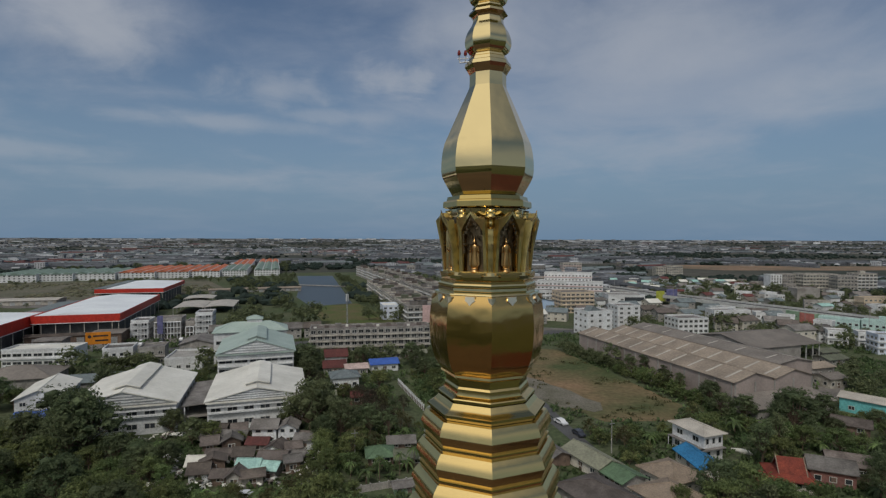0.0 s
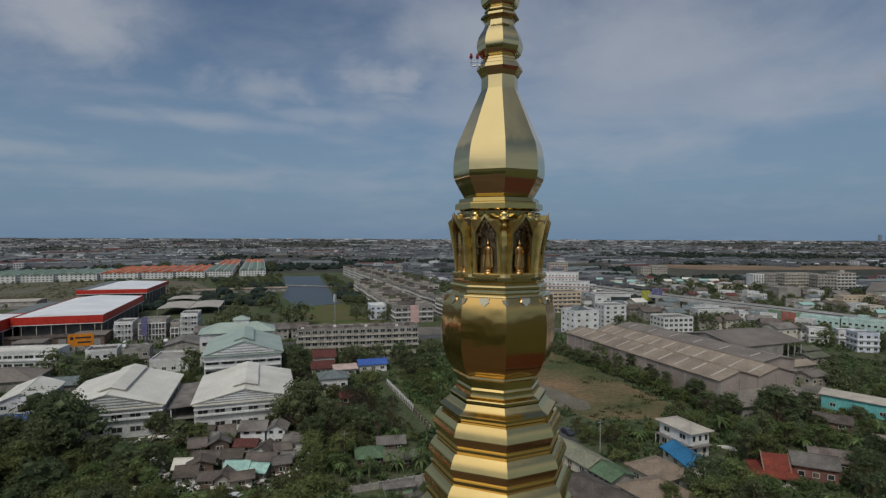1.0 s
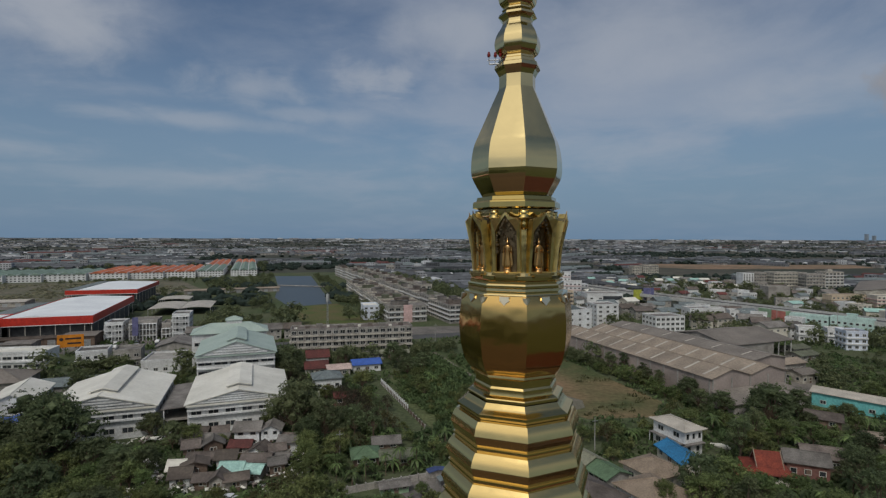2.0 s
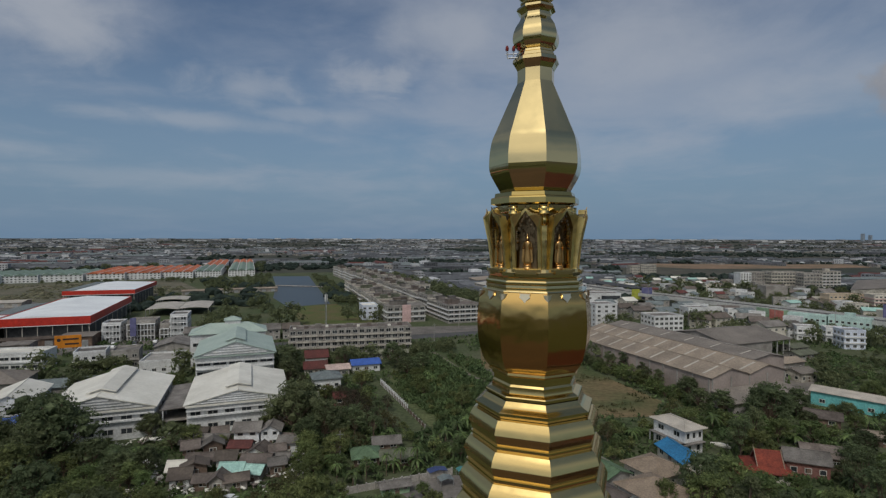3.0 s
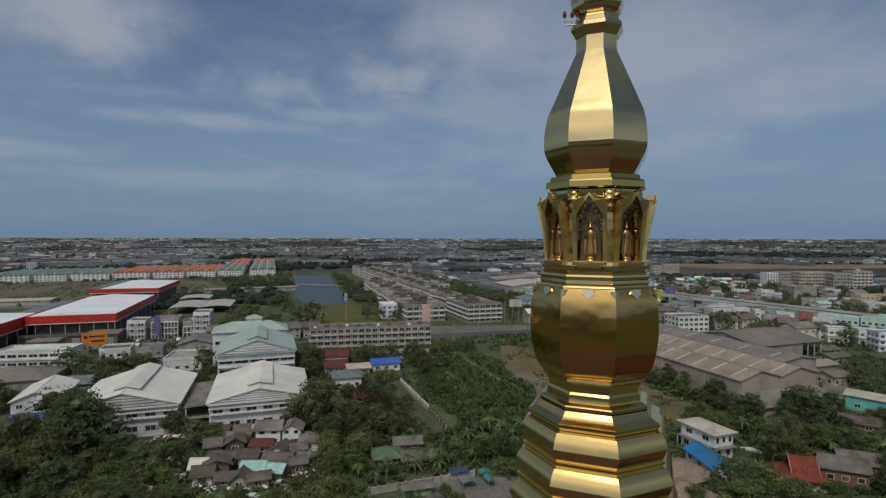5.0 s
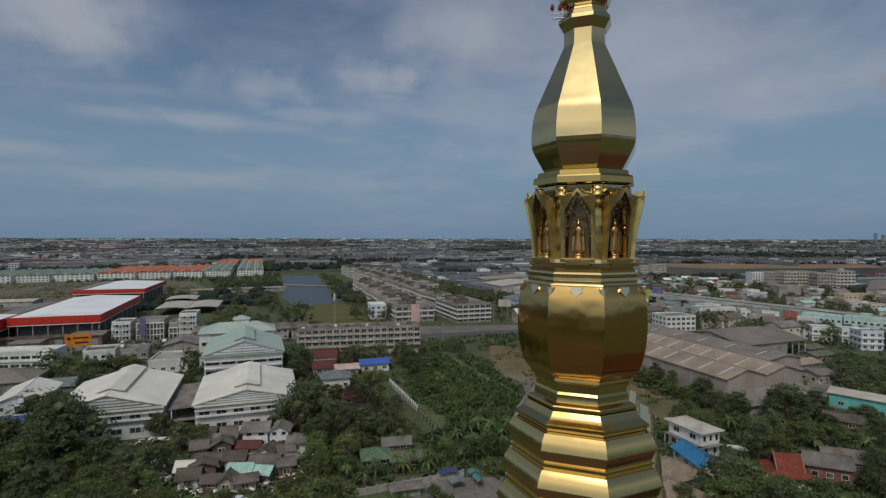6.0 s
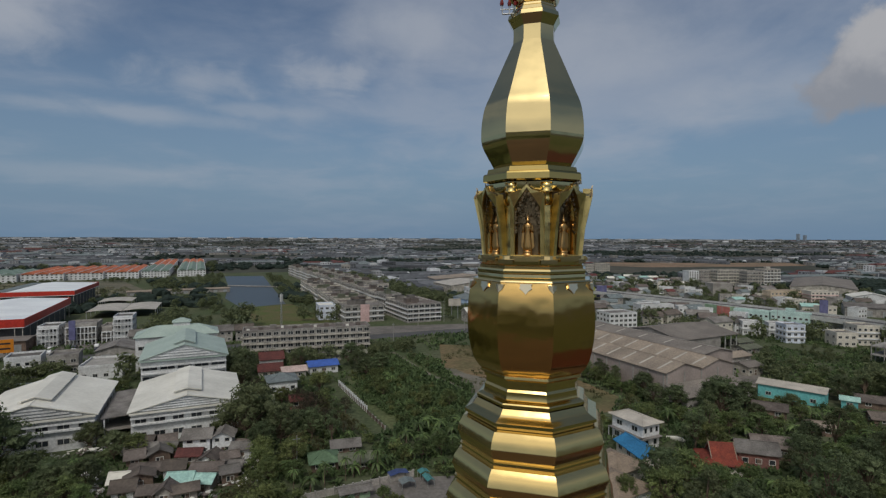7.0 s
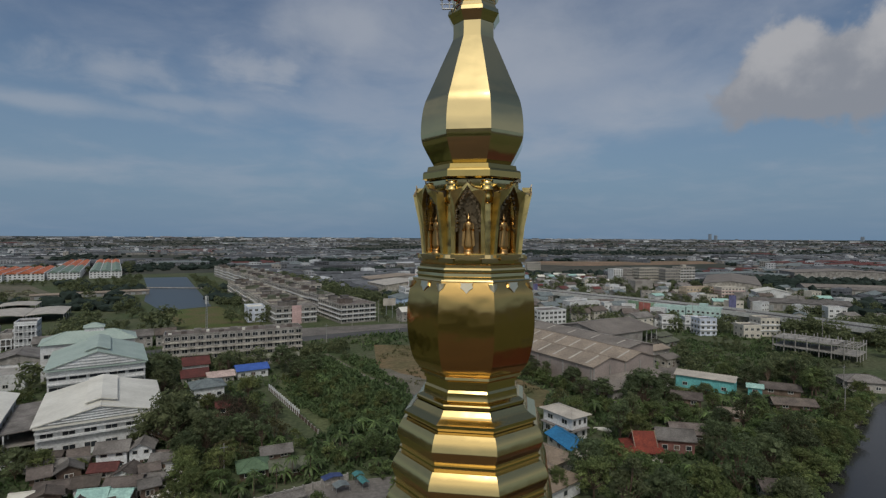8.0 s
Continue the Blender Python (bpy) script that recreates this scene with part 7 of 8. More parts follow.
def free(x, y, h, r, strict=True):
    """Whether a tree may stand here: outside every footprint, and not before a low house as seen from the spire's side."""
    p = Vector((x, y, 0))
    for m, w, d, hh, keep in FOOT:
        q = m @ p
        e = r * 0.7
        if -e < q.x < w + e and -e < q.y < d + e:
            return False
    if strict:
        out = Vector((x, y)) - EYE
        dist = out.length
        reach = h * dist / (EYE_H - h)
        out.normalize()
        side = Vector((-out.y, out.x))
        for k in (0.1, 0.25, 0.4, 0.55, 0.7, 0.85, 1.0):
            z = h * (1 - k)
            for s in (-1.0, -0.5, 0, 0.5, 1.0):
                q2 = Vector((x, y)) + out * (reach * k) + side * s * r
                if any(inside(o, q2.x, q2.y) for o in VIEWED):
                    return False
                for m, w, d, hh, keep in KEEP:
                    q = m @ Vector((*q2, 0))
                    if -0.4 < q.x < w + 0.4 and -0.4 < q.y < d + 0.4 and z > hh * 0.35:
                        return False
    return True


COUNT = {}
WOOD_V, WOOD_F, WOOD_N = [], [], [0]


def flat_arrays(me):
    v = np.empty(len(me.vertices) * 3)
    me.vertices.foreach_get("co", v)
    return v.reshape(-1, 3), [tuple(p.vertices) for p in me.polygons]


ARRAYS = {}


def plant(kind, x, y, size=1.0, group="trees about the town"):
    label, shapes, h, r = KINDS[kind]
    if kind in ("broad", "bright", "tall", "dry", "brown") and math.hypot(x, y) > 215:
        size *= h / KINDS["far"][2]
        kind, shapes = "far", KINDS["far"][1]
        label, _, h, r = KINDS["far"]
    tm, cm = trng.choice(shapes)
    noun = "tree" if kind not in ("bush", "banana") else kind
    if kind == "far" or COUNT.get(noun, 0) >= 290 or math.hypot(x, y) > 215:
        a = trng.uniform(0, math.tau)
        m = np.array(((math.cos(a), -math.sin(a), 0), (math.sin(a), math.cos(a), 0), (0, 0, 1))) * size
        for me in (tm, cm):
            if me.name not in ARRAYS:
                ARRAYS[me.name] = flat_arrays(me)
            v, f = ARRAYS[me.name]
            WOOD_V.append(v @ m.T + np.array((x, y, 0)))
            n = WOOD_N[0]
            WOOD_F.extend(tuple(i + n for i in q) for q in f)
            WOOD_N[0] += len(v)
        PLANTED.append((x, y, r * size))
        return
    COUNT[noun] = COUNT.get(noun, 0) + 1
    ob = new("tree" if kind not in ("bush", "banana") else kind + ("_plant" if kind == "banana" else ""))
    ob.matrix_basis = pose(x, y, 0, 0, 0, trng.uniform(0, 360)) @ Matrix.Diagonal((size * trng.uniform(0.9, 1.12), size * trng.uniform(0.9, 1.12), size, 1))
    tagged(ob, label, "tree" if kind not in ("bush", "banana") else kind, group)
    part("trunk", tm, None, ob)
    part("crown", cm, None, ob)
    PLANTED.append((x, y, r * size))


def grove(poly, n, kinds, gap=0.55, strict=True, lo=0.75, hi=1.2, group="trees about the town"):
    xs, ys = [p[0] for p in poly], [p[1] for p in poly]
    made, tries = 0, 0
    while made < n and tries < n * 14:
        tries += 1
        x, y = trng.uniform(min(xs), max(xs)), trng.uniform(min(ys), max(ys))
        if not inside(poly, x, y) or any(inside(o, x, y) for o in OPEN):
            continue
        if math.hypot(x - AX, y - AY) < 14:
            continue
        kind = trng.choice(kinds)
        size = trng.uniform(lo, hi)
        h, r = KINDS[kind][2] * size, KINDS[kind][3] * size
        if any((x - px) ** 2 + (y - py) ** 2 < (gap * (r + pr)) ** 2 for px, py, pr in PLANTED):
            continue
        if not free(x, y, h, r, strict):
            continue
        plant(kind, x, y, size, group)
        made += 1


# large trees that stand out
for kind, x, y, s in (("broad", -42.5, 137.0, 1.32), ("broad", -40.5, 144.0, 0.8), ("broad", -33.5, 133.0, 0.95), ("broad", -36.5, 129.0, 0.7), ("broad", -90.0, 118.0, 1.45), ("broad", -97.0, 121.0, 1.4), ("broad", -69.0, 127.0, 0.62), ("bright", -64.5, 127.5, 0.7), ("broad", -78.5, 134.0, 0.6), ("bright", -81.0, 121.0, 0.6),
                      ("broad", -66.5, 112.0, 0.62), ("broad", -70.0, 108.0, 0.68), ("broad", -74.0, 113.0, 0.6), ("bright", -67.0, 106.0, 0.7), ("broad", -80.0, 114.0, 0.7), ("bright", -63.0, 104.0, 0.6), ("broad", -62.5, 200.0, 1.0), ("broad", -63.0, 190.0, 0.95), ("broad", -58.0, 184.0, 0.8), ("broad", -101.0, 196.0, 0.9), ("broad", -33.0, 214.0, 0.8), ("broad", -41.0, 212.0, 0.75), ("broad", -24.0, 213.0, 0.85), ("broad", -17.0, 196.0, 0.65), ("broad", -12.0, 204.0, 0.65), ("broad", -20.0, 208.0, 0.7),
                      ("tall", 56.8, 213.0, 0.75), ("tall", 64.3, 198.0, 0.7), ("tall", 67.8, 188.0, 0.6), ("broad", 75.2, 168.0, 0.68), ("tall", 61.0, 205.0, 0.6), ("tall", 70.5, 180.0, 0.55), ("banana", -2.6, 133.0, 1.0), ("banana", 0.5, 138.0, 1.1), ("banana", 3.0, 142.0, 1.0), ("banana", 6.5, 139.0, 1.1), ("banana", 9.5, 136.0, 1.1), ("banana", 1.5, 131.0, 1.0), ("banana", 5.5, 133.5, 1.0), ("banana", 8.5, 128.0, 1.1), ("banana", -5.5, 129.5, 0.8), ("banana", 11.5, 141.0, 1.0), ("bright", 1.0, 122.0, 0.6), ("bright", 5.5, 124.5, 0.65), ("bright", 9.5, 121.5, 0.6), ("bush", -3.0, 124.0, 1.0),
                      ("bright", -34.0, 118.0, 0.7), ("bright", -31.0, 112.0, 0.7), ("bright", -35.0, 123.0, 0.75), ("banana", -28.0, 116.0, 1.1), ("bright", -28.0, 121.0, 0.8), ("bright", -33.0, 107.0, 0.7), ("bright", -26.0, 113.0, 0.6), ("banana", -20.0, 113.5, 0.9), ("banana", -14.0, 115.0, 0.9), ("banana", -9.0, 117.0, 0.9), ("bush", -17.0, 119.5, 0.6), ("bright", -7.0, 103.0, 0.42), ("bush", -5.0, 100.5, 1.0), ("bright", -23.0, 99.0, 0.6), ("bright", 59.0, 102.5, 0.7), ("bright", 67.0, 104.0, 0.6), ("palm", -12.6, 115.5, 0.62), ("palm", -15.4, 113.2, 0.55), ("palm", -9.0, 116.4, 0.6), ("palm", -19.5, 111.0, 0.55), ("banana", -22.0, 109.0, 1.0), ("palm", -25.0, 107.5, 0.6), ("brown", -27.5, 147.0, 1.0), ("brown", -31.0, 154.0, 0.85), ("brown", -23.5, 141.0, 0.7), ("brown", -35.0, 162.0, 0.7), ("brown", -20.0, 156.0, 0.55),
                      ("broad", -63.0, 326.0, 0.75), ("broad", -55.0, 322.0, 0.7), ("broad", -68.0, 345.0, 0.7), ("broad", -92.0, 309.0, 1.25), ("broad", -45.0, 312.0, 0.7), ("broad", -60.0, 352.0, 0.6), ("broad", 99.0, 152.0, 0.75), ("broad", -145.0, 185.0, 1.05), ("bright", -114.0, 167.0, 0.95), ("broad", -121.0, 169.0, 0.75), ("broad", 100.0, 298.0, 0.9), ("broad", 92.0, 300.0, 0.8), ("broad", 141.0, 300.0, 1.0), ("broad", 150.0, 306.0, 0.9), ("broad", 158.0, 309.0, 0.8), ("broad", 174.0, 274.0, 0.75), ("broad", 206.0, 250.0, 0.9), ("broad", 198.0, 246.0, 0.6), ("broad", 243.0, 478.0, 1.1), ("broad", 256.0, 482.0, 1.1), ("broad", 270.0, 478.0, 1.2), ("broad", 300.0, 389.0, 1.0)):
    plant(kind, x, y, s)
for kind, x, y, s in (("broad", -92, 112, 1.1), ("broad", -104, 117, 1.0), ("broad", -113, 113, 0.8), ("broad", -120, 124, 0.75), ("bright", -104, 105, 1.15), ("bright", -89, 104, 1.2), ("broad", -78, 95, 0.95), ("bright", -95, 94, 1.2), ("broad", -110, 95, 0.95),
                      ("bright", -82, 86, 1.1), ("bright", -67, 84, 1.0), ("bright", -72, 93, 0.9), ("broad", -152, 150, 1.1), ("broad", -140, 148, 0.9), ("broad", 86, 143, 1.1), ("broad", 88, 150, 0.8), ("broad", 48, 103, 0.85), ("bright", 53, 101, 1.05),
                      ("bright", 46, 97, 1.0), ("bright", 55, 96, 1.05), ("bright", 39, 99, 0.7), ("broad", -51, 152, 0.8), ("broad", -56, 158, 0.8), ("broad", -46, 166, 0.6),
                      ("broad", 146, 241, 0.62), ("broad", 140, 236, 0.55), ("broad", 138, 197, 0.72), ("broad", 132, 186, 0.7), ("bright", 128, 178, 0.7), ("broad", 144, 190, 0.6), ("bright", 150, 183, 0.6), ("broad", 177, 256, 0.85), ("broad", 232, 226, 1.2), ("bright", -98, 304, 1.45), ("broad", -42, 330, 0.9), ("tall", 61, 200, 0.62), ("tall", 67, 181, 0.6), ("tall", 69, 176, 0.55), ("broad", 79, 155, 0.62), ("broad", 74, 158, 0.6), ("broad", -46, 139, 0.65), ("broad", -41, 146, 0.8), ("bright", -60, 113, 0.35), ("bright", -50, 118, 0.35), ("bright", -57, 127.5, 0.4)):
    plant(kind, x, y, s)
for kind, x, y, s in (("bright", -86, 118, 0.6), ("bright", -84, 111, 0.7), ("banana", -78, 114, 1.0), ("bright", -76, 106, 0.65), ("bright", -83, 103, 0.75), ("banana", -72, 102, 1.0), ("bush", -77, 119, 1.0), ("banana", -74, 121, 1.0), ("bright", -72, 98, 0.7), ("bush", -80, 108, 1.1), ("banana", -87, 106, 1.1),
                      ("bright", -64, 97, 0.6), ("bright", -57, 97, 0.55), ("banana", -52, 98, 1.0), ("bright", -46, 98, 0.55), ("banana", -41, 99, 1.0), ("bright", -61, 93, 0.6), ("bright", -49, 93, 0.6), ("bright", -54, 91, 0.6), ("bush", -68, 101, 1.0), ("bright", -44, 92, 0.6), 
                      ("bright", 70, 79, 0.8), ("broad", 78, 83, 0.7), ("bright", 86, 90, 0.8), ("bright", 94, 97, 0.8), ("broad", 101, 103, 0.7), ("bright", 109, 107, 0.7), ("bright", 117, 112, 0.6), ("bush", 125, 119, 1.2), ("dry", 133, 124, 0.9), ("bush", 141, 129, 1.2), ("bush", 149, 133, 1.1), ("dry", 113, 114, 1.0), ("bright", 103, 111, 0.8), ("broad", 95, 106, 0.8), ("broad", 88, 99, 0.8), ("broad", 80, 94, 0.7)):
    plant(kind, x, y, s)
hedge = random.Random(8)
for k in range(40):
    f = (k + hedge.random()) / 40
    x, y = 74 + 86 * f + hedge.uniform(-2, 1), 79 + 56 * f - 3.0 * math.sin(f * 3.14) + hedge.uniform(-0.5, 3.0)
    plant("bush" if k % 3 else "bright", x, y + 2.0, hedge.uniform(0.8, 1.5) if k % 3 else hedge.uniform(0.5, 0.75), "bushes along the river bank")
for k in range(46):
    f = (k + hedge.random()) / 46
    plant("bush", 44 + 29.5 * f + hedge.uniform(-1.6, 1.6), 244 - 82 * f + hedge.uniform(-1.5, 1.5), hedge.uniform(0.7, 1.7), "hedge along the warehouse")
for k in range(26):
    f = hedge.random()
    plant("bush", 150 + 40 * f + hedge.uniform(-6, 12), 196 + 38 * f + hedge.uniform(-10, 8), hedge.uniform(0.4, 0.9), "bushes on the grass plot")
for x, y in ((-57, 107.5), (-45, 119), (-37, 117), (-62, 124), (-39, 130), (-59.5, 131), (-60, 119)):
    plant("bush", x, y, hedge.uniform(0.6, 0.95), "bushes among the huts")
for kind, x, y, size in (("broad", 87, 115.5, 0.62), ("bright", 91.5, 112.5, 0.66), ("broad", 82, 109.5, 0.5), ("bright", 101, 116, 0.7), ("broad", 94.5, 140.5, 0.5), ("bright", 107, 140, 0.55), ("broad", 113, 151, 0.42), ("broad", 122.5, 140.5, 0.4), ("bright", 117, 133, 0.6), ("broad", 96, 123, 0.6)):
    plant(kind, x, y, size, "trees round the riverside houses")
for k in range(6):
    plant("bush", -141.0 + 2.76 * k, 196.0 + 1.30 * k, hedge.uniform(1.3, 1.9), "bushes behind the halls")
grove([(-125, 82), (-60, 82), (-60, 100), (-74, 112), (-80, 128), (-128, 134)], 46, ("broad", "bright", "bright", "broad", "bush", "banana"), 0.45)
grove([(-62, 84), (14, 84), (14, 108), (-20, 103), (-62, 103)], 50, ("bright", "bright", "bush", "banana", "dry"), 0.5)
LUSH = [(-24, 186), (-6, 141), (12, 140), (15, 160), (19, 178), (11, 205), (4, 226), (-14, 224)]
grove([(-30, 104), (16, 104), (18, 126), (-3, 124), (-8, 141), (-14, 150), (-34, 130)], 36, ("bush", "bush", "banana", "dry"), 0.55, lo=0.6, hi=0.95)
grove(LUSH, 90, ("bush", "bush", "bush", "bush", "banana", "bright"), 0.42, lo=0.5, hi=0.85, group="young growth on the open plot")
grove([(-66, 132), (-16, 132), (-28, 180), (-30, 225), (-62, 225), (-52, 180), (-66, 140)], 60, ("broad", "bright", "brown", "tall", "bush", "banana", "dry"), 0.52, lo=0.55, hi=0.95)
grove([(-26, 225), (-16, 222), (2, 228), (0, 256), (-14, 250)], 40, ("bush", "bush", "bright", "dry", "bright"), 0.45, lo=0.6, hi=1.0)
grove([(-75, 226), (-10, 240), (-12, 228), (-66, 208)], 26, ("broad", "bright", "bush"), 0.5)
grove([(18, 84), (84, 84), (124, 118), (165, 142), (160, 180), (112, 160), (84, 150), (74, 150), (58, 140), (62, 116), (40, 96)], 120, ("broad", "bright", "tall", "bush", "bright", "banana", "broad"), 0.45)
grove([(36, 120), (48, 134), (60, 142), (72, 154), (58, 152), (38, 150), (30, 140)], 34, ("dry", "bush", "bright", "banana"), 0.5)
grove([(46, 244), (50, 232), (77, 160), (70, 160), (62, 190), (44, 238)], 34, ("bright", "bush", "bush", "tall"), 0.45, lo=0.5, hi=0.8)
grove([(-170, 140), (-128, 150), (-118, 196), (-150, 196), (-180, 180)], 22, ("broad", "bright", "bush"), 0.5)
grove([(-118, 165), (-92, 175), (-104, 215), (-122, 215)], 18, ("broad", "bright", "bush"), 0.5)
grove([(100, 140), (170, 145), (210, 180), (215, 235), (160, 238), (140, 215), (128, 170)], 54, ("bush", "bright", "bright", "bush", "banana"), 0.5, lo=0.4, hi=0.75)
grove([(180, 170), (330, 195), (300, 250), (240, 260), (215, 200)], 30, ("broad", "far", "bush", "bright"), 0.5)
FARK = ("far",)
grove([(-260, 700), (-234, 700), (-183, 555), (-152, 450), (-120, 385), (-95, 300), (-110, 270), (-135, 290), (-160, 420), (-205, 540), (-280, 660)], 60, FARK, 0.45, lo=0.4, hi=0.75)
grove([(-182, 702), (-90, 410), (-60, 330), (-48, 345), (-70, 400), (-150, 640)], 55, FARK, 0.45, lo=0.5, hi=0.8)
grove([(-170, 380), (-130, 380), (-210, 600), (-300, 640), (-310, 590), (-240, 520)], 34, FARK, 0.5, lo=0.5, hi=1.0)
grove([(-300, 400), (-205, 400), (-190, 460), (-250, 480)], 8, FARK, 0.5, lo=0.4, hi=0.8)
grove([(-420, 560), (-300, 620), (-290, 640), (-420, 585)], 26, FARK, 0.5, lo=0.4, hi=0.6)
grove([(-540, 520), (-420, 590), (-300, 660), (-290, 645), (-410, 570), (-540, 500)], 30, FARK, 0.5, strict=False, lo=0.3, hi=0.5)
grove([(-470, 330), (-262, 330), (-250, 380), (-470, 385)], 14, FARK, 0.5, strict=False, lo=0.3, hi=0.5)
grove([(-150, 270), (-120, 240), (-110, 300), (-160, 340)], 16, FARK, 0.5)
grove([(20, 296), (160, 320), (175, 370), (120, 560), (60, 540), (30, 400)], 60, FARK, 0.5, lo=0.35, hi=0.75)
grove([(200, 320), (300, 330), (340, 520), (200, 620), (150, 500)], 80, FARK, 0.5, lo=0.35, hi=0.8)
grove([(15, 380), (30, 420), (-80, 680), (-110, 660)], 60, FARK, 0.5, strict=False)
grove([(120, 240), (180, 260), (200, 300), (130, 300)], 22, FARK + ("bright",), 0.5)
grove([(-560, 620), (-260, 760), (-330, 960), (-640, 800)], 40, FARK, 0.5, strict=False)
grove([(290, 120), (420, 160), (470, 330), (330, 330), (290, 250)], 45, FARK, 0.5, lo=0.4, hi=0.8)

grove([(118, 322), (150, 300), (180, 262), (226, 246), (214, 282), (192, 312), (170, 352), (130, 372)], 95, FARK, 0.30, strict=False, lo=0.35, hi=0.7)
grove([(210, 392), (262, 325), (300, 252), (420, 420), (380, 560), (240, 640), (160, 520)], 150, FARK, 0.38, strict=False, lo=0.4, hi=0.85)
grove([(60, 330), (110, 345), (140, 440), (60, 470), (36, 400)], 30, FARK, 0.4, strict=False, lo=0.35, hi=0.6)

grove([(222, 196), (262, 205), (300, 222), (262, 248), (226, 240)], 34, FARK, 0.4, strict=False, lo=0.6, hi=1.0)

grove([(34, 350), (60, 345), (48, 420), (10, 520), (-30, 640), (-60, 640), (6, 470)], 90, FARK, 0.36, strict=False, lo=0.45, hi=0.8)

# unseen woods behind the viewpoint, added to darken what the gilding mirrors
grove([(-160, -10), (-112, -40), (-62, -122), (38, -112), (80, -160), (-60, -300), (-260, -200), (-300, 40), (-170, 70)], 150, FARK, 0.42, strict=False, lo=0.9, hi=1.5)
grove([(60, 60), (66, 30), (20, 66), (-60, 58), (-110, -40), (-150, -20), (-120, 66), (-60, 68), (10, 72)], 20, FARK, 0.5, strict=False, lo=0.7, hi=1.1)
me = bpy.data.meshes.new("woods")
me.from_pydata(np.concatenate(WOOD_V), [], WOOD_F)
me.materials.append(LEAF_DEEP)
tagged(new("woods", me), "many dark green trees across the town", "trees", kind="stuff")

# weeds, scrub and creepers between the trees, past counting
bm_v, bm_f, bm_m = [], [], []


def scatter_clumps(n, x0, x1, y0, y1, size, avoid=True, quads=9):
    for _ in range(n):
        x, y = trng.uniform(x0, x1), trng.uniform(y0, y1)
        if noise.noise(Vector((x * 0.04, y * 0.04, 3.0))) < -0.25:
            continue
        if avoid and (any(inside(o, x, y) for o in OPEN) or math.hypot(x - AX, y - AY) < 14):
            continue
        p0 = Vector((x, y, 0))
        if any(-0.3 < q.x < w + 0.3 and -0.3 < q.y < d + 0.3 for m, w, d, hh, k in FOOT for q in (m @ p0,)):
            continue
        s = size * trng.uniform(0.5, 1.3)
        for _k in range(quads):
            a, e = trng.uniform(0, math.tau), trng.uniform(0.2, 1.2)
            c = Vector((x + trng.gauss(0, 0.45) * s, y + trng.gauss(0, 0.45) * s, trng.uniform(0.1, 0.6) * s))
            t = Vector((math.cos(a) * math.cos(e), math.sin(a) * math.cos(e), math.sin(e))) * s * 0.45
            b = Vector((-math.sin(a), math.cos(a), 0)) * s * 0.22
            i = len(bm_v)
            bm_v.extend((c - t * 0.4 - b, c + b - t * 0.4, c + t + b * 0.4, c + t - b * 0.4))
            bm_f.append((i, i + 1, i + 2, i + 3))


scatter_clumps(5200, -128, 170, 84, 185, 1.5)
scatter_clumps(3400, -18, 20, 138, 228, 1.5)
scatter_clumps(3000, -180, 215, 185, 300, 2.0)
scatter_clumps(900, 148, 206, 184, 248, 1.3, avoid=False)
me = bpy.data.meshes.new("scrub")
me.from_pydata(bm_v, [], bm_f)
me.materials.append(SCRUB)
tagged(new("scrub", me), "low green weeds and creepers between trees", "scrub", kind="stuff")
bm_v, bm_f = [], []
for _ in range(1500):
    x, y = trng.uniform(14, 75), trng.uniform(148, 252)
    if inside(OPEN[2], x, y) and noise.noise(Vector((x * 0.06, y * 0.06, 9.0))) > 0.16:
        s = trng.uniform(0.4, 1.1)
        for _k in range(7):
            a, e = trng.uniform(0, math.tau), trng.uniform(0.3, 1.3)
            c = Vector((x + trng.gauss(0, 0.5) * s, y + trng.gauss(0, 0.5) * s, trng.uniform(0.1, 0.4) * s))
            t = Vector((math.cos(a) * math.cos(e), math.sin(a) * math.cos(e), math.sin(e))) * s * 0.5
            b = Vector((-math.sin(a), math.cos(a), 0)) * s * 0.2
            i = len(bm_v)
            bm_v.extend((c - t * 0.4 - b, c + b - t * 0.4, c + t + b * 0.4, c + t - b * 0.4))
            bm_f.append((i, i + 1, i + 2, i + 3))
me = bpy.data.meshes.new("weeds")
me.from_pydata(bm_v, [], bm_f)
me.materials.append(LEAF_DRY)
tagged(new("weeds", me), "patches of dry yellow-green weeds on the field", "weeds", kind="stuff")

# ---- the far town ----
FAR = {}
frng = random.Random(33)


def far_block(key, x, y, ang, w, d, h, rise=0.0):
    v, f = FAR.setdefault(key, ([], []))
    z = land(math.hypot(x, y))
    c, s = math.cos(ang), math.sin(ang)
    i = len(v)
    for zz in (z - 1, z + h):
        for px, py in ((0, 0), (w, 0), (w, d), (0, d)):
            v.append((x + c * px - s * py, y + s * px + c * py, zz))
    f.extend(((i, i + 1, i + 5, i + 4), (i + 1, i + 2, i + 6, i + 5), (i + 2, i + 3, i + 7, i + 6), (i + 3, i, i + 4, i + 7), (i + 4, i + 5, i + 6, i + 7)))


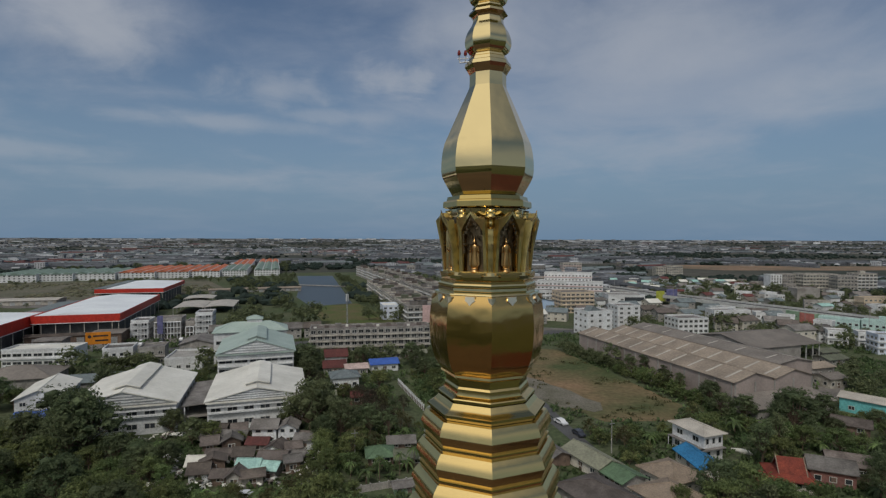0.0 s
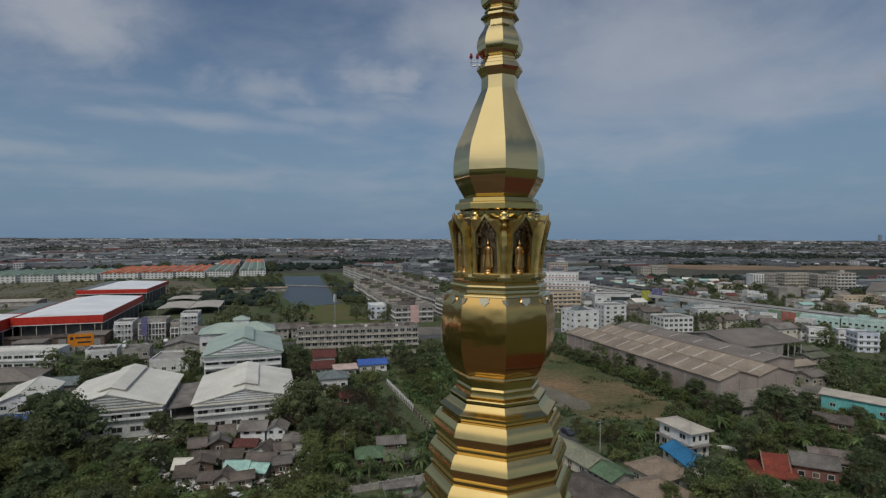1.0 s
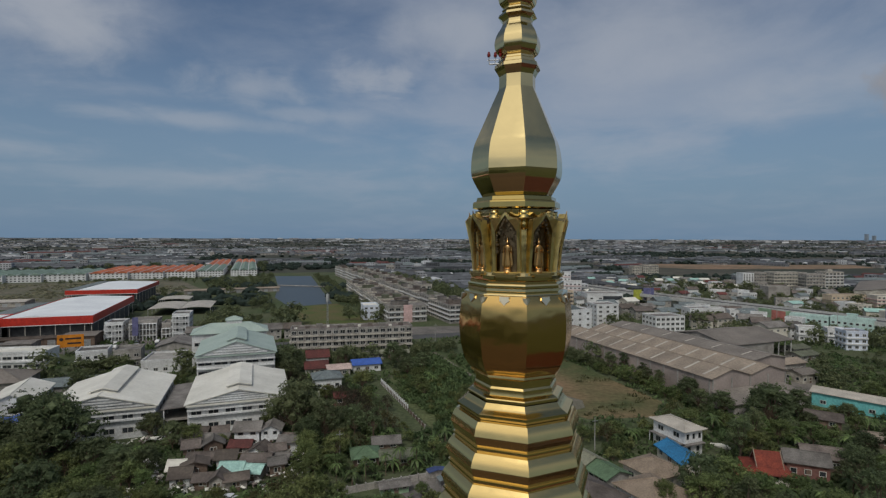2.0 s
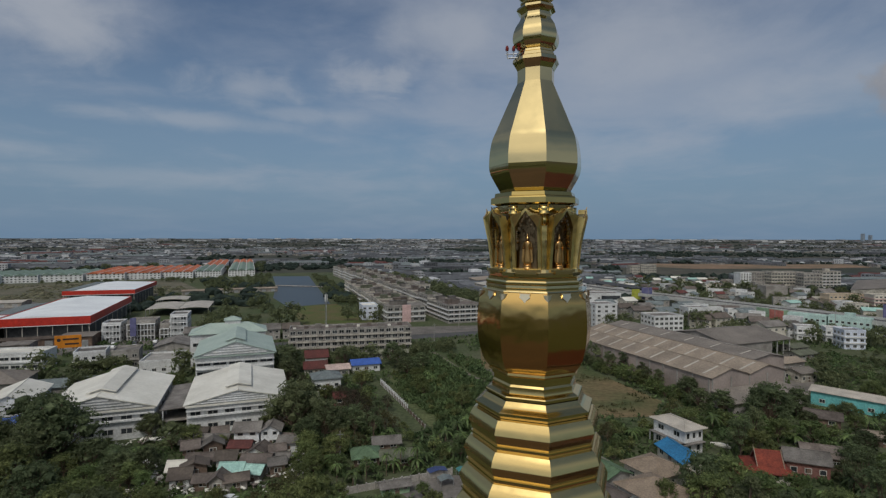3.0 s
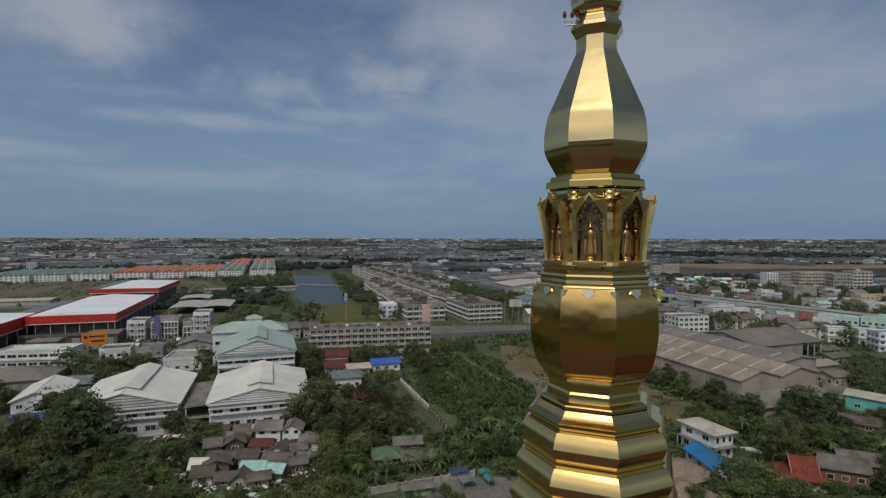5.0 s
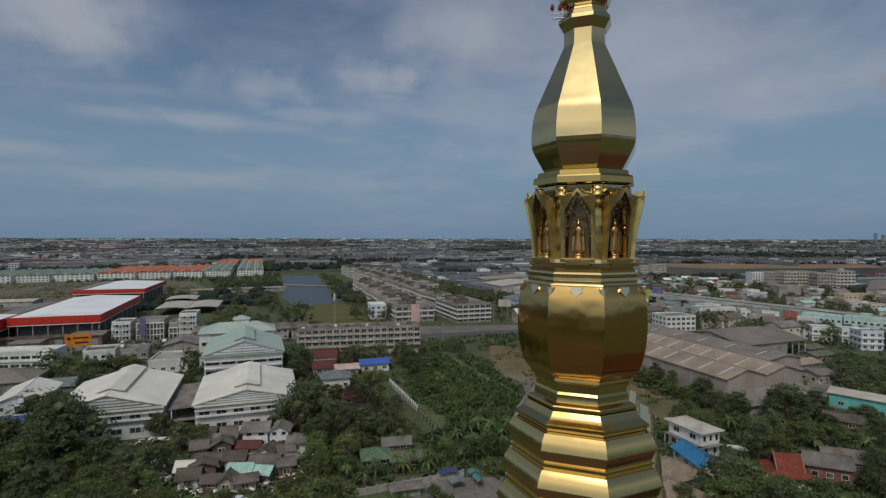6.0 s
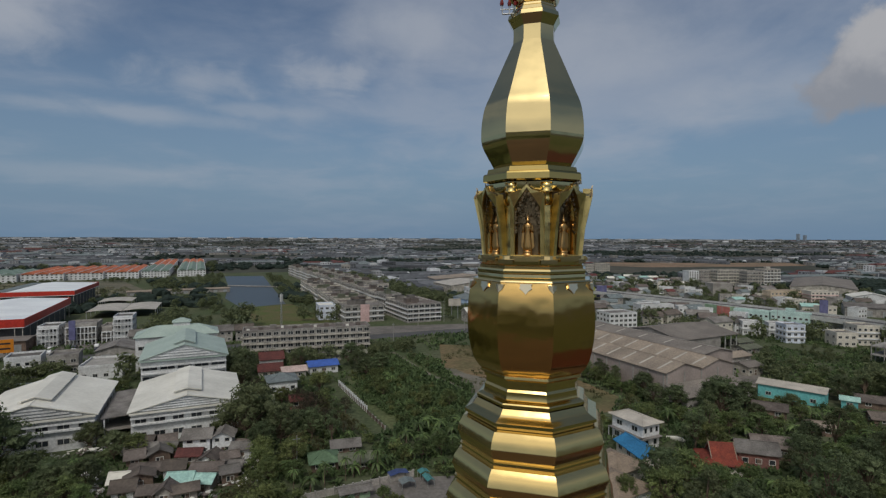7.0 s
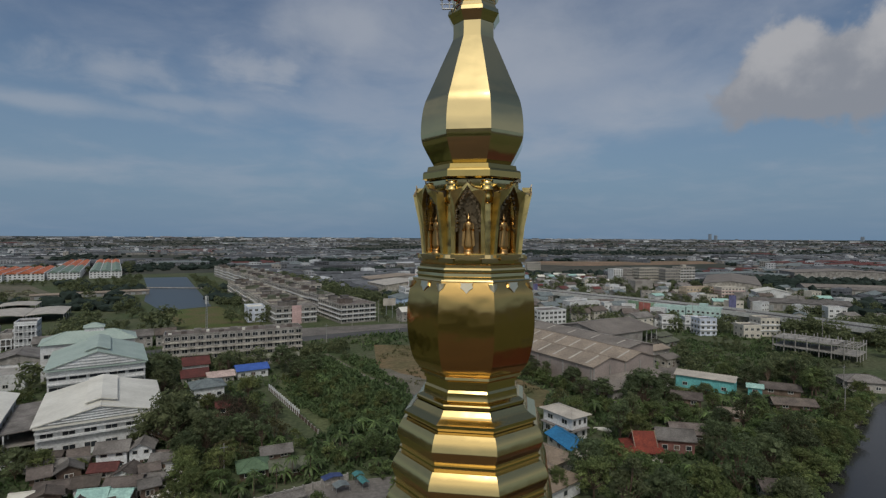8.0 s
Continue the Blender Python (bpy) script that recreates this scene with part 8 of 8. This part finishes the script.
def far_windows(x, y, ang, w, d, h):
    """Rows of dark panes on the sides that face the spire."""
    v, f = FAR.setdefault("panes", ([], []))
    c, s = math.cos(ang), math.sin(ang)
    z = land(math.hypot(x, y))
    for (px, py), (ux, uy), length in (((0, 0), (1, 0), w), ((0, d), (0, -1), d), ((w, 0), (0, 1), d)):
        nx, ny = uy, -ux
        if (c * nx - s * ny) * x + (s * nx + c * ny) * y > 0:
            continue
        k = max(1, int(length / 3.4))
        for floor in range(max(1, int(h / 2.9))):
            for j in range(k):
                a = length * (j + 0.25) / k
                b = length * (j + 0.75) / k
                i = len(v)
                for q, zz in ((a, 0.9), (b, 0.9), (b, 2.2), (a, 2.2)):
                    lx, ly = px + ux * q + nx * 0.05, py + uy * q + ny * 0.05
                    v.append((x + c * lx - s * ly, y + s * lx + c * ly, z + floor * 2.9 + zz))
                f.append((i, i + 1, i + 2, i + 3))


def far_roof(key, x, y, ang, w, d, h, rise):
    v, f = FAR.setdefault(key, ([], []))
    z = land(math.hypot(x, y)) + h + 0.02
    c, s = math.cos(ang), math.sin(ang)
    i = len(v)
    o = 0.5
    for px, py, zz in ((-o, -o, 0), (w + o, -o, 0), (w + o, d + o, 0), (-o, d + o, 0), (0.3, d / 2, rise), (w - 0.3, d / 2, rise)):
        v.append((x + c * px - s * py, y + s * px + c * py, z + zz))
    f.extend(((i, i + 1, i + 5, i + 4), (i + 2, i + 3, i + 4, i + 5), (i + 1, i + 2, i + 5), (i + 3, i, i + 4)))


def blocked(x, y, r):
    p = Vector((x, y, 0))
    return any(-r < q.x < w + r and -r < q.y < d + r for m, w, d, hh, k in FOOT for q in (m @ p,)) or any(inside(o, x, y) for o in WATER) or math.hypot(x - AX, y - AY) < 60


ROOF_KEYS = ("grey", "grey", "brown", "brown", "dark", "dark", "dark", "dark", "blue", "blue", "dark", "white")
EARTH = [(230, 700), (640, 700), (820, 1050), (600, 1040), (420, 1070), (320, 985)]
for _ in range(24000):
    b = radians(frng.uniform(-62, 78))
    r = 330 * (4750 / 330) ** (frng.random() ** 0.7)
    x, y = r * math.sin(b), r * math.cos(b)
    dens = noise.noise(Vector((x * 0.0016, y * 0.0016, 1.0))) + 0.5 * noise.noise(Vector((x * 0.006, y * 0.006, 5.0)))
    if dens < -0.10 or blocked(x, y, 7):
        continue
    if r < 1000 and (x < 45 - (y - 300) * 0.36 or x < -240):
        continue
    if r < 480 or inside(EARTH, x, y):
        continue
    a = radians(frng.choice((19, 19, -71, 29, 5)))
    district = noise.noise(Vector((x * 0.003, y * 0.003, 7.0)))
    kind = frng.random()
    if kind < (0.07 if r < 1500 else 0.16):
        w, d, h = frng.uniform(28, 70), frng.uniform(12, 22), frng.uniform(3.5, 5.5)
        far_block(frng.choice(("wall_pale", "wall_grey", "wall_stained", "wall_stained")), x, y, a, w, d, h)
        far_roof(frng.choice(("white", "grey", "dark", "dark", "blue", "dark")), x, y, a, w, d, h, 1.6)
    elif kind < 0.26:
        w, d, h = frng.uniform(30, 90), 10, frng.uniform(4.0, 6.5)
        far_block(frng.choice(("wall_pale", "wall_grey", "wall_stained", "wall_grey", "wall_grey", "wall_grey")), x, y, a, w, d, h)
        if r < 1300:
            far_windows(x, y, a, w, d, h)
        far_roof(("rust" if district > 0.34 else "blue" if district > 0.1 else "dark"), x, y, a, w, d, h, 2.0)
    elif kind < 0.285:
        w, d, h = frng.uniform(9, 16), frng.uniform(9, 12), frng.uniform(8, 13)
        far_block(frng.choice(("wall_pale", "wall_pale", "wall_stained", "wall_grey")), x, y, a, w, d, h)
        if r < 1500:
            far_windows(x, y, a, w, d, h)
    else:
        w, d, h = frng.uniform(6, 11), frng.uniform(6, 9), frng.uniform(2.6, 5.0)
        far_block(frng.choice(("wall_pale", "wall_grey", "wall_stained", "wall_grey", "wall_grey", "wall_grey")), x, y, a, w, d, h)
        if r < 1000 and h > 3.2:
            far_windows(x, y, a, w, d, h)
        far_roof("rust" if district > 0.36 and frng.random() < 0.4 else frng.choice(ROOF_KEYS), x, y, a, w, d, h, 1.7)
# two towers and a far cluster on the skyline
for bx, h in ((38.4, 118), (38.9, 108), (50.1, 100)):
    rr = 4650
    far_block("wall_haze", rr * math.sin(radians(bx)), rr * math.cos(radians(bx)), 0.3, 17, 17, h - 66)
for _ in range(420):
    b = radians(frng.uniform(-60, 75))
    rr = frng.uniform(4000, 4850)
    far_block(frng.choice(("wall_pale", "wall_pale", "wall_grey")), rr * math.sin(b), rr * math.cos(b), -b + frng.uniform(-0.3, 0.3), frng.uniform(20, 90), 12, frng.uniform(4, 11))
# distance haze is held in these colours, not in the air
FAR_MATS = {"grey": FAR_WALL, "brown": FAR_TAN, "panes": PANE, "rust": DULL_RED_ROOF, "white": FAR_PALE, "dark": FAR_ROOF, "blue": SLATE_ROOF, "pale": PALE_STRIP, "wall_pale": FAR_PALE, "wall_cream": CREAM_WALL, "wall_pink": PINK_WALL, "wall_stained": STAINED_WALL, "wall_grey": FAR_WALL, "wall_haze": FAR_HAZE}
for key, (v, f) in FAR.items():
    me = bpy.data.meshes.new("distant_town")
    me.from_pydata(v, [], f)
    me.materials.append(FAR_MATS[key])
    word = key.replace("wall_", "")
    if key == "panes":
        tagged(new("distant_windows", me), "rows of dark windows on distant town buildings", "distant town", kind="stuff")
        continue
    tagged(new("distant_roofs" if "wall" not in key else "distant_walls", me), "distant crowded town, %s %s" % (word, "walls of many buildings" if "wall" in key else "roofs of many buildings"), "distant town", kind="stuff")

# far woods and tree belts
wv, wf = [], []
ICO = bmesh.new()
bmesh.ops.create_icosphere(ICO, subdivisions=1, radius=1.0)
ico_v = [v.co.copy() for v in ICO.verts]
ico_f = [[v.index for v in f.verts] for f in ICO.faces]
ICO.free()
SCRUB_AREA = [(-560, 425), (-420, 402), (-300, 392), (-268, 440), (-252, 510), (-330, 620), (-430, 580), (-560, 520)]
sv, sf = [], []
srng = random.Random(31)
for _ in range(2600):
    x, y = srng.uniform(-560, -250), srng.uniform(390, 620)
    if not inside(SCRUB_AREA, x, y) or noise.noise(Vector((x * 0.03, y * 0.012, 5.0))) < -0.05 or not free(x, y, 5, 2):
        continue
    q, i = srng.uniform(0.7, 1.7), len(sv)
    for c in ico_v:
        sv.append((x + c.x * q * 1.6, y + c.y * q * 1.3, 0.3 + c.z * q * srng.uniform(0.5, 1.0)))
    sf += [[i + k for k in f] for f in ico_f]
me = bpy.data.meshes.new("scrub")
me.from_pydata(sv, [], sf)
me.materials.append(SCRUB_LEAF)
tagged(new("scrub", me), "low dry brown-green scrub across the field", "scrub", kind="stuff")
MEADOW = [(-620, 290), (-265, 300), (-240, 395), (-225, 480), (-240, 560), (-330, 640), (-620, 560)]
for _ in range(32000):
    b = radians(frng.uniform(-64, 80))
    r = 300 * (4850 / 300) ** (frng.random() ** 0.7)
    x, y = r * math.sin(b), r * math.cos(b)
    if noise.noise(Vector((x * 0.0035, y * 0.0035, 2.0))) + 0.4 * noise.noise(Vector((x * 0.02, y * 0.02, 2.0))) < -0.12:
        continue
    if blocked(x, y, 5) or inside(EARTH, x, y) or inside(MEADOW, x, y):
        continue
    if r < 420 or (r < 850 and x < 60 and not free(x, y, 7, 4)):
        continue
    s = frng.uniform(2.4, 5.0) * max(1, r / 2600)
    z = land(r)
    i = len(wv)
    sx, sy, sz = s * frng.uniform(0.8, 1.8), s * frng.uniform(0.8, 1.5), min(s, 4.2 if r < 2600 else 2.4) * frng.uniform(0.6, 1.1)
    for c in ico_v:
        k = 0.75 + 0.5 * frng.random()
        wv.append((x + c.x * sx * k, y + c.y * sy * k, z + sz * 0.7 + c.z * sz * k))
    wf.extend([[i + q for q in f] for f in ico_f])
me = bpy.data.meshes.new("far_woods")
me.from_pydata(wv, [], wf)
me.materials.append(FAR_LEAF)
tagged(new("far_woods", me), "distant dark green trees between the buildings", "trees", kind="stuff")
